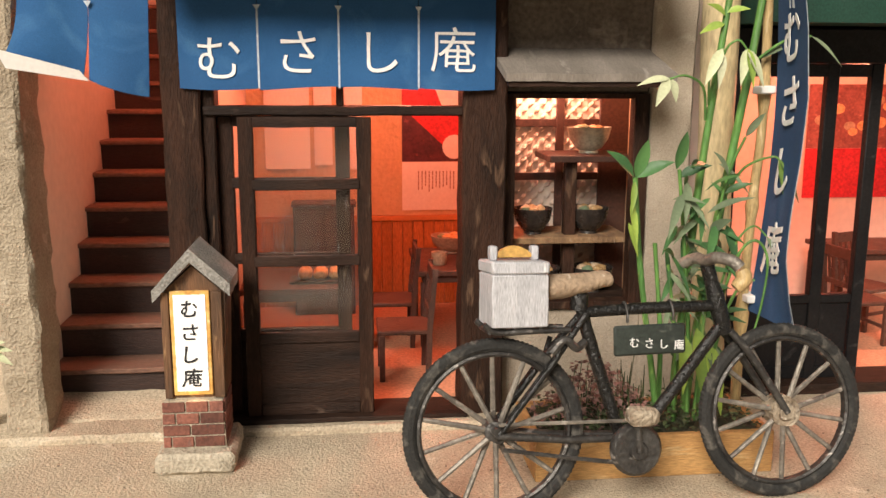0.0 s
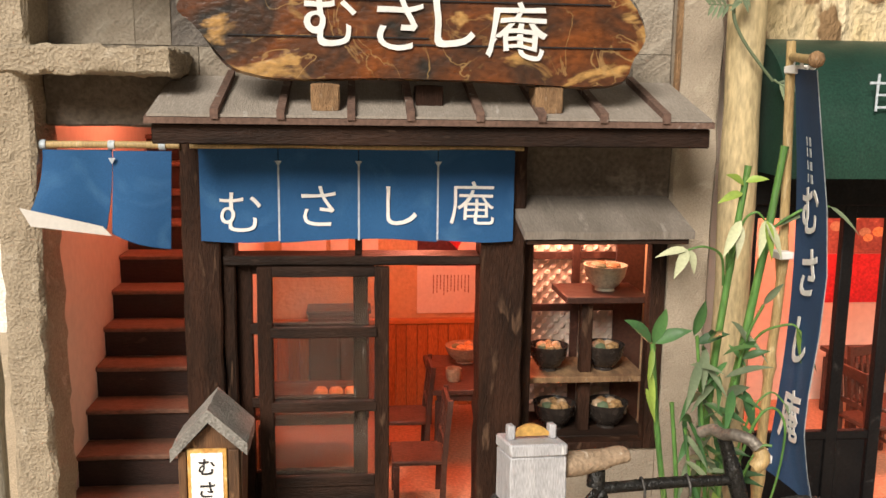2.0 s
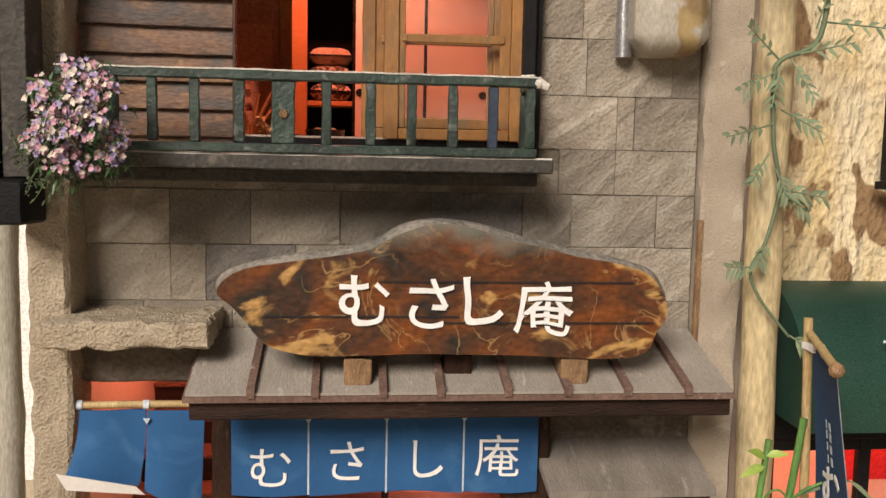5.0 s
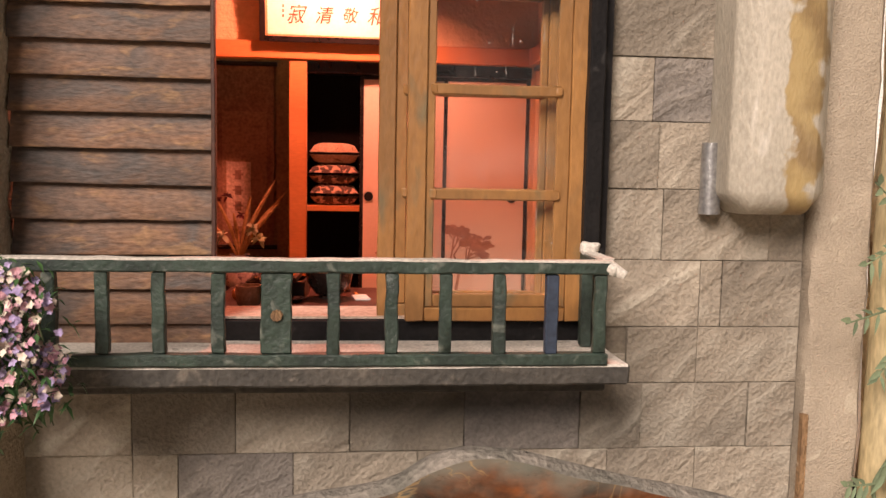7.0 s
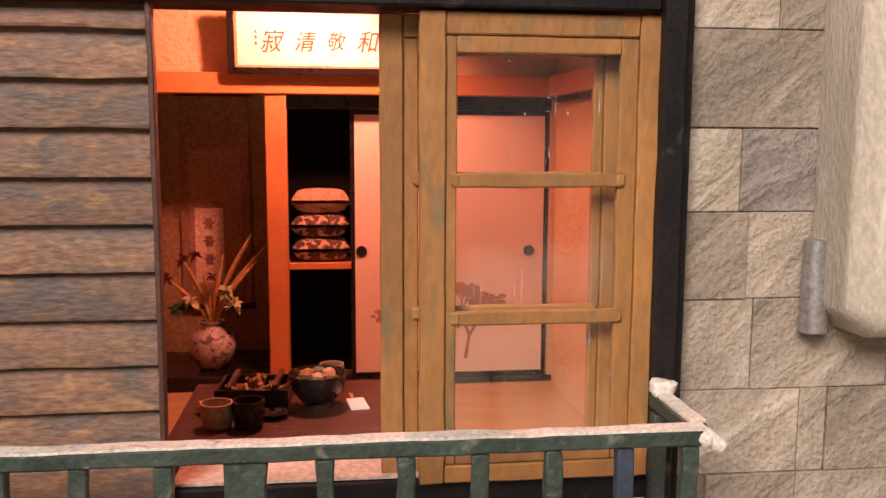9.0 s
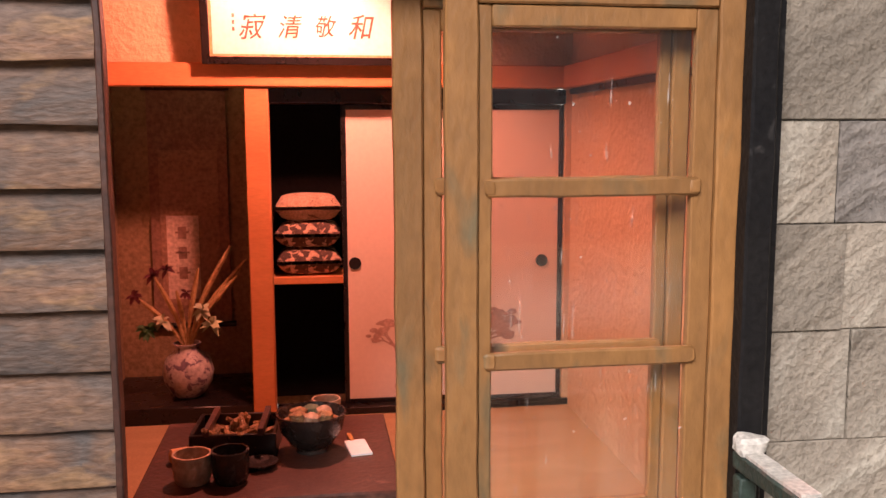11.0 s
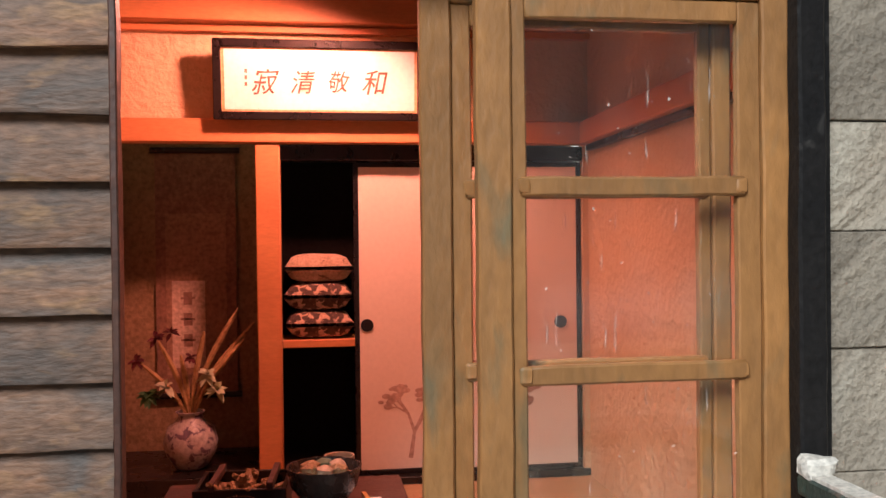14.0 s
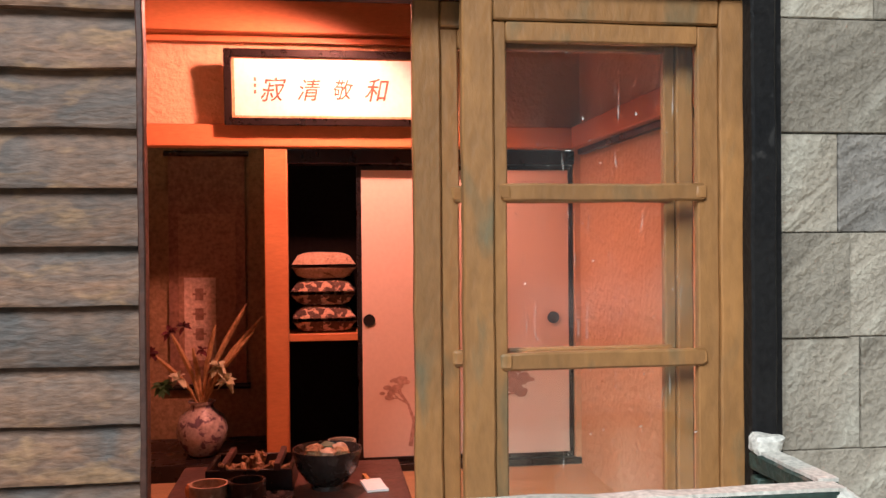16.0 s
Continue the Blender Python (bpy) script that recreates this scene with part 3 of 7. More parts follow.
def sheet(bm, nu, nv, f, thick=0.012):
    """A cloth: f(u, v) gives its front, thick goes to the back."""
    def grid(off):
        return [[bm.verts.new(f(i / nu, j / nv) + off) for j in range(nv + 1)] for i in range(nu + 1)]
    a, b = grid(Vector()), grid(Vector((0, thick, 0)))
    for i in range(nu):
        for j in range(nv):
            bm.faces.new((a[i][j], a[i][j + 1], a[i + 1][j + 1], a[i + 1][j]))
            bm.faces.new((b[i][j], b[i + 1][j], b[i + 1][j + 1], b[i][j + 1]))
    for i in range(nu):
        bm.faces.new((a[i][0], a[i + 1][0], b[i + 1][0], b[i][0]))
        bm.faces.new((a[i][nv], b[i][nv], b[i + 1][nv], a[i + 1][nv]))
    for j in range(nv):
        bm.faces.new((a[0][j], b[0][j], b[0][j + 1], a[0][j + 1]))
        bm.faces.new((a[nu][j], a[nu][j + 1], b[nu][j + 1], b[nu][j]))
    return bm


def letters(body, size, at, wide=1.0, bold=0.0, lean=0.0, deep=0.004, bend=None, wobble=0.035):
    """Letters in the built-in font, upright in x and z, facing -y, middled on at."""
    cu = bpy.data.curves.new("letters", "FONT")
    cu.body, cu.size, cu.align_x, cu.align_y, cu.extrude, cu.offset = body, size, "CENTER", "CENTER", deep, bold
    cu.resolution_u = 4
    ob = bpy.data.objects.new("letters", cu)
    scene.collection.objects.link(ob)
    me = bpy.data.meshes.new_from_object(ob.evaluated_get(bpy.context.evaluated_depsgraph_get()))
    bpy.data.objects.remove(ob)
    bpy.data.curves.remove(cu)
    bm = B()
    bm.from_mesh(me)
    bpy.data.meshes.remove(me)
    xs = [v.co.x for v in bm.verts] or [0]
    zs = [v.co.y for v in bm.verts] or [0]
    cx, cz = (min(xs) + max(xs)) / 2, (min(zs) + max(zs)) / 2
    for v in bm.verts:
        x, z, d = (v.co.x - cx) * wide, v.co.y - cz, -v.co.z
        w = noise.noise_vector(Vector((x, z, ord(body[0]) % 17)) * (2.2 / size))
        x, z = x + w.x * wobble * size, z + w.y * wobble * size
        v.co = Vector((at[0] + x + lean * z, at[1] + d, at[2] + z))
        if bend:
            v.co = bend(v.co)
    return bm


def leaf(bm, base, way, up, length, width, droop=0.3, n=5):
    """A pointed leaf with a folded midrib."""
    way, up = Vector(way).normalized(), Vector(up)
    side = way.cross(up).normalized()
    up = side.cross(way)
    rows = []
    for i in range(n + 1):
        t = i / n
        w = width * (math.sin(math.pi * min(1, t ** 0.75)) * 0.5 + 0.02)
        mid = Vector(base) + way * length * t - Vector((0, 0, 1)) * droop * length * t * t
        rows.append((bm.verts.new(mid - side * w + up * w * 0.35), bm.verts.new(mid), bm.verts.new(mid + side * w + up * w * 0.35)))
    for a, b in zip(rows, rows[1:]):
        bm.faces.new((a[0], a[1], b[1], b[0]))
        bm.faces.new((a[1], a[2], b[2], b[1]))
    return bm


def rough_up(bm, amount, size):
    """Uneven, hand-made surfaces."""
    for v in bm.verts:
        v.co += noise.noise_vector(v.co * size) * amount
    return bm


def slab(bm, x0, x1, y0, y1, z0, z1, step, bev=0.02):
    """A block with enough corners to be roughened."""
    box(bm, x0, x1, y0, y1, z0, z1, bev)
    for k, (lo, hi) in enumerate(((x0, x1), (y0, y1), (z0, z1))):
        c = lo + step
        while c < hi - step * 0.4:
            no = [0, 0, 0]
            no[k] = 1
            co = [0, 0, 0]
            co[k] = c
            bmesh.ops.bisect_plane(bm, geom=bm.verts[:] + bm.edges[:] + bm.faces[:], plane_co=co, plane_no=no)
            c += step
    return bm

# ---- street, shell of the house ----
bm = B(); box(bm, -40, 40, -40, 13, -0.3, 0.12)
ground = solid("ground", bm, SAND, "sandy cream mortar street with fine grit", "ground")
bm = B(); slab(bm, -2.75, 2.5, 5.93, 6.45, 0.0, 0.175, 0.14, 0.02); rough_up(bm, 0.014, 6)
solid("pavement", bm, SAND, "low raised mortar step along the shop front", "step")

bm = B(); slab(bm, -2.2, -1.2, 6.2, 6.56, 0.1, 0.235, 0.09, 0.02)
for v in bm.verts:
    if v.co.z > 0.15:
        v.co.z += 0.05 * (v.co.y - 6.38) / 0.18
rough_up(bm, 0.012, 6)
solid("stair_landing", bm, SAND, "sandy mortar landing sloping up to the stair", "step")

bm = B(); slab(bm, -2.34, -2.08, 6.0, 6.45, 0.1, 8.4, 0.075, 0.03); rough_up(bm, 0.022, 4); rough_up(bm, 0.016, 13)
solid("pilaster_left", bm, STUCCO_SANDY, "rough grey-brown stucco pier at the corner", "pillar")
bm = B(); slab(bm, 2.215, 2.55, 6.28, 6.62, 0.1, 8.4, 0.09, 0.02); rough_up(bm, 0.015, 4); rough_up(bm, 0.009, 12)
solid("pilaster_right", bm, STUCCO, "rough grey-brown stucco pier beside the display window", "pillar")
bm = B(); box(bm, 2.2, 2.235, 6.262, 6.3, 3.5, 4.42)
solid("trim_crack", bm, RAWWOOD, "bare wooden strip showing along the stucco pier", "trim")

# wall behind the stones, with the balcony window left open
bm = B()
box(bm, -2.08, 2.22, 6.395, 6.6, 3.3, 4.83)
box(bm, 1.02, 2.22, 6.395, 6.6, 4.83, 8.4)
box(bm, -2.08, 1.02, 6.395, 6.6, 6.97, 8.4)
wall_front = solid("wall_front", bm, JOINT, "wall faced with grey-brown split stone blocks", "wall")

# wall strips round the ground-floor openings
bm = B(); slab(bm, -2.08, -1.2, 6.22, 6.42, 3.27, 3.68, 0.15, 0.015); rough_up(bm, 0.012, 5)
solid("wall_over_stair", bm, STUCCO_DARK, "dark stained rendered wall over the stair opening, with shade in its colour", "wall")
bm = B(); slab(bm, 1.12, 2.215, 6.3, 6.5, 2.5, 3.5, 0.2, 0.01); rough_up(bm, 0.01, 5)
solid("wall_over_window", bm, STUCCO_DARK, "dark stained rendered wall over the display window, with canopy shade in its colour", "wall")
bm = B(); slab(bm, 1.12, 2.215, 6.3, 6.5, 0.1, 0.9, 0.2, 0.01); rough_up(bm, 0.01, 5)
solid("wall_under_window", bm, STUCCO, "sandy rendered wall under the display window", "wall")
bm = B(); box(bm, -1.2, 1.12, 6.2, 6.38, 2.78, 3.5)
solid("wall_over_door", bm, CHARRED, "dark boarded wall behind the shop curtain", "wall")

# concrete ledge over the stair opening
bm = B(); slab(bm, -2.21, -1.16, 5.74, 6.42, 3.605, 3.765, 0.045, 0.02); rough_up(bm, 0.016, 6); rough_up(bm, 0.022, 17)
solid("ledge", bm, STUCCO_SANDY, "thick rough mortar ledge over the stair opening", "ledge")

# timber posts of the front
for name, x0, x1, y0, y1, z0, z1 in (("post_1", -1.2, -0.95, 6.08, 6.4, 0.16, 3.3), ("post_2", 0.82, 1.125, 6.08, 6.4, 0.16, 3.3)):
    bm = B(); slab(bm, x0, x1, y0, y1, z0, z1, 0.12, 0.012); rough_up(bm, 0.013, 7)
    solid(name, bm, DARKWOOD, "heavy dark-stained timber post with a worn surface", "post")
bm = B(); slab(bm, -0.95, -0.865, 6.13, 6.36, 0.16, 2.8, 0.2, 0.01); rough_up(bm, 0.006, 6)
solid("door_jamb", bm, DARKWOOD, "dark-stained timber door jamb", "door frame")
bm = B(); slab(bm, -0.94, 0.82, 6.1, 6.36, 2.345, 2.41, 0.2, 0.01); rough_up(bm, 0.005, 6)
solid("lintel", bm, DARKWOOD_H, "dark timber lintel over the sliding doors", "lintel")
bm = B(); box(bm, -0.05, 0.0, 6.16, 6.22, 2.41, 2.78, 0.006)
solid("transom_mullion", bm, DARKWOOD, "short dark timber upright over the lintel", "trim")
bm = B(); slab(bm, -0.92, 0.86, 6.0, 6.36, 0.175, 0.212, 0.2, 0.008); rough_up(bm, 0.004, 6)
solid("door_sill", bm, DARKWOOD_H, "dark timber door sill with grooves", "sill")

# ground-floor room
bm = B(); box(bm, -0.95, 2.3, 6.36, 9.4, 0.02, 0.17)
solid("floor_shop", bm, FLOORWOOD, "warm terracotta floor of the shop", "floor")
bm = B(); box(bm, -1.0, 2.5, 9.4, 9.5, 0.02, 3.3)
solid("wall_shop_back", bm, STIPPLE, "ochre stippled back wall of the shop", "wall")
bm = B(); box(bm, 2.3, 2.4, 6.62, 9.4, 0.02, 3.3)
solid("wall_shop_side", bm, STIPPLE, "ochre side wall of the shop", "wall")
bm = B(); box(bm, -1.15, -1.0, 6.4, 9.5, 0.02, 3.6)
solid("wall_stair_right", bm, CREAM, "cream wall between the stair and the shop", "wall")
bm = B(); box(bm, -1.0, 2.3, 6.4, 9.4, 3.16, 3.28)
solid("ceiling_shop", bm, ORANGEWOOD, "orange cedar ceiling of the shop", "ceiling")
wains = thing("wainscot", label="orange pine plank wainscot along the back wall", category="panelling", kind="structure")
bm = B(); box(bm, -0.055, 0.055, 9.345, 9.398, 0.17, 1.09, 0.006)
plank = to_mesh("plank", bm, WAINSCOT)
for i in range(28):
    ob = part("plank", plank, None, wains)
    ob.location = (-0.93 + 0.114 * i, 0, -Z0)
bm = B(); box(bm, -0.99, 2.29, 9.33, 9.398, 0.972, 1.03, 0.008)
part("rail", bm, ORANGEWOOD, wains)

# stair hall
bm = B(); slab(bm, -2.34, -2.2, 6.45, 10.3, 0.02, 6.2, 0.4, 0.0); rough_up(bm, 0.012, 1.5)
solid("wall_stair_left", bm, CREAM, "cream plaster wall beside the stair", "wall")
bm = B(); box(bm, -2.34, -1.0, 10.3, 10.4, 0.02, 4.2)
solid("wall_stair_back", bm, CREAM, "cream wall at the head of the stair", "wall")
bm = B(); box(bm, -2.2, -1.15, 6.6, 10.3, 4.1, 4.2)
solid("ceiling_stair", bm, CREAM, "cream ceiling over the stair", "ceiling")
stair = thing("stair", label="steep dark wooden stair with worn reddish treads", category="staircase", kind="structure")
for i in range(12):
    y, z = 6.52 + 0.3 * i, 0.20 + 0.262 * (i + 1)
    bm = B(); box(bm, -2.21, -1.14, y + 0.025, y + 0.33, z - 0.262 - Z0, z - 0.04 - Z0)
    part("riser", bm, TREAD, stair)
    bm = B(); slab(bm, -2.215, -1.135, y - 0.012, y + 0.33, z - 0.04 - Z0, z - Z0, 0.3, 0.008); rough_up(bm, 0.006, 5)
    part("tread", bm, TREADTOP, stair)

# upper room
bm = B(); box(bm, -1.9, 1.28, 6.6, 9.5, 4.25, 4.45)
solid("floor_upstairs", bm, TATAMI, "straw-coloured tatami floor of the upper room", "floor")
bm = B(); box(bm, -2.05, 1.02, 6.34, 6.62, 4.83, 4.945, 0.006)
solid("window_sill", bm, CHARRED, "black wooden sill of the balcony window", "sill")
bm = B(); box(bm, -1.06, 0.9, 6.37, 6.72, 4.949, 4.962)
solid("sill_board", bm, mat("dusty_pale_board", (0.52, 0.42, 0.34), (0.42, 0.33, 0.26), (0.60, 0.52, 0.44), 0.9, 3, 40, 0.4, 0.01), "dusty pale board inside the balcony window", "sill")
bm = B()
box(bm, -1.9, 1.4, 9.5, 9.58, 6.81, 7.9); box(bm, 1.24, 1.4, 9.5, 9.58, 4.3, 6.81)
solid("wall_upstairs_back", bm, STIPPLE, "stippled ochre wall of the upper room", "wall")
bm = B(); box(bm, 1.28, 1.4, 6.6, 9.5, 4.3, 7.9)
solid("wall_upstairs_right", bm, STIPPLE, "stippled ochre side wall of the upper room", "wall")
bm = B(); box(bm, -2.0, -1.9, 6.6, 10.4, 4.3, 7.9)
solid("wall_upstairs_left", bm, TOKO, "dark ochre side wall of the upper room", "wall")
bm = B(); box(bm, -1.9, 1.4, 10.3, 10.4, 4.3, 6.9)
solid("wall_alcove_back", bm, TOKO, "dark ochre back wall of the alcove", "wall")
# ceiling colour darkened for shade and to hold down bounced light
bm = B(); box(bm, -1.9, 1.28, 6.6, 10.4, 7.9, 8.0)
solid("ceiling_upstairs", bm, TREAD, "ceiling of the upper room, darkened to cut bounced light", "ceiling")
bm = B(); box(bm, -1.9, 1.28, 9.4, 9.5, 6.66, 6.81, 0.008)
solid("beam_back", bm, ORANGEWOOD, "orange cedar rail across the back wall", "trim")
bm = B(); box(bm, 1.19, 1.28, 6.62, 9.4, 6.66, 6.81, 0.008)
solid("beam_side", bm, ORANGEWOOD, "orange cedar rail along the side wall", "trim")
bm = B(); box(bm, 1.235, 1.28, 6.62, 9.4, 6.62, 6.657)
solid("trim_side", bm, LACQUER, "black strip under the cedar rail", "trim")
bm = B(); box(bm, -1.9, 1.28, 9.36, 9.5, 7.405, 7.62, 0.008); box(bm, -1.9, 1.28, 9.44, 9.5, 7.36, 7.4)
solid("beam_ceiling", bm, ORANGEWOOD, "orange cedar beam under the ceiling", "trim")
bm = B(); box(bm, -0.9, -0.75, 9.42, 9.56, 4.45, 6.657, 0.008)
solid("alcove_post", bm, ORANGEWOOD, "orange cedar post beside the alcove", "post")
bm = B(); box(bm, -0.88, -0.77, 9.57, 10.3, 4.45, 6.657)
solid("alcove_partition", bm, CLOSET, "partition between alcove and closet, blackened for the shade inside", "wall")
bm = B(); box(bm, -1.9, -0.9, 9.46, 10.3, 4.3, 4.56, 0.006)
solid("alcove_floor", bm, LACQUER, "raised dark lacquered alcove floor", "floor")
bm = B(); box(bm, -0.75, 1.24, 9.5, 9.66, 6.56, 6.655, 0.004); box(bm, -0.75, 1.28, 9.49, 9.66, 4.452, 4.5, 0.004)
solid("closet_track", bm, LACQUER, "black lacquered head and foot tracks of the closet", "trim")
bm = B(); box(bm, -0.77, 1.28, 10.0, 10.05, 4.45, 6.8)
solid("closet_back", bm, CLOSET, "back of the closet with its deep shade put in as black", "wall")
bm = B(); box(bm, -0.768, -0.2, 9.62, 9.998, 5.345, 5.395, 0.004)
solid("closet_shelf", bm, ORANGEWOOD, "orange cedar closet shelf", "shelf")

# black window surround
bm = B(); slab(bm, 0.878, 0.966, 6.2, 6.272, 4.838, 6.97, 0.12, 0.008); box(bm, 0.92, 1.02, 6.272, 6.5, 4.83, 6.97); rough_up(bm, 0.005, 6)
solid("window_post", bm, CHARRED, "black painted post beside the balcony window", "post")
bm = B(); slab(bm, -2.06, 0.874, 6.24, 6.5, 6.845, 6.97, 0.3, 0.008)
solid("window_head", bm, CHARRED, "black painted head over the balcony window", "lintel")
bm = B(); slab(bm, -1.0765, -1.055, 6.268, 6.33, 4.945, 6.845, 0.12, 0.004); rough_up(bm, 0.005, 8)
solid("window_jamb", bm, REDWOOD, "thin red-brown jamb at the end of the clapboards", "trim")

# clapboards beside the window
claps = thing("clapboard_wall", label="weathered brown clapboard wall beside the balcony window", category="wall", kind="structure")
z = 4.757
for i in range(12):
    z1 = min(z + 0.185, 6.84)
    if z1 - z < 0.03:
        break
    bm = B()
    prism_x(bm, [(6.275, z - Z0 - 0.0), (6.272, z + 0.012 - Z0), (6.318, z1 + 0.0 - Z0), (6.36, z1 - Z0), (6.36, z - Z0)], -2.07, -1.077)
    for c in (-1.9, -1.75, -1.6, -1.45, -1.3, -1.15):
        bmesh.ops.bisect_plane(bm, geom=bm.verts[:] + bm.edges[:] + bm.faces[:], plane_co=(c, 0, 0), plane_no=(1, 0, 0))
    for v in bm.verts:
        if v.co.y < 6.3:
            v.co.z += 0.007 * noise.noise(Vector((v.co.x * 5, i * 3.1, 0)))
    part("board", bm, CLAP, claps)
    z += 0.181

# ---- sliding sashes of the balcony window ----


def sash(name, x0, x1, y, label, bars, left, right, z0=4.952, z1=6.835):
    """left, right: width of the stile and of the glazing bead inside it."""
    t = thing(name, x0, y, z0, label=label, category="window", kind="structure")
    w, h = x1 - x0, z1 - z0
    la, lb, ra, rb = left[0], sum(left), right[0], sum(right)
    for a, b in ((0, la), (w - ra, w)):
        bm = B(); slab(bm, a, b, 0, 0.06, 0, h, 0.12, 0.006); rough_up(bm, 0.0045, 7)
        part("stile", bm, OCHRE, t)
    for a, b in ((0, 0.074), (h - 0.088, h)):
        bm = B(); slab(bm, la + 0.002, w - ra - 0.002, 0.004, 0.056, a, b, 0.15, 0.006); rough_up(bm, 0.003, 7)
        part("rail", bm, OCHRE, t)
    for a, b in ((la + 0.0008, lb), (w - rb, w - ra - 0.0008)):
        bm = B(); slab(bm, a, b, 0.014, 0.05, 0.077, h - 0.091, 0.15, 0.005); rough_up(bm, 0.003, 7)
        part("bead", bm, OCHRE, t)
    for a, b in ((0.077, 0.146), (h - 0.155, h - 0.091)):
        bm = B(); slab(bm, lb, w - rb, 0.012, 0.05, a, b, 0.15, 0.005); rough_up(bm, 0.003, 7)
        part("bead", bm, OCHRE, t)
    cuts = [0.146] + [c - z0 for c in bars] + [h - 0.155]
    for c in cuts[1:-1]:
        bm = B(); slab(bm, lb - 0.022, w - rb + 0.02, 0.0, 0.03, c - 0.029, c + 0.029, 0.12, 0.007); rough_up(bm, 0.0035, 8)
        part("glazing_bar", bm, OCHRE, t)
        for x in (lb - 0.008, w - rb + 0.006):
            bm = B(); slab(bm, x - 0.018, x + 0.018, -0.003, 0.01, c - 0.02, c + 0.026, 0.012, 0.005); rough_up(bm, 0.006, 22)
            part("glue_bead", bm, OCHRE, t, "dried blob of glue on the joint")
    for a, b in zip(cuts, cuts[1:]):
        bm = B(); box(bm, lb - 0.01, w - rb + 0.01, 0.034, 0.04, a, b)
        ob = part("pane", bm, GLASS, t, "dusty clear glass")
        ob.visible_shadow = False
    return t


BARS = (5.636, 6.188)
sash("window_1", -0.066, 0.914, 6.28, "ochre wooden sliding sash with dusty panes", BARS, (0.101, 0.045), (0.106, 0.074))
sash("window_2", -0.214, 0.764, 6.40, "ochre wooden sliding sash behind the front one", BARS, (0.092, 0.062), (0.06, 0.04))

# ---- sliding shop doors ----


def shop_door(name, x0, y, label, bars, w=0.9, h=2.125):
    t = thing(name, x0, y, 0.214, label=label, category="door", kind="structure")
    for a, b in ((0, 0.1), (w - 0.1, w)):
        bm = B(); slab(bm, a, b, 0, 0.06, 0, h, 0.22, 0.006); rough_up(bm, 0.005, 7)
        part("stile", bm, DARKWOOD, t)
    for a, b in ((0, 0.085), (0.535, 0.61), (h - 0.07, h)):
        bm = B(); slab(bm, 0.1, w - 0.1, 0.003, 0.057, a, b, 0.22, 0.005); rough_up(bm, 0.004, 7)
        part("rail", bm, DARKWOOD_H, t)
    bm = B(); slab(bm, 0.095, w - 0.095, 0.022, 0.042, 0.08, 0.54, 0.15, 0.0); rough_up(bm, 0.003, 9)
    part("panel", bm, DARKWOOD_H, t, "dark wooden bottom panel")
    cuts = [0.61] + list(bars) + [h - 0.07]
    for c in bars:
        bm = B(); slab(bm, 0.085, w - 0.085, -0.01, 0.05, c - 0.036, c + 0.036, 0.22, 0.006); rough_up(bm, 0.004, 7)
        part("glazing_bar", bm, DARKWOOD_H, t)
    for a, b in zip(cuts, cuts[1:]):
        bm = B(); box(bm, 0.09, w - 0.09, 0.036, 0.041, a, b)
        ob = part("pane", bm, GLASS, t, "dusty clear glass")
        ob.visible_shadow = False
    return t


shop_door("door_1", -0.715, 6.08, "dark-stained sliding shop door with glass panes", (1.13, 1.665))
shop_door("door_2", -0.862, 6.2, "dark-stained sliding shop door behind the front leaf", (1.13, 1.665))

# ---- small roof over the front ----
canopy = thing("canopy_roof", label="dusty boarded canopy roof with battens over the shop front", category="roof", kind="structure")
zo = -Z0
bm = B(); prism_x(bm, [(5.53, 3.315 + zo), (5.53, 3.35 + zo), (6.38, 3.60 + zo), (6.38, 3.555 + zo)], -1.29, 2.205)
part("roof_deck", bm, BATTEN, canopy)
xs = [-1.285, -0.88, -0.49, -0.07, 0.29, 0.715, 1.1, 1.49, 1.89, 2.2]
for a, b in zip(xs, xs[1:]):
    bm = B(); prism_x(bm, [(5.535, 3.356 + zo), (5.535, 3.372 + zo), (6.36, 3.615 + zo), (6.36, 3.60 + zo)], a + 0.012, b - 0.012)
    part("roof_board", bm, ROOFBOARD, canopy)
for x in xs[1:-1]:
    bm = B(); prism_x(bm, [(5.515, 3.345 + zo), (5.515, 3.405 + zo), (6.34, 3.655 + zo), (6.34, 3.60 + zo)], x - 0.024, x + 0.024)
    part("batten", bm, BATTEN, canopy)
bm = B(); slab(bm, -1.26, 2.2, 5.58, 5.70, 3.19 + zo, 3.312 + zo, 0.3, 0.008); rough_up(bm, 0.004, 5)
part("fascia_beam", bm, DARKWOOD_H, canopy, "dark timber beam under the eave")
for x in (-1.075, 0.97, 2.1):
    bm = B(); prism_x(bm, [(5.7, 3.2 + zo), (5.7, 3.3 + zo), (6.38, 3.5 + zo), (6.38, 3.3 + zo)], x - 0.09, x + 0.09)
    part("rafter", bm, DARKWOOD, canopy)

# hood over the display window
hood = thing("window_hood", label="grey slanted hood board over the display window", category="canopy", kind="structure")
bm = B(); prism_x(bm, [(5.73, 2.58 + zo), (5.73, 2.63 + zo), (6.3, 2.81 + zo), (6.3, 2.745 + zo)], 1.05, 2.2)
for k in range(1, 8):
    bmesh.ops.bisect_plane(bm, geom=bm.verts[:] + bm.edges[:] + bm.faces[:], plane_co=(1.05 + 0.145 * k, 0, 0), plane_no=(1, 0, 0))
rough_up(bm, 0.008, 5)
part("board", bm, HOODBOARD, hood)
bm = B(); box(bm, 1.07, 2.17, 5.75, 5.79, 2.545 + zo, 2.578 + zo, 0.004)
part("rail", bm, DARKWOOD_H, hood)

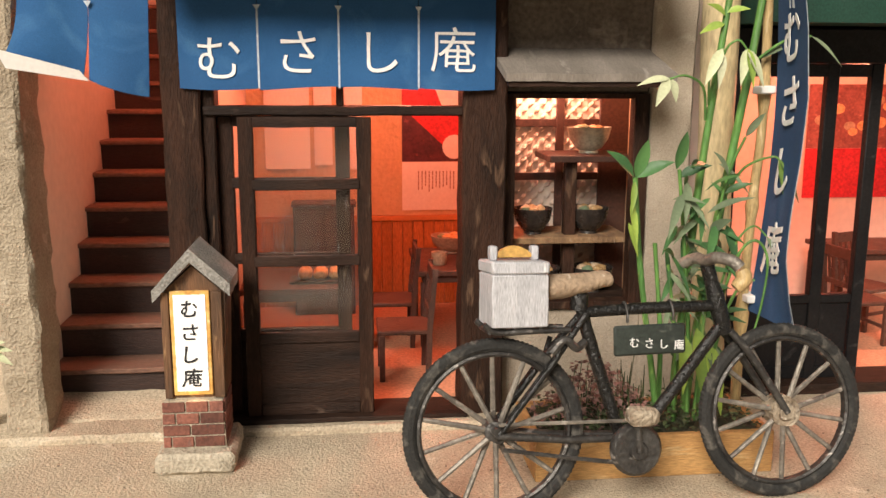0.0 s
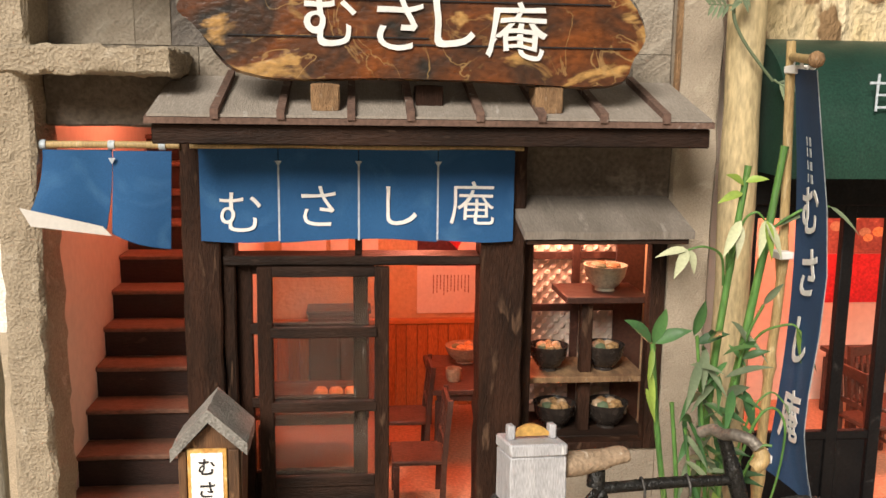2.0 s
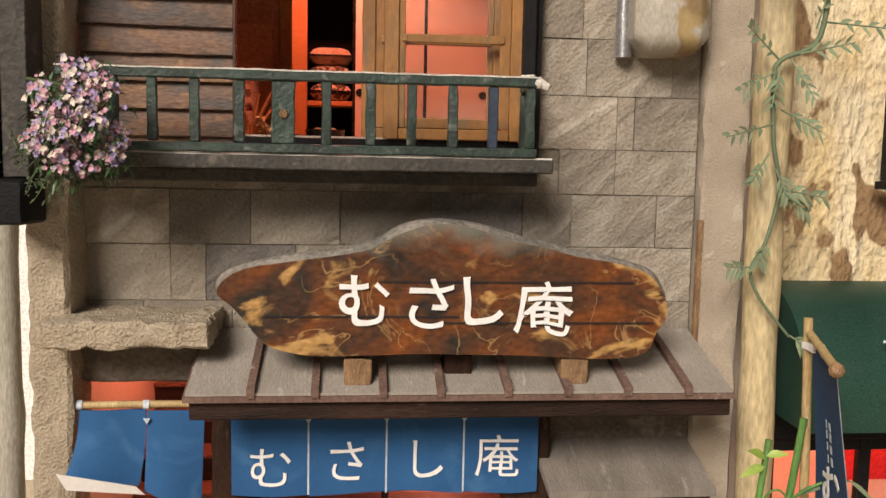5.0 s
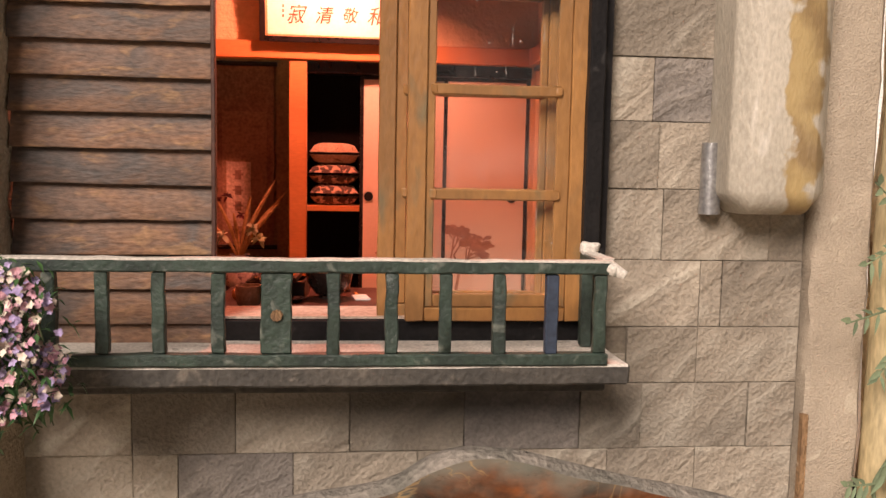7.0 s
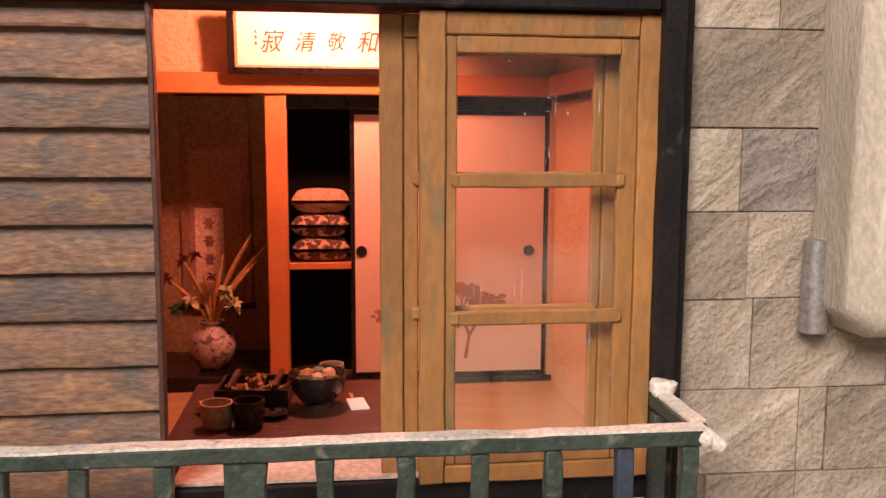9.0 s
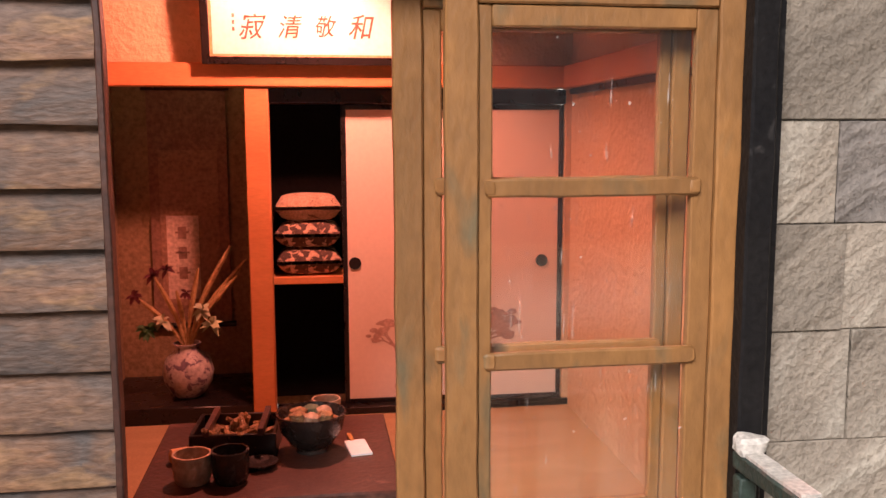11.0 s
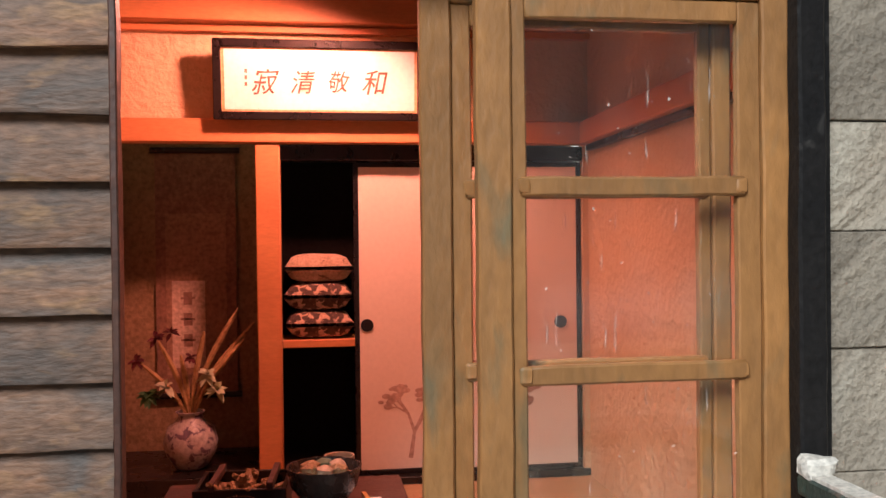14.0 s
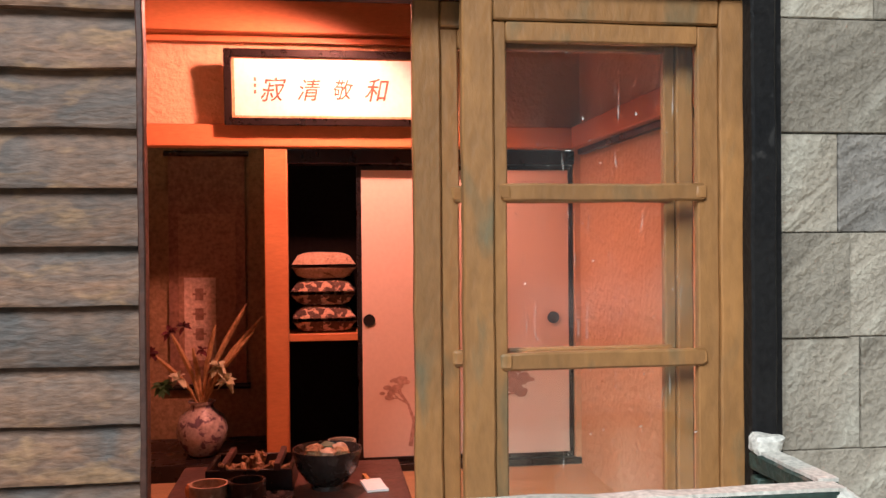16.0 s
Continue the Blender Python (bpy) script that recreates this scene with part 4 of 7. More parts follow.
# display window: frame, shelves, embossed screen
disp = thing("display_window", label="dark timber display window with shelves", category="window", kind="structure")
for x0, x1, z0, z1 in ((1.127, 1.225, 0.9, 2.5), (2.1, 2.213, 0.9, 2.5), (1.225, 2.1, 0.9, 0.96), (1.225, 2.1, 2.46, 2.5)):
    bm = B(); box(bm, x0, x1, 6.26, 6.38, z0 + zo, z1 + zo, 0.006)
    part("frame", bm, DARKWOOD, disp)
for x0, x1, z, m in ((1.52, 2.16, 1.985, REDWOOD), (1.23, 2.16, 1.37, RAWWOOD), (1.13, 2.2, 0.9, DARKWOOD_H)):
    bm = B(); box(bm, x0, x1, 6.42, 6.95, z + zo, z + 0.05 + zo, 0.006)
    part("shelf", bm, m, disp)
for z0, z1 in ((1.42, 1.985), (0.95, 1.37)):
    bm = B(); box(bm, 1.665, 1.755, 6.52, 6.6, z0 + zo, z1 + zo, 0.006)
    part("support", bm, DARKWOOD, disp)
screen = thing("embossed_screen", label="pale embossed screen with red-brown bars behind the shelves", category="screen")
bm = B()
nx, nz = 46, 72
gx, gz = 1.15 / nx, 1.8 / nz
vs = [[bm.verts.new((1.15 + gx * i, 7.06 - (0.045 if (i % 4 == 2 and j % 4 == 2) or (i % 4 == 0 and j % 4 == 0) else 0.0), 0.85 + gz * j + zo)) for j in range(nz + 1)] for i in range(nx + 1)]
for i in range(nx):
    for j in range(nz):
        bm.faces.new((vs[i][j], vs[i + 1][j], vs[i + 1][j + 1], vs[i][j + 1]))
ret = bmesh.ops.extrude_face_region(bm, geom=bm.faces[:])
for v in ret["geom"]:
    if isinstance(v, bmesh.types.BMVert):
        v.co.y = 7.09
part("panel", bm, LATTICE, screen, "pale embossed paper panel", smooth=0)
for x0, x1, z0, z1 in ((1.15, 1.2, 0.85, 2.65), (1.70, 1.765, 0.85, 2.65), (2.06, 2.3, 0.85, 2.65)):
    bm = B(); box(bm, x0, x1, 7.0, 7.034, z0 + zo, z1 + zo, 0.004)
    part("upright", bm, REDWOOD, screen)
for z in (0.87, 1.30, 1.79, 2.22, 2.6):
    bm = B(); box(bm, 1.2, 2.06, 7.004, 7.03, z + zo, z + 0.06 + zo, 0.004)
    part("crossbar", bm, REDWOOD, screen)
lamp("display_bulb", "POINT", (1.55, 6.72, 2.72), 62, (1.0, 0.46, 0.31), 0.06)

# ---- neighbour house to the right ----
bm = B(); slab(bm, 2.84, 7.5, 6.55, 6.75, 3.85, 8.4, 0.3, 0.0); rough_up(bm, 0.03, 1.7)
solid("wall_neighbour", bm, PEEL, "yellow plaster wall peeling to brown patches", "wall")
bm = B(); box(bm, 2.75, 7.5, 6.76, 10.2, 0.02, 0.17)
solid("floor_neighbour", bm, FLOORWOOD, "warm terracotta floor of the neighbouring shop", "floor")
bm = B(); box(bm, 2.75, 7.5, 9.3, 9.4, 0.02, 3.3)
solid("wall_neighbour_back", bm, CREAM, "cream back wall of the neighbouring shop", "wall")
bm = B(); box(bm, 2.62, 2.75, 6.62, 10.3, 0.02, 8.4); box(bm, 7.5, 7.6, 6.5, 10.3, 0.02, 8.4)
solid("wall_neighbour_side", bm, CREAM, "cream side walls of the neighbouring shop", "wall")
bm = B(); box(bm, 2.75, 7.5, 6.76, 10.2, 3.3, 3.4)
solid("ceiling_neighbour", bm, CREAM, "ceiling of the neighbouring shop", "ceiling")
bm = B(); slab(bm, 2.82, 7.5, 6.46, 6.7, 2.72, 2.98, 0.4, 0.01)
solid("lintel_neighbour", bm, CHARRED, "black timber lintel under the awning", "lintel")
# added out of sight to block room light leaking over the lintel
bm = B(); box(bm, 2.76, 7.5, 6.6, 6.72, 2.981, 3.86)
solid("wall_neighbour_middle", bm, CHARRED, "unseen dark infill behind the awning that stops room light leaking", "wall")
bm = B(); slab(bm, 2.56, 7.5, 6.35, 6.75, 0.0, 0.2, 0.3, 0.01)
solid("sill_neighbour", bm, DARKWOOD_H, "dark timber sill of the neighbouring shop", "sill")
bm = B(); box(bm, 2.76, 2.9, 6.42, 6.62, 0.2, 2.98, 0.008)
solid("post_neighbour", bm, CHARRED, "black timber door post", "post")
nd = thing("door_3", 2.9, 6.5, 0.2, label="dark wooden sliding door with upright bars and a solid foot panel", category="door", kind="structure")
for x0, x1 in ((0, 0.1), (0.79, 0.89), (1.15, 1.25)):
    bm = B(); box(bm, x0, x1, 0, 0.07, 0, 2.52, 0.006)
    part("upright", bm, CHARRED, nd)
for z0, z1 in ((0, 0.1), (0.63, 0.70), (2.42, 2.518)):
    bm = B(); box(bm, 0.09, 1.15, 0.004, 0.066, z0, z1, 0.006)
    part("rail", bm, CHARRED, nd)
bm = B(); box(bm, 0.08, 1.14, 0.025, 0.045, 0.09, 0.635)
part("panel", bm, CHARRED, nd, "black solid foot panel")

awn = thing("awning", label="dark green rounded fabric awning with pale lettering", category="awning", kind="structure")
prof = [(6.54, 3.0), (5.82, 2.98)] + [(5.82 + 0.72 * (1 - math.cos(a)) , 3.12 + 0.83 * math.sin(a)) for a in [math.pi / 2 * k / 12 for k in range(13)]]
bm = B(); prism_x(bm, [(y, z + zo) for y, z in prof], 2.86, 7.4)
part("fabric", bm, AWNING, awn, smooth=30)
bm = letters("甘味", 0.27, (3.65, 5.835, 3.56 + zo), bold=-0.002)
part("lettering", bm, DIMWHITE, awn, "pale hand-painted lettering")

# upper window of the neighbour
nw = thing("window_3", 3.72, 6.5, 4.72, label="black timber window of the neighbouring house with a low rail", category="window", kind="structure")
for x0, x1, z0, z1 in ((0, 0.12, 0, 2.2), (0.12, 3.2, 0, 0.14), (0.12, 3.2, 2.06, 2.2), (1.2, 1.3, 0.14, 2.06)):
    bm = B(); box(bm, x0, x1, -0.06, 0.04, z0, z1, 0.006)
    part("frame", bm, CHARRED, nw)
# glowing sheet stands in for the orange-lit room behind this window
bm = B(); box(bm, 0.12, 3.2, 0.01, 0.02, 0.14, 2.06)
part("pane", bm, mat("orange_room_glow", (0.75, 0.36, 0.20), (0.66, 0.30, 0.16), rough=0.9, glow=0.25), nw, "pane with the lit room's orange glow put into it")
bm = B(); box(bm, -0.1, 3.2, -0.22, -0.17, 0.3, 0.34, 0.005); box(bm, -0.1, 3.2, -0.24, -0.06, -0.06, 0.0, 0.005)
part("rail", bm, CHARRED, nw)

# gallery behind and round the model
bm = B(); box(bm, -40, 40, 12.9, 13.0, 0.12, 16)
solid("backdrop", bm, BACK, "pale gallery wall behind the model", "backdrop")

# stones of the upper wall
random.seed(5)
COURSES = (
    (3.44, 3.81, -2.08, 2.2, (-1.7, -1.1, -0.5, 0.2, 0.8, 1.35, 1.92)),
    (3.81, 4.205, -2.08, 2.2, (-1.515, -1.277, -0.66, 0.02, 0.6, 1.1, 1.62)),
    (4.205, 4.585, -2.08, 2.2, (-1.515, -0.97, -0.355, 0.28, 0.935, 1.29, 1.92)),
    (4.585, 4.905, -2.08, 2.2, (-1.2, -0.4, 0.4, 1.19, 1.6)),
    (4.905, 5.283, 1.022, 2.2, (1.605, 1.731)),
    (5.283, 5.68, 1.022, 2.2, (1.371, 1.996)),
    (5.68, 6.05, 1.022, 2.2, (1.33, 1.80)),
    (6.05, 6.40, 1.022, 2.2, (1.29, 1.75)),
    (6.40, 6.80, 1.022, 2.2, (1.75,)),
    (6.80, 7.18, 1.022, 2.2, (1.42, 1.9)),
    (7.18, 7.56, -2.08, 2.2, (-1.3, -0.7, 0.0, 0.6, 1.2, 1.7)),
    (7.56, 7.95, -2.08, 2.2, (-1.5, -0.8, -0.2, 0.5, 1.0, 1.6)),
)
for z0, z1, xa, xb, joints in COURSES:
    edge = [xa, *joints, xb]
    for a, b in zip(edge, edge[1:]):
        if z0 > 4.5 and z0 < 4.7 and a < 1.0:
            z1c = 4.75
        else:
            z1c = z1
        yy = 6.372 + random.uniform(-0.012, 0.006)
        bm = B()
        box(bm, a + 0.0016, b - 0.0016, yy, 6.4, z0 + 0.0016, z1c - 0.0016)
        f = [e for e in bm.edges if all(v.co.y < 6.39 for v in e.verts)]
        bmesh.ops.bevel(bm, geom=f, offset=0.0035, segments=1, affect="EDGES")
        part("stone", bm, STONE_DARK if (z0, a) in ((6.05, 1.29), (3.81, -1.277), (4.205, 0.28)) else STONE, wall_front)

# ==== things of the street front ====
# shop curtain
def drape(co):
    return Vector((co.x, co.y + 0.010 * math.sin(co.x * 5.0 + 0.6) + 0.012 * math.sin(co.x * 11 + 1) * (2.9 - co.z), co.z))


noren = thing("shop_curtain", 0, 0, 0, label="indigo blue shop curtain with four white characters", category="curtain")
PANELS = (-1.07, -0.552, -0.024, 0.508, 1.03)
for k, (a, b) in enumerate(zip(PANELS, PANELS[1:])):
    bm = B()
    sheet(bm, 14, 14, lambda u, v, a=a, b=b, k=k: drape(Vector((a + 0.003 + (b - a - 0.006) * u, 6.035, 3.145 - (0.617 + 0.012 * math.sin(3.1 * u + k * 2)) * v))), 0.01)
    part("panel", bm, BLUE, noren)
for x in PANELS[1:-1]:
    bm = B(); sheet(bm, 1, 10, lambda u, v, x=x: drape(Vector((x - 0.006 + 0.012 * u, 6.0315, 3.05 - 0.52 * v))), 0.003)
    part("seam_line", bm, DIMWHITE, noren, "thin white seam line")
    bm = B()
    prism(bm, [(x - 0.024, 3.065), (x + 0.024, 3.065), (x, 3.03)], 6.024, 6.03)
    for v in bm.verts:
        v.co = drape(v.co)
    part("seam_tab", bm, DIMWHITE, noren)
for ch, x, z in (("む", -0.80, 2.725), ("さ", -0.287, 2.765), ("し", 0.262, 2.765), ("庵", 0.742, 2.785)):
    part("lettering", letters(ch, 0.325, (x, 6.028, z), 1.0, -0.001, bend=drape), WHITE, noren, "white brushed character")
bm = B(); tube(bm, [(-1.12, 6.045, 3.155), (1.09, 6.045, 3.155)], 0.016)
part("rod", bm, BAMBOO, noren)

# small curtain over the stair
cur = thing("stair_curtain", 0, 0, 0, label="short indigo blue curtain in two wind-blown panels over the stair", category="curtain")


def left_panel(u, v):
    lift = v * v
    return Vector((-2.055 + 0.43 * u - 0.05 * lift, 6.06 - 0.16 * lift * (1.15 - u) - 0.02 * math.sin(5 * u), 3.125 - (0.47 + 0.05 * u) * v + 0.06 * lift * (1 - u)))


def right_panel(u, v):
    return Vector((-1.61 + 0.37 * u - 0.04 * v * (1 - u) * 0.6 - 0.03 * u * v, 6.05 - 0.05 * math.sin(3 * u + 0.5) * v, 3.12 - (0.60 + 0.05 * u - 0.06 * (1 - u) ** 2) * v))


bm = B(); sheet(bm, 12, 12, left_panel, 0.01)
part("panel", bm, BLUE, cur)
bm = B(); sheet(bm, 12, 12, right_panel, 0.01)
part("panel", bm, BLUE, cur)
bm = B(); sheet(bm, 8, 3, lambda u, v: Vector((-2.14 + 0.47 * u + 0.05 * v, 5.845 + 0.10 * u + 0.03 * v, 2.77 - 0.13 * u * (1 - 0.4 * v) - 0.12 * v)), 0.006)
part("paper_lining", bm, PAPER, cur, "white paper lining turned up")
bm = B(); prism(bm, [(-1.635, 3.075), (-1.59, 3.075), (-1.612, 3.035)], 6.022, 6.028)
part("seam_tab", bm, DIMWHITE, cur)
bm = B(); tube(bm, spline([(-2.09, 6.07, 3.155), (-1.7, 6.07, 3.16), (-1.19, 6.07, 3.158)]), 0.024, 12)
part("rod", bm, BAMBOO, cur, "thin bamboo rod")
for x in (-2.05, -1.62, -1.3):
    bm = B(); tube(bm, [(x - 0.02, 6.07, 3.157), (x + 0.02, 6.07, 3.157)], 0.032, 12)
    part("tie", bm, DIMWHITE, cur)

# carved signboard
sgn = thing("signboard", 0, 0, 0, label="large varnished figured-wood signboard with white characters, propped on the canopy", category="signboard")
EDGE = [(-1.11, 4.03), (-1.0, 4.13), (-0.66, 4.215), (-0.2, 4.29), (0.02, 4.405), (0.22, 4.45), (0.48, 4.43), (0.73, 4.365), (1.09, 4.275), (1.46, 4.20), (1.67, 4.125), (1.77, 3.92), (1.71, 3.74), (1.55, 3.562), (0.75, 3.578), (0.24, 3.588), (-0.46, 3.575), (-0.68, 3.60), (-0.82, 3.66), (-0.95, 3.82), (-1.03, 3.94)]
outline = curve([(x, z) for x, z in EDGE], 4)
bm = B()
loops = []
for y, low, inn in ((5.80, 0.03, 0.02), (5.68, 0.0, 0.0), (5.635, 0.016, 0.012), (5.60, 0.034, 0.02)):
    loop = []
    for x, z in outline:
        k = max(0.0, min(1.0, (z - 3.72) / 0.25))
        wob = 0.05 * noise.noise(Vector((x * 3, z * 3, y))) * (low > 0.03) * 0.6
        loop.append(bm.verts.new((x - inn * (1 if x > 0.3 else -1) * min(1, abs(x - 0.3)), y, z - (low + wob) * k + inn * 0.6 * (1 - k))))
    loops.append(loop)
n = len(outline)
for j, (p, q) in enumerate(zip(loops, loops[1:])):
    for i in range(n):
        f = bm.faces.new((p[i], p[(i + 1) % n], q[(i + 1) % n], q[i]))
        f.material_index = 1 if (outline[i][1] > 4.0 and j < 3 or j == 0) else 0
bm.faces.new(loops[-1])
bm.faces.new(loops[0][::-1])
rough_up(bm, 0.006, 4)
part("board", bm, [SIGNWOOD, SIGNEDGE], sgn)
for z, x0, x1 in ((4.06, -0.1, 1.52), (3.84, -0.8, 0.4), (3.80, 0.2, 1.66)):
    bm = B(); box(bm, x0, x1, 5.588, 5.597, z - 0.004, z + 0.004)
    part("groove", bm, INK, sgn)
for ch, x, z, s in (("む", -0.188, 3.945, 0.37), ("さ", 0.222, 3.93, 0.36), ("し", 0.556, 3.94, 0.36), ("庵", 0.937, 3.90, 0.37)):
    part("lettering", letters(ch, s, (x, 5.588, z), 1.02, 0.003, 0.06, wobble=0.075), WHITE, sgn, "white painted character")
# middle block stands deeper; dark wood puts its shadow into the colour
for x, m in ((-0.23, RAWWOOD), (0.42, DARKWOOD), (1.16, RAWWOOD)):
    y0 = 5.62 if m is RAWWOOD else 5.75
    bk = thing("sign_block", x, y0, 3.36, label="rough split wood block propping up the signboard", category="wood block", group="blocks under the signboard")
    bm = B(); slab(bm, -0.085, 0.085, 0.0, 0.22, 0.035, 0.2, 0.06, 0.008); rough_up(bm, 0.012, 9)
    part("block", bm, m, bk)

# lit lantern post
lan = thing("lantern_post", 0, 0, 0, label="roofed wooden lantern with lit paper panel on a brick foot", category="lantern")
bm = B(); slab(bm, -1.225, -0.725, 5.34, 5.88, 0.115, 0.262, 0.08, 0.03); rough_up(bm, 0.014, 8)
part("base", bm, CONCRETE, lan, "pale rough concrete base")
bm = B()
for z0, z1, i0, i1 in ((0.26, 0.575, 0.0, 0.02),):
    prism(bm, [(-1.185, z0), (-0.785, z0), (-0.80, z1), (-1.165, z1)], 5.455, 5.80)
foot = part("foot", bm, CONCRETE, lan)
for r, cuts in enumerate(((0.0, 0.14, 0.5, 1.0), (0.0, 0.45, 1.0), (0.0, 0.22, 0.6, 1.0), (0.0, 0.38, 0.75, 1.0))):
    z0 = 0.27 + 0.078 * r
    for a, b in zip(cuts, cuts[1:]):
        x0, x1 = -1.18 + 0.39 * a, -1.18 + 0.39 * b
        bm = B(); box(bm, x0 + 0.005, x1 - 0.005, 5.443, 5.46, z0 + 0.004, z0 + 0.07, 0.003)
        part("brick", bm, BRICK, foot)
    for a, b in ((0.0, 0.5), (0.5, 1.0)):
        bm = B(); box(bm, -0.797, -0.783, 5.46 + 0.33 * a + 0.005, 5.46 + 0.33 * b - 0.005, z0 + 0.004, z0 + 0.07, 0.003)
        part("brick", bm, BRICK, foot)
bm = B(); prism(bm, [(-1.135, 0.577), (-0.79, 0.577), (-0.765, 1.26), (-0.965, 1.44), (-1.16, 1.26)], 5.53, 5.84)
part("housing", bm, LANTERNWOOD, lan)
bm = B(); box(bm, -1.105, -0.862, 5.505, 5.528, 0.60, 1.285, 0.004)
part("paper_frame", bm, AMBER, lan, "amber-stained paper edge")
bm = B(); box(bm, -1.082, -0.886, 5.497, 5.504, 0.63, 1.262)
part("paper", bm, LANTERNPAPER, lan, "glowing white paper")
for ch, z in (("む", 1.17), ("さ", 1.02), ("し", 0.87), ("庵", 0.72)):
    part("lettering", letters(ch, 0.125, (-0.984, 5.493, z), 1.0, 0.0012, 0.1, 0.002, wobble=0.06), INK, lan, "black brushed character")
for x0, x1 in ((-1.16, -1.112), (-0.852, -0.785)):
    bm = B(); box(bm, x0, x1, 5.498, 5.532, 0.58, 1.28, 0.005)
    part("stile", bm, LANTERNWOOD, lan)
for s, x1, z1 in ((-1, -1.2, 1.225), (1, -0.725, 1.265)):
    bm = B()
    prism(bm, [(-0.965, 1.565), (x1, z1 + 0.075), (x1, z1 - 0.005), (-0.965, 1.475)], 5.46, 5.9)
    for k in range(1, 6):
        bmesh.ops.bisect_plane(bm, geom=bm.verts[:] + bm.edges[:] + bm.faces[:], plane_co=(0, 5.46 + 0.073 * k, 0), plane_no=(0, 1, 0))
    rough_up(bm, 0.007, 9)
    part("roof_slab", bm, SLATEROOF, lan, "grey sanded roof slab")
lamp("lantern_bulb", "POINT", (-0.965, 5.44, 0.62), 0.25, (1.0, 0.7, 0.35), 0.03)

# ---- bicycle leaning back a little ----
LEAN = -8.5
bike = thing("bicycle", label="dusty old black bicycle with solid spokes and a pale saddle", category="bicycle")
bike.matrix_basis = spot(0.825, 4.57, 0.12, rx=LEAN, rz=4.5) @ Matrix.Scale(S * 1.04, 4)


def ring(bm, R, r, n=96, m=10, knob=0.0, flat=1.0):
    vs = []
    for i in range(n):
        a = 2 * math.pi * i / n
        row = []
        for k in range(m):
            b = 2 * math.pi * k / m
            q = R + r * math.cos(b) + (knob if i % 2 and math.cos(b) > 0.3 else 0)
            row.append(bm.verts.new((q * math.cos(a), r * flat * math.sin(b), q * math.sin(a))))
        vs.append(row)
    for i in range(n):
        for k in range(m):
            bm.faces.new((vs[i][k], vs[i][(k + 1) % m], vs[(i + 1) % n][(k + 1) % m], vs[(i + 1) % n][k]))
    return bm


def wheel(x, hubmat, n):
    bm = B(); ring(bm, 0.467, 0.038, 220, 10, 0.005, 0.95)
    for v in bm.verts:
        v.co += Vector((x, 0, 0.505))
    w = part("wheel", bm, TYRE, bike, "dusty black tyre with knobbed tread", smooth=25)
    bm = B(); ring(bm, 0.42, 0.017, 72, 8, 0, 1.7)
    for v in bm.verts:
        v.co += Vector((x, 0, 0.505))
    part("rim", bm, GUNMETAL, w, "tarnished metal rim")
    for i in range(n):
        a = 2 * math.pi * (i + 0.3) / n
        s = 0.035 if i % 2 else -0.035
        bm = B(); tube(bm, [(x + 0.03 * math.cos(a), s, 0.505 + 0.03 * math.sin(a)), (x + 0.415 * math.cos(a + 0.1), 0, 0.505 + 0.415 * math.sin(a + 0.1))], [0.017, 0.014], 7)
        part("spoke", bm, SPOKE, w)
    bm = B(); tube(bm, [(x, -0.085, 0.505), (x, -0.06, 0.505), (x, -0.055, 0.505), (x, 0.055, 0.505), (x, 0.06, 0.505), (x, 0.085, 0.505)], [0.03, 0.035, 0.062, 0.062, 0.035, 0.03], 14)
    if hubmat is HUBMUD:
        for v in bm.verts:
            v.co.x, v.co.z = x + (v.co.x - x) * 1.45, 0.505 + (v.co.z - 0.505) * 1.45
        bmesh.ops.subdivide_edges(bm, edges=bm.edges[:], cuts=1)
    rough_up(bm, 0.02, 14)
    part("hub", bm, hubmat, w, "dirt-caked hub" if hubmat is HUBMUD else "grey metal hub")
    return w


wheel(0.0, GUNMETAL, 14)
wheel(1.71, HUBMUD, 14)


def frame_bar(name, pts, r, m=BIKEBLACK, n=10):
    bm = B(); tube(bm, pts, r, n)
    rough_up(bm, 0.004, 14)
    return part(name, bm, m, bike)


frame_bar("top_tube", spline([(0.53, 0, 1.13), (0.9, 0, 1.135), (1.30, 0, 1.13)]), 0.033)
frame_bar("seat_tube", spline([(0.50, 0, 1.2), (0.55, 0, 0.98), (0.70, 0, 0.5), (0.76, 0, 0.32)]), [0.036] * 16)
frame_bar("down_tube", [(1.34, 0, 1.02), (1.1, 0, 0.73), (0.80, 0, 0.38)], 0.034)
frame_bar("head_tube", spline([(1.262, 0, 1.365), (1.31, 0, 1.18), (1.365, 0, 0.97)]), [0.042, 0.04, 0.04, 0.04, 0.045, 0.05, 0.05, 0.05, 0.048, 0.045, 0.04])
for s in (-0.075, 0.075):
    frame_bar("fork_blade", spline([(1.37, s * 0.7, 0.99), (1.50, s, 0.83), (1.71, s, 0.505)]), 0.022, GUNMETAL)
    frame_bar("seat_stay", [(0.52, s * 0.5, 1.12), (0.36, s, 0.93), (0.0, s, 0.49)], 0.02)
    frame_bar("chain_stay", [(0.0, s, 0.49), (0.4, s * 0.8, 0.44), (0.76, s * 0.5, 0.42)], 0.022, GUNMETAL)
frame_bar("chain", spline([(0.0, -0.10, 0.555), (0.4, -0.10, 0.545), (0.76, -0.10, 0.53)]), 0.011, SPOKE, 6)
frame_bar("chain", spline([(0.02, -0.10, 0.42), (0.4, -0.10, 0.35), (0.74, -0.10, 0.29)]), 0.013, GUNMETAL, 6)
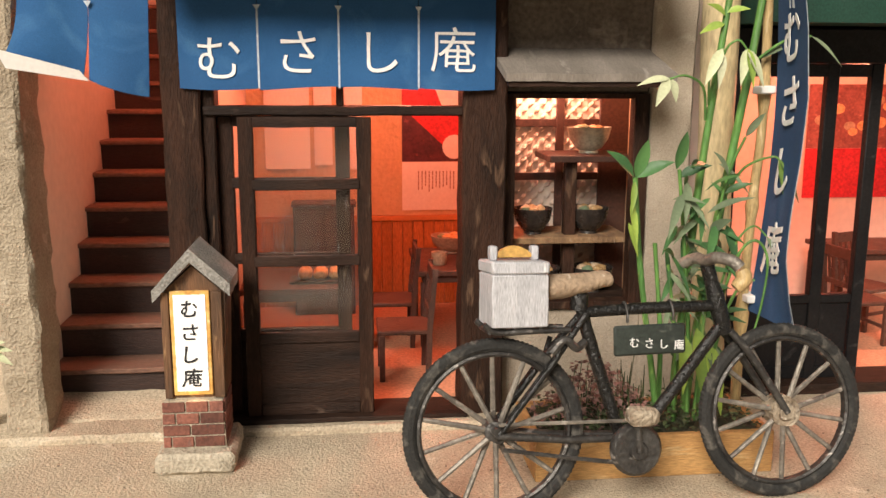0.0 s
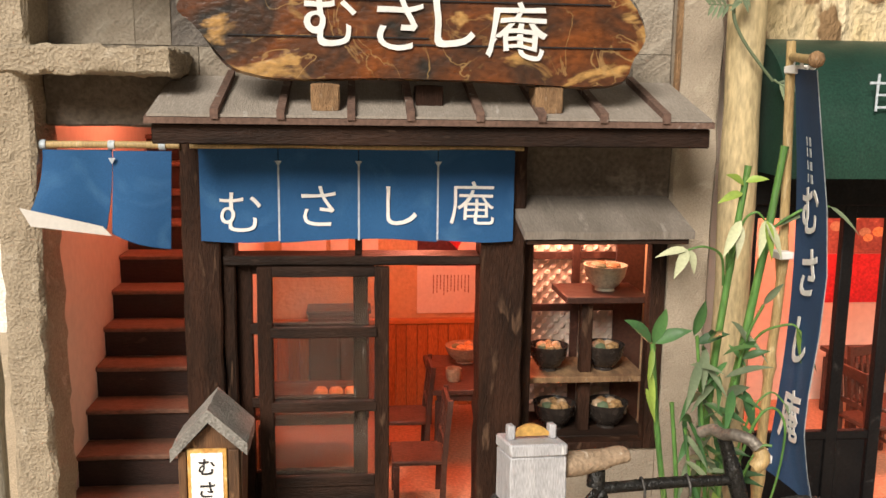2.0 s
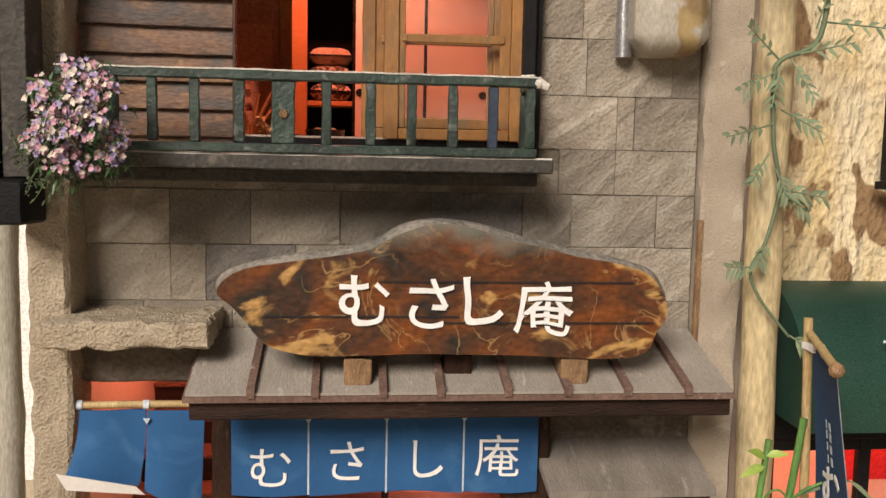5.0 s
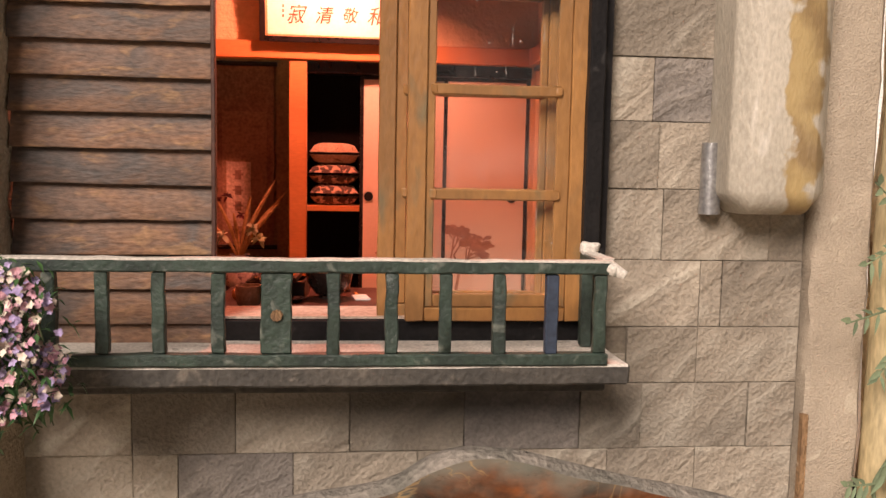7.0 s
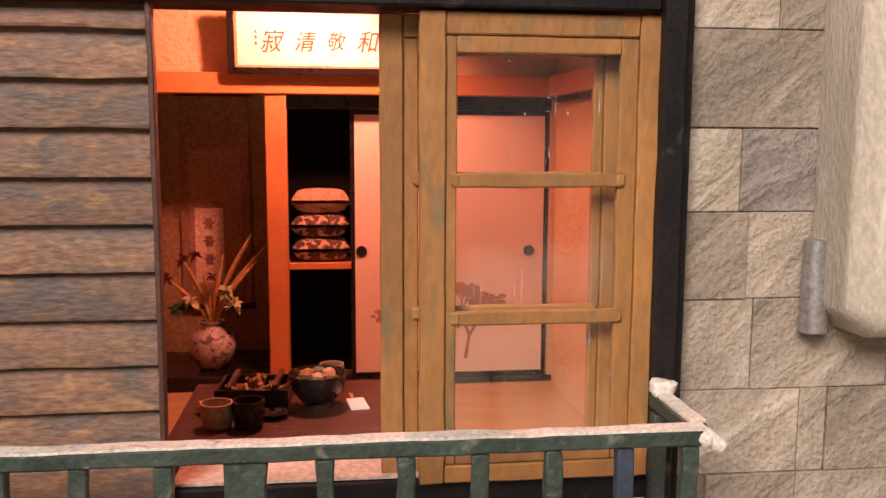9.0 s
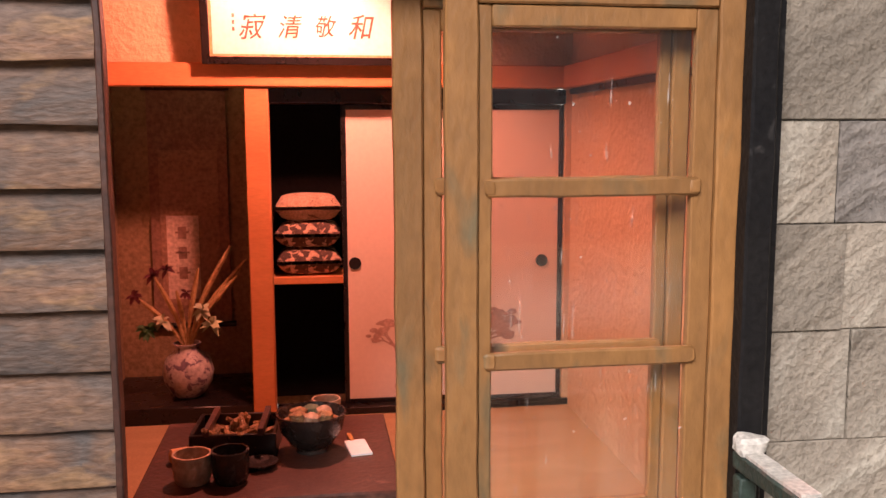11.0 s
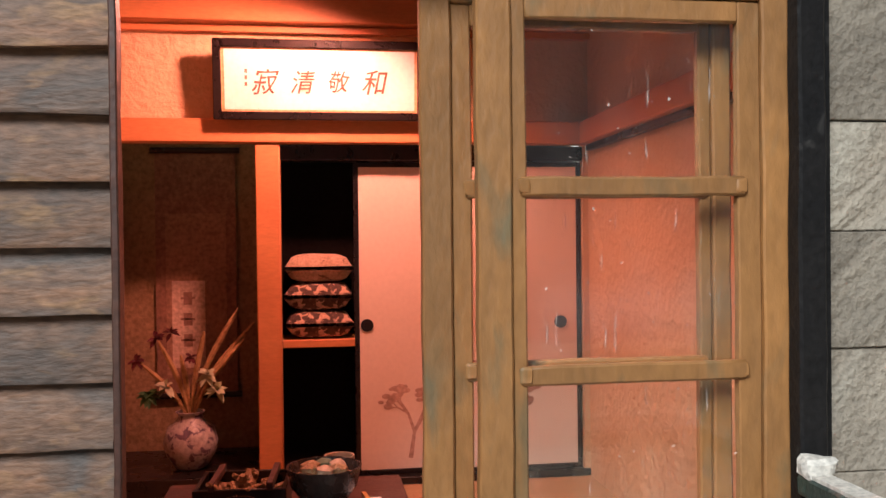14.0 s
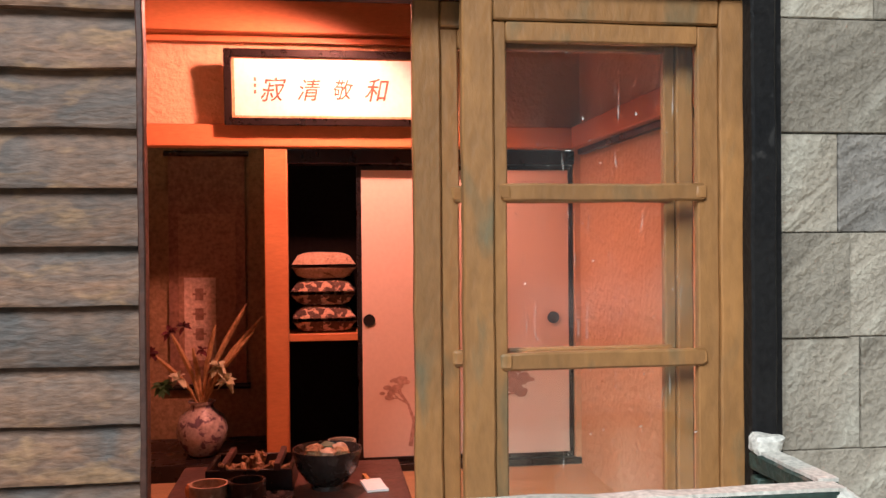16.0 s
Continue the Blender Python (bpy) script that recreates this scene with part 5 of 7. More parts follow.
bm = B(); tube(bm, [(0.775, -0.13, 0.37), (0.775, -0.105, 0.37), (0.775, -0.1, 0.37), (0.775, -0.075, 0.37)], [0.13, 0.15, 0.15, 0.145], 28)
cw = part("chainwheel", bm, GUNMETAL, bike, "round tarnished chainwheel")
bm = B(); tube(bm, [(0.775, -0.155, 0.37), (0.775, -0.12, 0.37)], [0.045, 0.06], 14); tube(bm, [(0.775, -0.155, 0.37), (0.76, -0.17, 0.5), (0.775, -0.18, 0.56)], [0.022, 0.02, 0.024], 8)
part("crank", bm, GUNMETAL, cw)
bm = B(); slab(bm, 0.69, 0.86, -0.26, -0.15, 0.53, 0.62, 0.05, 0.02); rough_up(bm, 0.018, 12)
part("pedal", bm, HUBMUD, bike, "crusted pale pedal")
frame_bar("seat_post", [(0.49, 0, 1.14), (0.5, 0, 1.235)], 0.05)
bm = B()
tube(bm, spline([(0.33, 0, 1.325), (0.40, 0, 1.33), (0.55, 0, 1.35), (0.66, 0, 1.37), (0.72, 0, 1.375)]), [0.05, 0.075, 0.085, 0.088, 0.088, 0.088, 0.086, 0.083, 0.08, 0.078, 0.076, 0.074, 0.07, 0.068, 0.066, 0.064, 0.062, 0.06, 0.058, 0.052, 0.03], 14)
for v in bm.verts:
    v.co.z = 1.28 + (v.co.z - 1.335) * 0.78
    v.co.x -= 0.035
rough_up(bm, 0.01, 9)
part("saddle", bm, LEATHER, bike, "pale worn saddle")
# carrier
for s in (-0.1, 0.1):
    frame_bar("carrier_bar", spline([(-0.07, s, 1.10), (0.0, s, 1.055), (0.2, s, 1.05), (0.42, s * 0.6, 1.045)]), 0.016, GUNMETAL, 8)
    frame_bar("carrier_stay", [(0.36, s, 0.99), (0.33, s, 0.9), (0.02, s, 0.52)], 0.016)
for x in (-0.04, 0.1, 0.24):
    frame_bar("carrier_slat", [(x, -0.11, 1.06), (x, 0.11, 1.06)], 0.012, GUNMETAL, 8)
frame_bar("clamp", spline([(0.3, -0.1, 0.93), (0.37, -0.12, 1.0), (0.44, -0.1, 0.95), (0.5, -0.06, 0.97)]), 0.024, GUNMETAL, 8)
frame_bar("handlebar", spline([(1.2, 0.17, 1.365), (1.235, 0.09, 1.4), (1.25, 0, 1.39), (1.265, -0.1, 1.41), (1.32, -0.17, 1.395), (1.355, -0.195, 1.355)]), 0.034, SPOKE)
for y, x, z, dx in ((-0.2, 1.36, 1.345, 0.03),):
    bm = B(); tube(bm, spline([(x, y, z), (x + dx * 0.4, y - 0.01, z - 0.05), (x - dx * 1.2, y, z - 0.1)], 3), [0.036, 0.04, 0.043, 0.044, 0.043, 0.04, 0.034], 10)
    part("grip", bm, BAMBOO, bike, "yellowed grip")
plate = part("name_board", slab(B(), 0.675, 1.10, -0.06, -0.035, 0.88, 1.05, 0.12, 0.012), PLATE, bike, "small dark green hanging board")
for k, ch in enumerate("むさし庵"):
    part("lettering", letters(ch, 0.062, (0.79 + 0.088 * k, -0.066, 0.955 - 0.008 * k), 1.0, 0.0, 0, 0.002), WHITE, plate, "small white character")
for x in (0.76, 1.03):
    bm = B(); tube(bm, spline([(x, -0.045, 1.065), (x, -0.045, 1.12), (x, 0, 1.175), (x, 0.04, 1.13)]), 0.008, 6)
    part("hanger", bm, GUNMETAL, plate)

# delivery box on the carrier
dbox = thing("delivery_box", label="pale galvanised food delivery box with a yellow wood handle", category="delivery box")
dbox.matrix_basis = spot(0.925, 4.745, 1.232, rx=-7, rz=6, ry=1.5) @ Matrix.Diagonal((S * 0.93, S * 0.95, S * 0.86, 1))
bm = B(); slab(bm, -0.165, 0.185, -0.15, 0.15, 0.0, 0.34, 0.12, 0.008); rough_up(bm, 0.004, 8)
part("body", bm, GALV, dbox)
bm = B(); slab(bm, -0.17, 0.19, -0.156, 0.156, 0.343, 0.425, 0.12, 0.012); rough_up(bm, 0.004, 8)
part("lid", bm, GALV, dbox)
for x in (-0.12, 0.14):
    bm = B(); box(bm, x - 0.025, x + 0.02, -0.035, 0.035, 0.425, 0.52, 0.008)
    part("handle_post", bm, GALV, dbox)
bm = B(); prism(bm, [(-0.10, 0.445), (0.115, 0.445), (0.115, 0.47)] + [(0.115 - 0.215 * k / 8, 0.475 + 0.045 * math.sin(math.pi * k / 8)) for k in range(1, 8)] + [(-0.10, 0.47)], -0.02, 0.02)
part("handle", bm, YELLOWWOOD, dbox, "curved yellow wood handle")

# ---- planter with bamboo-like stalks ----
pl = thing("planter_box", 0, 0, 0, label="low pine planter box full of dark soil", category="planter")
for x0, x1, y0, y1 in ((1.15, 2.70, 5.03, 5.08), (1.15, 2.70, 5.66, 5.71), (1.15, 1.20, 5.08, 5.66), (2.65, 2.70, 5.08, 5.66)):
    bm = B(); box(bm, x0, x1, y0, y1, 0.12, 0.40, 0.006)
    part("board", bm, PLANTER, pl)
bm = B(); slab(bm, 1.2, 2.65, 5.08, 5.66, 0.13, 0.385, 0.07, 0.0)
for v in bm.verts:
    if v.co.z > 0.3:
        v.co.z += 0.03 * noise.noise(v.co * 6)
part("soil", bm, SOIL, pl)

random.seed(11)
gc = thing("ground_cover", 0, 0, 0, label="low dark green creeping ground cover in the planter", category="plants", kind="stuff")
bm = B()
for i in range(900):
    x, y = random.uniform(1.22, 2.64), random.uniform(5.06, 5.62)
    a = random.uniform(0, 6.28)
    leaf(bm, (x, y, 0.39 + random.uniform(0, 0.12)), (math.cos(a), math.sin(a), random.uniform(0, 0.8)), (0, 0, 1), random.uniform(0.03, 0.06), random.uniform(0.02, 0.04), 0.2, 2)
part("leaves", bm, MOSS, gc)
df = thing("dried_flowers", 0, 0, 0, label="faded pinkish dried flowers in the planter", category="plants", kind="stuff")
bm = B()
for i in range(800):
    x, y = min(2.1, max(1.22, random.gauss(1.6, 0.2))), random.uniform(5.15, 5.6)
    z = 0.4 + random.uniform(0, 0.42) * max(0.15, 1 - abs(x - 1.62) * 2.2)
    a = random.uniform(0, 6.28)
    leaf(bm, (x, y, z), (math.cos(a), math.sin(a), random.uniform(-0.4, 0.8)), (0, 0, 1), random.uniform(0.025, 0.06), random.uniform(0.025, 0.05), 0.2, 2)
part("blossom", bm, DRYFLOWER, df)
bm = B()
for i in range(60):
    x, y = random.gauss(1.72, 0.15), random.uniform(5.15, 5.6)
    tube(bm, [(x, y, 0.38), (x + random.uniform(-0.05, 0.05), y + random.uniform(-0.05, 0.05), random.uniform(0.5, 0.75))], [0.005, 0.003], 4)
part("stems", bm, MOSS, df)


def plant(name, label, stems, leaves, stem_mat=STALK):
    """stems: (points, radius); leaves: (base, direction, length, width, material)."""
    t = thing(name, 0, 0, 0, label=label, category="plant", group="plants in the planter")
    for pts, r in stems:
        line = spline(pts, 6)
        rs = [r * (1 - 0.35 * i / len(line)) * (1.0 + (0.12 if i % 6 == 0 else 0)) for i in range(len(line))]
        bm = B(); tube(bm, line, rs, 9)
        part("stalk", bm, stem_mat, t)
    for base, way, ln, wd, m in leaves:
        bm = B(); leaf(bm, base, way, (0.2, -0.7, 0.7), ln, wd * 0.82, 0.25, 6)
        part("leaf", bm, m, t)
    return t


random.seed(21)
plant("leafy_stalk", "slim green stalk with pointed leaves at its top", [([(2.02, 5.32, 0.39), (1.98, 5.30, 0.65), (1.86, 5.3, 1.4), (1.79, 5.28, 2.0)], 0.024)],
      [((1.78, 5.27, 2.0), (-0.6, -0.2, 0.75), 0.33, 0.11, LEAF), ((1.79, 5.27, 2.0), (0.15, -0.2, 1), 0.33, 0.11, LEAF), ((1.8, 5.27, 2.0), (0.7, -0.3, 0.6), 0.28, 0.10, LEAF),
       ((1.78, 5.25, 1.98), (-0.25, -0.5, -1), 0.18, 0.05, LEAF_LIME), ((1.76, 5.25, 1.85), (0.1, -0.4, -1), 0.24, 0.06, LEAF_LIME), ((1.75, 5.25, 1.72), (0.3, -0.4, -1), 0.18, 0.06, LEAF_LIME)])
plant("tall_stalk", "tall green bamboo-like stalk with drooping pale leaves", [([(2.14, 5.36, 0.39), (2.15, 5.35, 0.75), (2.21, 5.35, 1.68), (2.29, 5.35, 2.5), (2.36, 5.35, 3.1)], 0.03),
      ([(2.25, 5.35, 2.35), (2.19, 5.27, 2.55), (2.05, 5.2, 2.62), (1.95, 5.2, 2.60)], 0.009), ([(2.28, 5.34, 2.45), (2.3, 5.25, 2.75), (2.36, 5.2, 2.83), (2.42, 5.2, 2.78)], 0.009), ([(2.26, 5.34, 2.45), (2.22, 5.25, 2.65), (2.25, 5.2, 2.78)], 0.008)],
      [((1.95, 5.2, 2.60), (-1, -0.1, 0.05), 0.21, 0.064, LEAF_PALE), ((1.95, 5.2, 2.60), (-0.5, -0.3, -0.6), 0.17, 0.080, LEAF_PALE), ((1.96, 5.2, 2.60), (0.15, -0.2, -0.7), 0.12, 0.072, LEAF_PALE),
       ((2.27, 5.2, 2.78), (-0.5, -0.2, -0.7), 0.21, 0.080, LEAF_PALE), ((2.27, 5.2, 2.76), (-0.15, -0.2, -1), 0.18, 0.072, LEAF_PALE),
       ((2.42, 5.2, 2.78), (-0.25, -0.3, -0.8), 0.19, 0.080, LEAF_PALE), ((2.42, 5.2, 2.78), (0.35, -0.3, -0.7), 0.21, 0.088, LEAF_PALE), ((2.43, 5.2, 2.78), (0.05, -0.4, -0.9), 0.20, 0.072, LEAF_LIME),
       ((2.33, 5.33, 2.98), (-0.6, -0.1, 0.5), 0.17, 0.080, LEAF_LIME), ((2.33, 5.33, 2.93), (-0.9, -0.1, -0.1), 0.17, 0.072, LEAF_LIME), ((2.34, 5.33, 3.0), (0.7, -0.2, 0.3), 0.15, 0.064, LEAF_LIME)])
plant("thick_stalk", "thick bright green stalk bending to one side", [([(2.25, 5.42, 0.39), (2.28, 5.41, 0.8), (2.39, 5.4, 1.67), (2.53, 5.4, 2.6), (2.61, 5.4, 3.22)], 0.034),
      ([(2.42, 5.38, 1.85), (2.5, 5.3, 2.05), (2.63, 5.2, 2.13), (2.68, 5.18, 2.1)], 0.009), ([(2.55, 5.38, 2.7), (2.7, 5.3, 2.83), (2.85, 5.25, 2.86)], 0.010)],
      [((2.66, 5.17, 2.12), (0.15, -0.3, -0.9), 0.32, 0.10, LEAF_LIME), ((2.66, 5.17, 2.12), (0.4, -0.2, -0.7), 0.25, 0.07, LEAF), ((2.58, 5.38, 2.72), (0.5, -0.2, 0.4), 0.25, 0.05, LEAF_DUSTY),
       ((2.85, 5.25, 2.86), (0.8, -0.1, -0.5), 0.24, 0.05, LEAF_DUSTY)])
plant("leafy_bush", "cluster of dusty green leaves round the stalks", [([(2.08, 5.46, 0.39), (2.07, 5.45, 0.9), (2.0, 5.45, 1.55)], 0.02), ([(2.3, 5.3, 0.39), (2.28, 5.28, 1.0), (2.33, 5.26, 1.75)], 0.018), ([(2.2, 5.25, 0.39), (2.17, 5.25, 1.1), (2.06, 5.25, 2.05)], 0.016), ([(2.12, 5.28, 0.39), (2.1, 5.26, 0.9), (2.02, 5.25, 1.45)], 0.014)],
      [((2.02 + 0.36 * random.random(), 5.22 + 0.2 * random.random(), 0.85 + 1.25 * random.random() ** 1.2), (random.uniform(-1, 1), -0.5 - 0.3 * random.random(), random.uniform(-0.8, 0.9)), random.uniform(0.16, 0.36), random.uniform(0.035, 0.08), random.choice((LEAF, LEAF, LEAF, LEAF_DUSTY, LEAF_DUSTY))) for i in range(74)]
      + [((2.04, 5.25, 2.05), (0.1, -0.2, 1), 0.33, 0.1, LEAF), ((2.06, 5.25, 2.0), (0.6, -0.3, 0.5), 0.24, 0.08, LEAF), ((2.2, 5.18, 1.05), (0.1, -0.3, -1), 0.4, 0.17, LEAF_LIME), ((2.28, 5.18, 0.95), (0.2, -0.3, -1), 0.38, 0.15, LEAF_LIME), ((2.13, 5.18, 1.0), (-0.1, -0.3, -1), 0.3, 0.12, LEAF_LIME)])

plant("curling_vine", "thin green vine stems arching over beside the stalks", [([(2.33, 5.2, 1.1), (2.42, 5.15, 1.5), (2.52, 5.12, 1.62), (2.60, 5.1, 1.5), (2.58, 5.1, 1.2), (2.52, 5.12, 0.9)], 0.010), ([(2.36, 5.25, 1.25), (2.43, 5.2, 1.58), (2.53, 5.18, 1.70), (2.61, 5.16, 1.64)], 0.008),
      ([(2.3, 5.22, 0.39), (2.36, 5.2, 1.0), (2.47, 5.18, 1.32), (2.55, 5.15, 1.36)], 0.012), ([(2.26, 5.28, 0.39), (2.3, 5.27, 1.3), (2.36, 5.25, 1.95), (2.46, 5.22, 2.25)], 0.013)],
      [((2.46, 5.22, 2.25), (0.3, -0.3, 0.8), 0.24, 0.06, LEAF_DUSTY), ((2.38, 5.24, 2.0), (-0.5, -0.3, 0.8), 0.3, 0.07, LEAF_DUSTY), ((2.36, 5.24, 1.9), (0.6, -0.3, 0.5), 0.2, 0.06, LEAF), ((2.38, 5.24, 1.7), (0.2, -0.4, -0.9), 0.22, 0.10, LEAF), ((2.61, 5.16, 1.64), (0.4, -0.3, -0.8), 0.2, 0.05, LEAF_DUSTY), ((2.3, 5.27, 1.4), (-0.6, -0.4, 0.4), 0.26, 0.06, LEAF_DUSTY)])

# ---- banner on a bamboo pole ----
ban = thing("banner", 0, 0, 0, label="tall narrow navy banner with white characters on a bamboo pole", category="banner")
line = spline([(2.62, 5.45, 0.36), (2.615, 5.43, 1.1), (2.635, 5.43, 1.79), (2.67, 5.44, 2.5), (2.625, 5.45, 3.86)], 8)
bm = B(); tube(bm, line, [0.036 - 0.008 * i / len(line) + (0.014 if i in (7, 8, 16, 24) else 0) for i in range(len(line))], 12)
part("pole", bm, BAMBOO, ban)
bm = B(); tube(bm, [(2.652, 5.50, 3.77), (2.53, 5.1, 3.735), (2.395, 4.70, 3.71)], 0.026, 10)
part("crossbar", bm, BAMBOO, ban)
bm = B(); lathe(bm, [(0.01, -0.045), (0.034, -0.03), (0.045, 0), (0.034, 0.03), (0.01, 0.045)], 12, (2.39, 4.69, 3.71))
part("end_ball", bm, RAWWOOD, ban)


def fly(u, v):
    """u from the pole outwards, v downwards."""
    wave = float(np.interp(v, [0, 0.15, 0.3, 0.45, 0.59, 0.72, 0.82, 0.92, 1.0], [2.485, 2.547, 2.611, 2.645, 2.63, 2.596, 2.588, 2.63, 2.685]))
    near = Vector((wave, 4.85, 3.66 - 2.575 * v))
    far = Vector((2.632 + 0.093 * math.sin(math.pi * 0.98 * v), 5.385, 3.69 - 2.59 * v))
    return far.lerp(near, u) + Vector((0.012, 0.0, 0)) * math.sin(math.pi * u)


def on_banner(co):
    u, v = co.x, co.z
    e = 0.01
    n = (fly(u + e, v) - fly(u, v)).cross(fly(u, v + e) - fly(u, v)).normalized()
    if n.x > 0:
        n = -n
    return fly(u, v) + n * (0.014 - co.y)


bm = B(); sheet(bm, 10, 40, fly, 0.008)
part("cloth", bm, NAVY, ban)
for ch, v in (("む", 0.318), ("さ", 0.468), ("し", 0.63), ("庵", 0.815)):
    bm = letters(ch, 1.0, (0, 0, 0), 1.0, 0.016, 0.1, 0.002)
    for w in bm.verts:
        w.co = on_banner(Vector((0.5 + 0.6 * w.co.x, w.co.y, v - 0.13 * w.co.z - 0.025 * w.co.x)))
    part("lettering", bm, WHITE, ban, "white brushed character")
for v in (0.15, 0.175, 0.205, 0.235):
    for k in (0, 1):
        bm = B(); box(bm, 0.42 + 0.1 * k, 0.45 + 0.14 * k, 0, 0.002, v, v + 0.02)
        for w in bm.verts:
            w.co = on_banner(w.co)
        part("mark", bm, DIMWHITE, ban, "small pale marks")
for a, z in ((0.0, 3.66), (0.0, 2.51), (0.0, 1.16)):
    bm = B(); slab(bm, 2.60, 2.69, 5.33, 5.47, z, z + 0.05, 0.05, 0.006); rough_up(bm, 0.006, 12)
    part("tie", bm, PAPER, ban, "white paper tie")
bm = B(); sheet(bm, 1, 40, lambda u, v: fly(0.972 + 0.03 * u, v) + Vector((0.0, -0.006, 0)), 0.012)
part("hem", bm, DIMWHITE, ban, "pale stitched hem")
for u in (0.15, 0.5, 0.85):
    p = fly(u, 0)
    bm = B(); ring(bm, 0.022, 0.006, 14, 6)
    for w in bm.verts:
        w.co += p + Vector((-0.012, 0, 0.028))
    part("loop", bm, PAPER, ban, "white cloth loop")

# ---- thick pole with a creeper ----
line = spline([(2.70, 6.12, 0.1), (2.68, 6.15, 1.6), (2.665, 6.18, 3.2), (2.667, 6.2, 4.6), (2.67, 6.2, 6.4), (2.66, 6.2, 8.4)], 6)
bm = B(); tube(bm, line, [0.128 + 0.006 * math.sin(i * 1.3) for i in range(len(line))], 20)
rough_up(bm, 0.006, 3)
solid("tall_pole", bm, POLE, "thick pale peeled pole standing between the houses", "pole", "")
vine = thing("creeper", 0, 0, 0, label="dusty green creeper trailing down the pole", category="creeper")
VINE = [(2.95, 6.02, 6.3), (2.88, 6.0, 5.7), (2.60, 5.97, 5.53), (2.56, 5.98, 5.4), (2.585, 5.98, 4.98), (2.645, 5.98, 4.66), (2.57, 5.98, 4.3), (2.472, 5.98, 4.1), (2.55, 5.98, 3.9), (2.78, 5.98, 3.63)]
line = spline(VINE, 6)
bm = B(); tube(bm, line, [0.020 - 0.010 * i / len(line) for i in range(len(line))], 7)
part("stem", bm, LEAF_DUSTY, vine)
random.seed(31)
def sprig(t, base, way, ln, count, m, name="leaf"):
    way = Vector(way).normalized()
    bm = B(); tube(bm, [base, Vector(base) + way * ln], [0.008, 0.004], 5)
    part("twig", bm, m, t)
    for k in range(count):
        p = Vector(base) + way * ln * (0.25 + 0.75 * k / count)
        side = way.cross(Vector((0, -1, 0.2))).normalized() * (1 if k % 2 else -1)
        d = way * 0.8 + side * 0.8 + Vector((0, -0.25, random.uniform(-0.2, 0.2)))
        bm = B(); leaf(bm, p, d, (0, -1, 0.3), random.uniform(0.06, 0.12), random.uniform(0.02, 0.038), 0.25, 3)
        part(name, bm, m, t)


for base, way, ln in (((2.57, 5.97, 5.1), (-0.9, -0.1, -0.25), 0.36), ((2.6, 5.97, 5.5), (-0.2, -0.1, -0.9), 0.3), ((2.645, 5.97, 4.66), (0.9, -0.1, -0.15), 0.33), ((2.64, 5.97, 4.66), (0.8, -0.1, -0.6), 0.26),
                      ((2.57, 5.97, 4.32), (-0.3, -0.1, -0.9), 0.2), ((2.48, 5.97, 4.12), (-0.7, -0.1, 0.0), 0.2), ((2.78, 5.97, 3.64), (0.6, -0.2, -0.4), 0.14), ((2.55, 5.97, 4.9), (-0.5, -0.1, -0.8), 0.25),
                      ((2.7, 5.98, 5.57), (0.9, -0.2, 0.2), 0.4), ((2.6, 5.97, 5.52), (-0.7, -0.1, 0.6), 0.35), ((2.62, 5.97, 5.2), (0.7, -0.2, -0.4), 0.3), ((2.56, 5.97, 5.45), (-0.8, -0.2, -0.4), 0.32), ((2.85, 6.0, 5.75), (0.2, -0.2, 1), 0.4), ((2.6, 5.96, 4.8), (0.3, -0.3, -0.9), 0.22),
                      ((2.66, 5.98, 5.56), (0.4, -0.3, -0.8), 0.35), ((2.9, 6.0, 6.0), (-0.8, -0.2, 0.1), 0.45), ((2.88, 6.0, 5.8), (1, -0.2, -0.1), 0.5)):
    sprig(vine, base, way, ln, 8, LEAF_DUSTY)
weed = thing("corner_weed", 0, 0, 0, label="small pale green sprig growing by the pier", category="plant")
bm = B(); tube(bm, spline([(-2.3, 5.15, 0.11), (-2.27, 5.15, 0.6), (-2.12, 5.18, 1.02)]), 0.01, 6)
part("stem", bm, LEAF_PALE, weed)
for d in ((1, -0.2, 0.25), (0.8, -0.2, -0.15), (0.3, -0.2, 0.6), (-0.5, -0.2, 0.2), (0.9, -0.3, 0.6)):
    bm = B(); leaf(bm, (-2.12, 5.18, 1.03), d, (0, -0.6, 0.8), 0.2, 0.06, 0.2, 4)
    part("leaf", bm, LEAF_PALE, weed)
# grey bamboo downpipe at the outer corner
bm = B()
line = spline([(-2.545, 6.2, 0.1), (-2.545, 6.2, 1.5), (-2.54, 6.2, 3.05), (-2.54, 6.2, 4.5), (-2.54, 6.2, 8.4)], 6)
tube(bm, line, [0.08 + (0.016 if i in (6, 12, 18) else 0) for i in range(len(line))], 14)
solid("corner_pipe", bm, mat("grey_bamboo", (0.36, 0.34, 0.28), (0.28, 0.26, 0.21), rough=0.7, stretch=(3, 3, 0.5)), "grey bamboo pipe beside the stucco pier", "pipe", "")

# ==== balcony ====
bm = B(); slab(bm, -2.08, 1.005, 5.732, 6.34, 4.738, 4.836, 0.16, 0.01); rough_up(bm, 0.007, 5)
for f in bm.faces:
    f.material_index = 1 if f.normal.z > 0.7 else 0
solid("balcony_floor", bm, [DARKSLAB, DUST], "narrow balcony slab with a dusty top", "balcony")
bm = B(); slab(bm, -2.08, 0.95, 5.95, 6.36, 4.65, 4.737, 0.3, 0.01)
solid("balcony_beam", bm, DARKSLAB, "grey beam under the balcony", "beam")
rail = thing("balcony_railing", 0, 0, 0, label="worn dark green wooden balcony railing with dusty top", category="railing")
bm = B(); slab(bm, -2.05, 0.895, 5.715, 5.785, 5.28, 5.338, 0.08, 0.008); rough_up(bm, 0.006, 7)
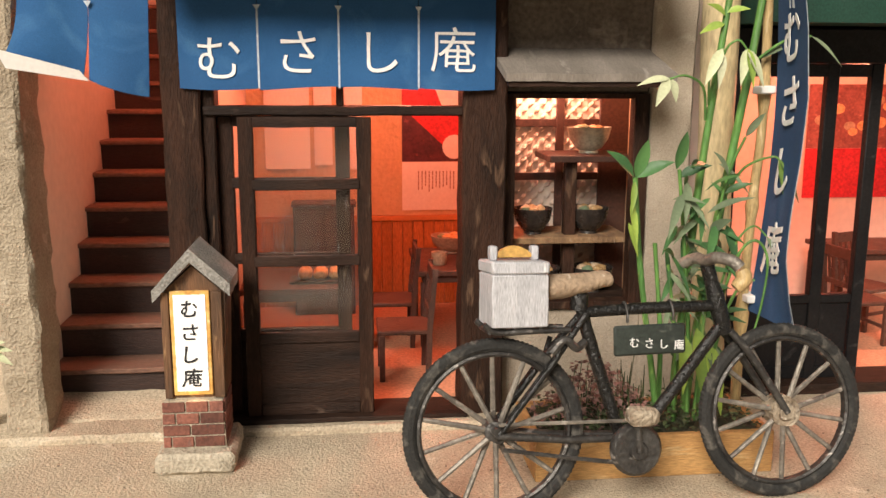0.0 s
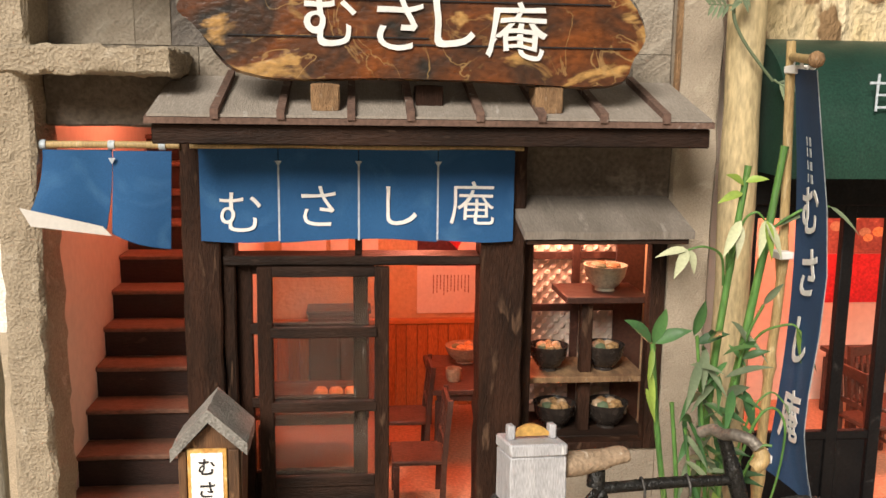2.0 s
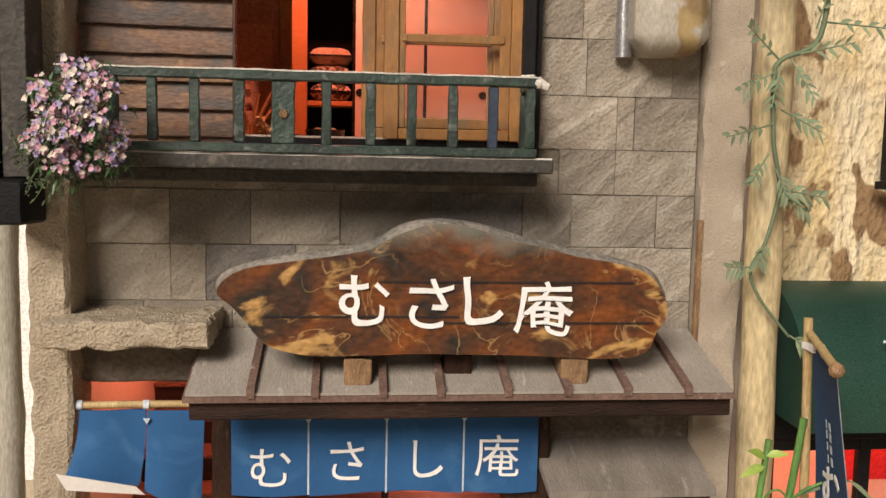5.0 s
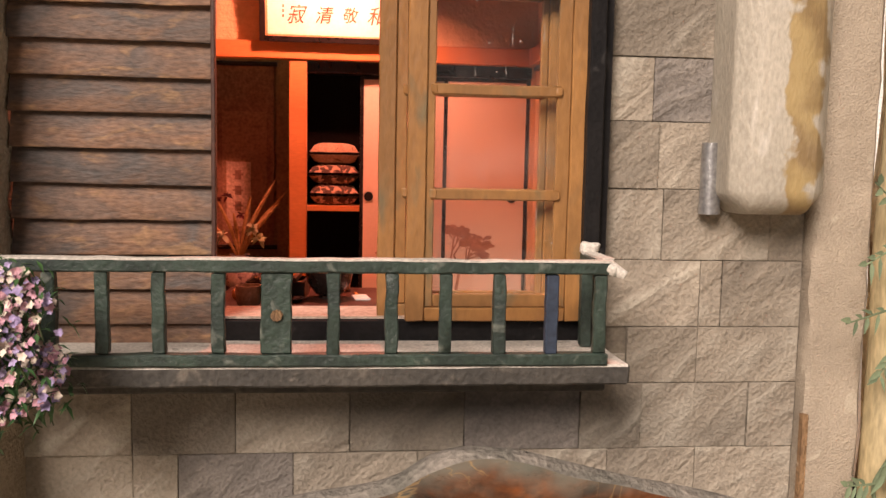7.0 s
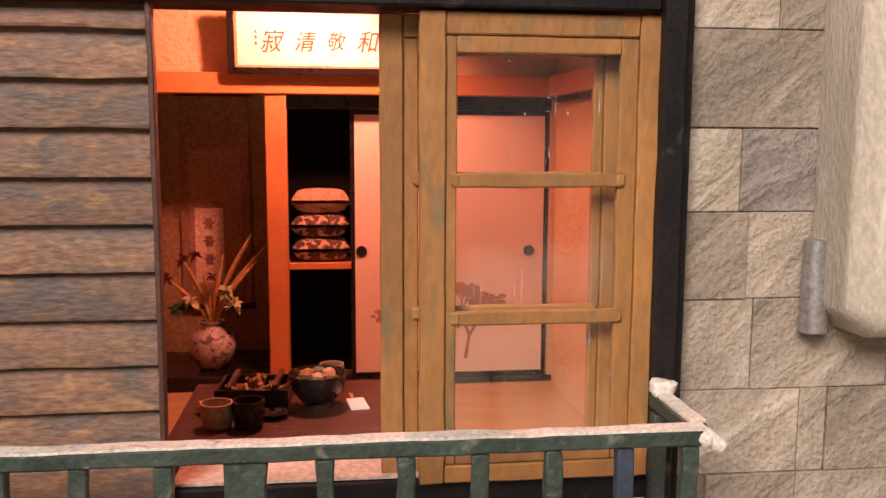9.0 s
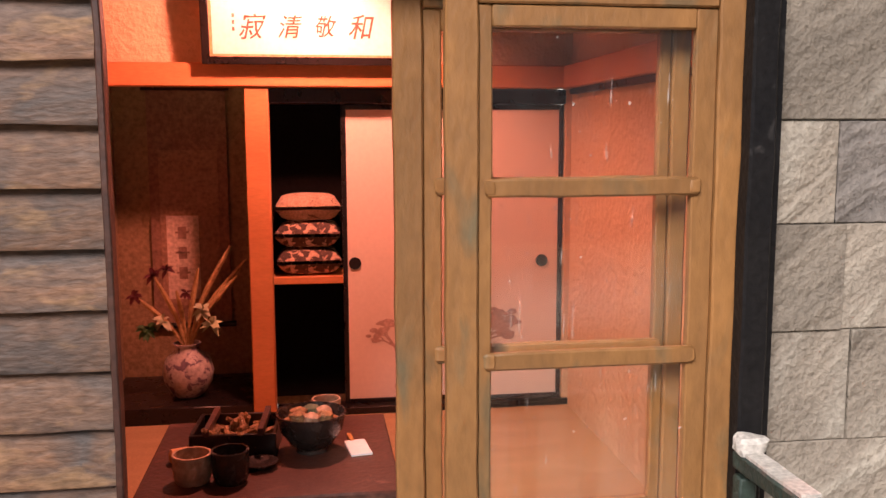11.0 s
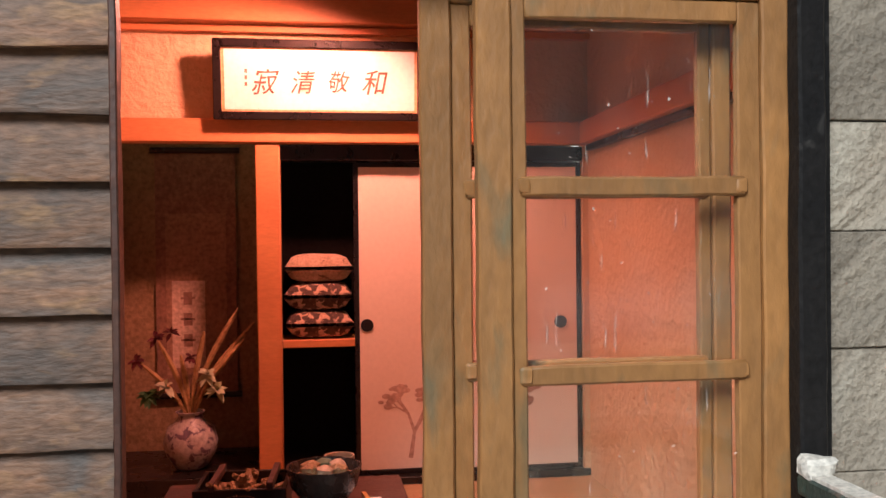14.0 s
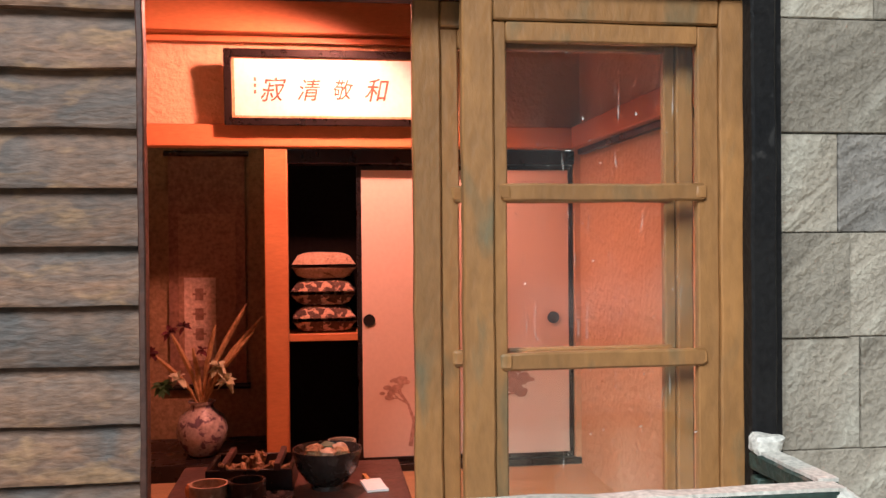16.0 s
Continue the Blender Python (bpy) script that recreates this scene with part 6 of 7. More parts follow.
top = part("top_rail", bm, GREENRAIL, rail)
bm = B(); slab(bm, -2.05, 0.90, 5.717, 5.783, 5.337, 5.347, 0.08, 0.0); rough_up(bm, 0.006, 7)
part("dust_layer", bm, DUST, top, "pale dust along the rail")
bm = B(); slab(bm, -2.05, 0.89, 5.715, 5.785, 4.838, 4.895, 0.13, 0.008); rough_up(bm, 0.007, 6)
part("bottom_rail", bm, GREENRAIL, rail)
for x, m in ((-1.72, GREENRAIL), (-1.487, GREENRAIL), (-1.235, GREENRAIL), (-0.965, GREENRAIL), (-0.436, GREENRAIL), (-0.164, GREENRAIL), (0.093, GREENRAIL), (0.353, GREENRAIL), (0.607, BLUEGREY), (0.845, GREENRAIL)):
    bm = B(); slab(bm, x - 0.03, x + 0.03, 5.725, 5.775, 4.897, 5.28, 0.06, 0.006); rough_up(bm, 0.009, 8)
    part("baluster", bm, m, rail, "blue-grey repainted baluster" if m is BLUEGREY else "")
bm = B(); slab(bm, -0.772, -0.628, 5.73, 5.77, 4.897, 5.28, 0.06, 0.006); rough_up(bm, 0.009, 8)
wide = part("wide_baluster", bm, GREENRAIL, rail)
bm = B(); tube(bm, [(-0.70, 5.717, 5.08), (-0.70, 5.735, 5.08)], [0.026, 0.03], 9); rough_up(bm, 0.006, 30)
part("bare_knot", bm, RAWWOOD, wide, "chipped bare wood spot")
bm = B(); slab(bm, 0.855, 0.925, 5.786, 6.195, 5.28, 5.34, 0.08, 0.008); rough_up(bm, 0.007, 6)
part("return_rail", bm, GREENRAIL, rail)
bm = B(); slab(bm, 0.86, 0.92, 5.79, 6.19, 5.341, 5.352, 0.08, 0.0); rough_up(bm, 0.005, 6)
part("dust_layer", bm, DUST, rail)
bm = B(); slab(bm, 0.86, 0.92, 6.14, 6.195, 4.84, 5.262, 0.1, 0.006); rough_up(bm, 0.006, 6)
part("end_post", bm, GREENRAIL, rail)
bm = B(); slab(bm, 0.85, 0.94, 6.12, 6.198, 5.335, 5.395, 0.03, 0.012); rough_up(bm, 0.016, 14)
part("post_cap", bm, DUST, rail, "dust-covered post cap")
bm = B(); tube(bm, [(0.86, 5.76, 5.315), (0.90, 5.73, 5.31), (0.95, 5.70, 5.285)], [0.036, 0.034, 0.022], 9); rough_up(bm, 0.012, 16)
part("rail_end", bm, DUST, rail)

# hanging flowers
fb = thing("flower_bracket", 0, 0, 0, label="black box bracket with a grey upright at the pier", category="bracket")
bm = B(); slab(bm, -2.44, -2.2, 5.6, 6.0, 4.38, 4.66, 0.1, 0.02); rough_up(bm, 0.015, 7)
part("box", bm, CHARRED, fb)
bm = B(); box(bm, -2.36, -2.2, 5.72, 5.998, 4.66, 8.4, 0.01)
part("upright", bm, DARKSLAB, fb)
bm = B(); box(bm, -2.41, -2.37, 5.7, 5.9, 4.66, 8.4, 0.006)
part("strip", bm, CHARRED, fb)
fl = thing("hanging_flowers", 0, 0, 0, label="hanging mass of pink, mauve and cream artificial flowers", category="flowers")
random.seed(41)
heads = []
for i in range(1500):
    while True:
        p = Vector((random.uniform(-1, 1), random.uniform(-1, 1), random.uniform(-1, 1)))
        if p.length < 1:
            break
    c = Vector((-1.83 + 0.31 * p.x, 5.40 + 0.20 * p.y, 5.02 + 0.34 * p.z - 0.06 * p.x * p.x))
    if noise.noise(c * 6) > -0.12:
        heads.append(c)
for m, name, lo in ((PETAL_PINK, "pink_blossom", 0), (PETAL_WHITE, "cream_blossom", 1), (PETAL_MAUVE, "mauve_blossom", 2)):
    bm = B()
    for c in heads[lo::3]:
        face = Vector((random.uniform(-0.7, 0.7), -1, random.uniform(-0.3, 0.8))).normalized()
        s = face.orthogonal().normalized()
        r = random.uniform(0.011, 0.028)
        for k in range(random.choice((4, 5, 5))):
            d = (Matrix.Rotation(k * math.pi * 0.4 + random.uniform(-0.3, 0.3), 3, face) @ s + face * 0.45)
            leaf(bm, c, d, face, r * random.uniform(0.8, 1.3), r * 0.95, 0.1, 3)
    part(name, bm, m, fl)
bm = B()
for i in range(900):
    c = random.choice(heads) + Vector((random.uniform(-0.07, 0.07), random.uniform(0, 0.09), random.uniform(-0.1, 0.06)))
    leaf(bm, c, (random.uniform(-1, 1), random.uniform(-1, 0.4), random.uniform(-1, 0.6)), (0, 0, 1), random.uniform(0.04, 0.09), 0.022, 0.3, 2)
part("foliage", bm, LEAF, fl)
bm = B()
for i in range(46):
    c = Vector((random.uniform(-2.26, -1.85), random.uniform(5.38, 5.58), random.uniform(4.62, 5.0)))
    e = c + Vector((random.uniform(-0.12, 0.05), random.uniform(-0.05, 0.05), random.uniform(-0.16, 0.02)))
    tube(bm, [Vector((-1.9, 5.46, 4.95)).lerp(c, 0.6), c, e], [0.004, 0.004, 0.002], 4)
    for k in range(5):
        leaf(bm, c.lerp(e, k / 4), (random.uniform(-1, 1), random.uniform(-1, 0.3), random.uniform(-1, 0.6)), (0, -1, 0.3), random.uniform(0.018, 0.04), 0.014, 0.3, 2)
part("trailing_foliage", bm, MOSS, fl, "dark trailing foliage")
bm = B()
for i in range(60):
    c = random.choice(heads)
    tube(bm, [c, c + Vector((random.uniform(-0.1, 0.1), random.uniform(0, 0.15), random.uniform(-0.22, -0.02)))], [0.006, 0.003], 4)
tube(bm, spline([(-1.83, 5.4, 5.1), (-1.95, 5.55, 5.2), (-2.22, 5.74, 5.25)]), 0.014, 6)
part("stems", bm, MOSS, fl)

# duct on the wall
duct = thing("wall_duct", 0, 0, 0, label="wide grey duct curling in at its foot, streaked with yellow rust", category="duct")


def duct_ring(bm, x, d):
    """The duct's section at x, drawn in by d."""
    foot = [(6.14 - (0.16 - d) * math.cos(a), 5.70 - (0.14 - d) * math.sin(a)) for a in [math.pi / 2 * k / 8 for k in range(9)]]
    return [bm.verts.new((x, y, z)) for y, z in [(6.365, 8.4), (5.98 + d, 8.4)] + foot + [(6.365, 5.56 + d)]]


bm = B()
ends = [(0.0, 0.115), (0.01, 0.095), (0.10, 0.006), (0.112, 0.0)]
rings = [duct_ring(bm, 1.615 + a, d) for a, d in ends] + [duct_ring(bm, 2.14 - a, d) for a, d in ends[::-1]]
for p, q in zip(rings, rings[1:]):
    for k in range(len(p)):
        bm.faces.new((p[k], q[k], q[(k + 1) % len(p)], p[(k + 1) % len(p)]))
bm.faces.new(rings[0])
bm.faces.new(rings[-1][::-1])
part("casing", bm, DUCT, duct, smooth=50)
bm = B(); tube(bm, [(1.605, 6.30, 5.55), (1.602, 6.30, 5.7), (1.60, 6.30, 5.94)], [0.06, 0.055, 0.05], 14)
part("tin_collar", bm, TIN, duct, "shiny tin collar")

# grit on the street
grit = thing("street_grit", 0, 0, 0, label="loose grit and crumbs on the street", category="grit", kind="stuff")
random.seed(91)
bm = B()
for i in range(260):
    x, y, r = random.uniform(-2.6, 3.6), random.uniform(4.4, 5.92), random.uniform(0.002, 0.006)
    box(bm, x - r, x + r, y - r, y + r * random.uniform(0.6, 1.6), 0.1195, 0.12 + r * random.uniform(0.5, 1.2))
rough_up(bm, 0.002, 40)
part("crumbs", bm, CRUMB, grit)

# ==== upper room ====
# framed calligraphy over the rail
pq = thing("framed_calligraphy", label="black framed white paper with four brushed characters", category="picture")
pq.matrix_basis = spot(-0.49, 9.35, 6.795, rx=6) @ Matrix.Scale(S, 4)
for x0, x1, z0, z1 in ((-0.652, -0.602, 0, 0.49), (0.602, 0.652, 0, 0.49), (-0.602, 0.602, 0, 0.05), (-0.602, 0.602, 0.44, 0.49)):
    bm = B(); box(bm, x0, x1, -0.03, 0.02, z0, z1, 0.005)
    part("frame", bm, LACQUER, pq)
bm = B(); box(bm, -0.603, 0.603, -0.004, 0.01, 0.049, 0.441)
part("mount", bm, BREAD, pq, "pale gold mount")
bm = B(); box(bm, -0.585, 0.585, -0.008, -0.005, 0.063, 0.428)
part("paper", bm, PAPER, pq)
for ch, x, size, bold in (("寂", -0.335, 0.165, 0.001), ("清", -0.104, 0.155, 0.0005), ("敬", 0.112, 0.14, 0.0005), ("和", 0.335, 0.165, 0.001)):
    part("lettering", letters(ch, size, (x, -0.012, 0.235), 0.92, bold, 0.25, 0.002, wobble=0.06), BRUSHINK, pq, "brown brushed character")
for z in (0.285, 0.245, 0.205):
    bm = B(); box(bm, -0.462, -0.447, -0.011, -0.009, z, z + 0.024)
    part("mark", bm, BRANCH, pq)

# hanging scroll
sc = thing("hanging_scroll", -1.38, 10.29, 4.95, label="brown hanging scroll with a pale paper strip in the alcove", category="scroll")
bm = B(); box(bm, -0.28, 0.28, -0.018, -0.006, 0, 1.75)
part("mount", bm, SCROLL, sc)
bm = B(); box(bm, -0.21, 0.21, -0.022, -0.0185, 0.15, 1.3)
part("field", bm, mat("scroll_silk", (0.34, 0.2, 0.13), (0.28, 0.16, 0.1), rough=0.9), sc)
bm = B(); box(bm, -0.17, 0.06, -0.025, -0.0225, 0.2, 0.82)
part("paper", bm, mat("aged_paper", (0.62, 0.48, 0.36), (0.52, 0.38, 0.28), rough=0.9), sc, "pale paper strip")
for z in (0.65, 0.5, 0.35):
    bm = B(); box(bm, -0.09, -0.03, -0.028, -0.0255, z, z + 0.09); box(bm, -0.11, -0.01, -0.028, -0.0255, z + 0.04, z + 0.055)
    part("mark", bm, BRANCH, sc)
for z in (0, 1.75):
    bm = B(); tube(bm, [(-0.31, -0.02, z), (0.31, -0.02, z)], 0.022, 10)
    part("rod", bm, LACQUER, sc)

# vase with dried flowers
va = thing("flower_vase", -1.36, 9.75, 4.56, label="round painted vase with dried grasses and dark red flowers", category="vase")
bm = B(); lathe(bm, [(0.08, 0), (0.1, 0.01), (0.16, 0.1), (0.175, 0.18), (0.15, 0.27), (0.085, 0.32), (0.075, 0.35), (0.095, 0.375), (0.08, 0.375), (0.06, 0.34)], 24)
part("body", bm, VASE, va)
random.seed(51)
for tip in ((0.32, -0.05, 1.05), (0.42, 0.0, 0.95), (0.36, -0.1, 0.85), (-0.05, -0.05, 0.75), (0.1, -0.05, 0.9), (-0.18, -0.1, 0.85), (-0.3, -0.05, 0.7)):
    bm = B(); tube(bm, spline([(0, 0, 0.3), (tip[0] * 0.35, tip[1] * 0.4, 0.3 + (tip[2] - 0.3) * 0.5), tip], 4), [0.012, 0.012, 0.013, 0.014, 0.018, 0.02, 0.018, 0.014, 0.008], 6)
    part("stem", bm, STRAW, va)
for c, m, r in (((-0.2, -0.05, 0.86), WINE, 0.07), ((-0.33, -0.05, 0.72), WINE, 0.06), ((-0.1, -0.1, 0.9), WINE, 0.06), ((0.12, -0.08, 0.62), LEAF_PALE, 0.08), ((0.18, -0.1, 0.52), LEAF_PALE, 0.08), ((-0.14, -0.08, 0.55), LEAF_PALE, 0.08), ((-0.25, -0.08, 0.5), LEAF, 0.08), ((0.02, -0.1, 0.74), WINE, 0.05)):
    bm = B()
    for k in range(12):
        leaf(bm, c, (random.uniform(-1, 1), random.uniform(-1, 0.3), random.uniform(-1, 1)), (0, -0.5, 1), r, r * 0.55, 0.2, 3)
    part("blossom" if m is WINE else "leaf", bm, m, va)

# cushions on the closet shelf
def cushion(bm, w, d, h, n=12):
    rows = []
    for i in range(n + 1):
        row = []
        for j in range(n + 1):
            u, v = 2 * i / n - 1, 2 * j / n - 1
            k = (1 - abs(u) ** 4) * (1 - abs(v) ** 4)
            row.append((u * w / 2, v * d / 2, h * 0.5 * max(0.12, k ** 0.45)))
        rows.append(row)
    for s in (1, -1):
        vs = [[bm.verts.new((x, y, s * z + h / 2 + 0.006 * noise.noise(Vector((x * 9, y * 9, s))))) for x, y, z in row] for row in rows]
        for i in range(n):
            for j in range(n):
                bm.faces.new((vs[i][j], vs[i + 1][j], vs[i + 1][j + 1], vs[i][j + 1]))
    bmesh.ops.remove_doubles(bm, verts=bm.verts[:], dist=0.004)
    return bm


for k, (m, lab) in enumerate(((CUSHION, "dark figured floor cushion in a stack"), (CUSHION, "dark figured floor cushion in a stack"), (CUSHION_PALE, "pale figured floor cushion on top of the stack"))):
    t = thing("floor_cushion", -0.515, 9.80, 5.396 + 0.186 * k, rz=(2, -3, 1)[k], label=lab, category="cushion", group="cushions on the closet shelf")
    bm = B(); cushion(bm, 0.44, 0.34, 0.19)
    part("cover", bm, m, t, smooth=60)
t = thing("floor_cushion", 0.42, 7.35, 4.451, rz=8, label="dark patterned floor cushion on the tatami", category="cushion")
bm = B(); cushion(bm, 0.55, 0.55, 0.12)
part("cover", bm, CUSHION, t, smooth=60)

# sliding closet doors
def fusuma(x0, x1, y, knob_x, label, trees):
    t = thing("closet_door", x0, y, 4.5, label=label, category="sliding door", group="closet doors")
    w, h = x1 - x0, 2.055
    bm = B(); box(bm, 0.03, w - 0.03, 0.006, 0.03, 0.03, h - 0.03)
    part("panel", bm, FUSUMA, t)
    for a, b, c, d in ((0, 0.032, 0, h), (w - 0.032, w, 0, h), (0.032, w - 0.032, 0, 0.032), (0.032, w - 0.032, h - 0.032, h)):
        bm = B(); box(bm, a, b, 0, 0.036, c, d, 0.003)
        part("frame", bm, LACQUER, t)
    bm = B(); tube(bm, [(knob_x, -0.004, 0.985), (knob_x, 0.01, 0.985)], [0.042, 0.042], 18)
    part("pull", bm, LACQUER, t, "round black pull")
    for bx, bz, sc_, seed, ink in trees:
        random.seed(seed)
        bm = B()
        count = [0]

        def stroke(pts):
            count[0] += 1
            bm.faces.new([bm.verts.new((px, 0.003 - 0.000012 * count[0], pz)) for px, pz in pts])

        def grow(p, d, ln, depth):
            q = p + d * ln
            if not 0.06 < q.x < w - 0.06:
                return
            s_ = Vector((d.z, 0, -d.x)) * 0.0035 * sc_ * depth
            stroke([(p.x - s_.x, p.z - s_.z), (p.x + s_.x, p.z + s_.z), (q.x + s_.x * 0.7, q.z + s_.z * 0.7), (q.x - s_.x * 0.7, q.z - s_.z * 0.7)])
            if depth > 1:
                for k in range(3):
                    grow(q, Matrix.Rotation(random.uniform(-0.9, 0.9), 3, "Y") @ d, ln * random.uniform(0.6, 0.85), depth - 1)
            else:
                for k in range(3):
                    cx, cz, r = q.x + random.uniform(-0.04, 0.04), q.z + random.uniform(-0.02, 0.03), random.uniform(0.014, 0.032) * (1.5 if ink is PINEINK else 1.0)
                    stroke([(cx + r * math.cos(a), cz + 0.6 * r * math.sin(a)) for a in [math.pi * 2 * i / 7 for i in range(7)]])
        grow(Vector((bx, 0, bz)), Vector((0.15, 0, 1)).normalized(), 0.16 * sc_, 4)
        part("painted_tree", bm, ink, t, "brown painted tree")
    return t


fusuma(-0.285, 0.50, 9.585, 0.08, "pale paper closet door in a black frame with a painted tree", ((0.36, 0.1, 1.1, 3, FAINT),))
fusuma(0.46, 1.235, 9.535, 0.63, "pale paper closet door in a black frame with a painted pine", ((0.14, 0.14, 1.15, 8, PINEINK), (0.08, 0.38, 0.8, 12, PINEINK)))

# low table and meal
tb = thing("low_table", -0.70, 7.72, 4.45, label="low dark red-brown lacquered table", category="table")
bm = B(); slab(bm, -0.55, 0.58, -0.53, 0.53, 0.345, 0.40, 0.3, 0.008)
part("tabletop", bm, REDWOOD, tb)
bm = B(); box(bm, -0.5, 0.53, -0.48, 0.48, 0.27, 0.344)
part("apron", bm, REDWOOD, tb)
for x in (-0.48, 0.51):
    for y in (-0.46, 0.46):
        bm = B(); box(bm, x - 0.04, x + 0.04, y - 0.04, y + 0.04, 0.001, 0.27, 0.006)
        part("leg", bm, REDWOOD, tb)
TT = 4.851
bx = thing("bento_box", -0.86, 7.83, TT, rz=-3, label="black lacquered open food box with red-brown dividers", category="food box")
for x0, x1, y0, y1, z0, z1 in ((-0.2, 0.2, -0.17, -0.15, 0, 0.12), (-0.2, 0.2, 0.15, 0.17, 0, 0.12), (-0.2, -0.18, -0.15, 0.15, 0, 0.12), (0.18, 0.2, -0.15, 0.15, 0, 0.12), (-0.18, 0.18, -0.15, 0.15, 0, 0.015)):
    bm = B(); box(bm, x0, x1, y0, y1, z0, z1, 0.003)
    part("side", bm, LACQUER, bx)
for x in (-0.12, 0.13):
    bm = B(); box(bm, x - 0.014, x + 0.014, -0.178, 0.178, 0.115, 0.15, 0.003)
    part("handle_bar", bm, REDWOOD, bx)
bm = B()
random.seed(61)
for i in range(70):
    c = Vector((random.uniform(-0.15, 0.15), random.uniform(-0.13, 0.13), random.uniform(0.05, 0.11)))
    tube(bm, [c, c + Vector((random.uniform(-0.07, 0.07), random.uniform(-0.07, 0.07), random.uniform(-0.02, 0.05)))], [0.016, 0.011], 6)
part("food", bm, FOOD, bx, "brown fried food")


def bowl(name, x, y, z, r, h, m, label, food=True, group="", foodmat=FOOD):
    t = thing(name, x, y, z, label=label, category="bowl", group=group)
    bm = B(); lathe(bm, [(r * 0.45, 0), (r * 0.42, h * 0.1), (r * 0.6, h * 0.2), (r * 0.88, h * 0.55), (r, h), (r * 0.94, h), (r * 0.8, h * 0.55), (r * 0.4, h * 0.25)], 24)
    part("body", bm, m, t)
    if food:
        bm = B(); lathe(bm, [(r * 0.8, h * 0.72), (r * 0.84, h * 0.76), (r * 0.6, h * 0.84), (r * 0.2, h * 0.9)], 16)
        fd = part("food", bm, foodmat, t, "noodle soup with toppings")
        for k in range(6):
            a = k * 1.05 + x
            bm = B(); lathe(bm, [(r * 0.05, h * 0.8), (r * 0.26, h * 0.86), (r * 0.24, h * 1.0), (r * 0.08, h * 1.08)], 8, (r * 0.42 * math.cos(a), r * 0.42 * math.sin(a), 0))
            rough_up(bm, r * 0.06, 20)
            part("topping", bm, (foodmat, CLAY, LEAF_DUSTY, foodmat)[k % 4], fd)
    return t


bowl("noodle_bowl", -0.505, 7.74, TT, 0.168, 0.19, DARKBOWL, "black glazed noodle bowl with toppings on the low table")


def cup(name, x, y, z, r, h, m, label):
    t = thing(name, x, y, z, label=label, category="cup")
    bm = B(); lathe(bm, [(r * 0.8, 0), (r * 0.92, h * 0.12), (r, h * 0.5), (r, h), (r * 0.88, h), (r * 0.86, h * 0.3), (r * 0.2, h * 0.28)], 20)
    part("body", bm, m, t)
    return t


cup("tea_cup", -1.02, 7.42, TT, 0.085, 0.13, CLAY, "tan clay tea cup")
cup("tea_cup", -0.855, 7.40, TT, 0.082, 0.145, DARKBOWL, "dark glazed tea cup with a pale rim")
cup("tea_cup", -0.43, 8.08, TT, 0.075, 0.15, CLAY, "pale clay tea cup behind the bowl")
t = thing("small_dish", -0.74, 7.55, TT, label="small dark sauce dish", category="dish")
bm = B(); lathe(bm, [(0.04, 0), (0.075, 0.02), (0.085, 0.03), (0.07, 0.028), (0.03, 0.012)], 16)
part("body", bm, DARKBOWL, t)
t = thing("folded_towel", -1.06, 7.68, TT, rz=20, label="rolled pale hand towel", category="towel")
bm = B(); tube(bm, [(-0.1, 0, 0.035), (-0.09, 0, 0.035), (0.09, 0, 0.035), (0.1, 0, 0.035)], [0.02, 0.035, 0.035, 0.02], 10)
part("roll", bm, BREAD, t)
t = thing("chopstick_wrapper", -0.285, 7.72, TT, rz=8, label="white folded paper chopstick wrapper", category="paper")
bm = B(); slab(bm, -0.05, 0.05, -0.1, 0.1, 0.001, 0.012, 0.05, 0); rough_up(bm, 0.003, 20)
part("paper", bm, PAPER, t)
bm = B(); box(bm, -0.02, 0.0, 0.09, 0.2, 0.004, 0.014)
part("chopsticks", bm, YELLOWWOOD, t)

# ==== shop room ====
ps = thing("shop_poster", 0.61, 9.396, 1.2, label="poster with a red food photograph over a text panel", category="poster")
bm = B(); box(bm, 0, 0.68, -0.012, -0.004, 0, 0.52)
part("text_panel", bm, PAPER, ps, "white panel with columns of small writing")
bm = B(); box(bm, 0, 0.68, -0.012, -0.004, 0.523, 1.42)
part("photo", bm, PRINT_DARK, ps, "dark red food photograph")
bm = B(); prism(bm, [(0.0, 1.4), (0.0, 1.1), (0.62, 0.53), (0.68, 0.53), (0.68, 0.9), (0.25, 1.42)], -0.0145, -0.013)
part("red_tray", bm, RED, ps)
bm = B(); prism(bm, [(0.56 + 0.13 * math.cos(a), 0.68 + 0.13 * math.sin(a)) for a in [math.pi * 2 * k / 16 for k in range(16)] if math.cos(a) < 0.9], -0.0165, -0.0148)
part("printed_bowl", bm, PAPER, ps)
bm = B(); prism(bm, [(0.3, 1.42), (0.42, 1.12), (0.68, 1.05), (0.68, 1.42)], -0.0165, -0.0148)
part("printed_rice", bm, PAPER, ps)
random.seed(71)
for k in range(11):
    z1 = 0.42
    for j in range(7):
        ln = random.uniform(0.02, 0.045)
        if z1 - ln < 0.2 + 0.02 * (k % 3):
            break
        bm = B(); box(bm, 0.17 + 0.038 * k, 0.182 + 0.038 * k, -0.0142, -0.0125, z1 - ln, z1)
        part("mark", bm, BRANCH, ps)
        z1 -= ln + 0.008


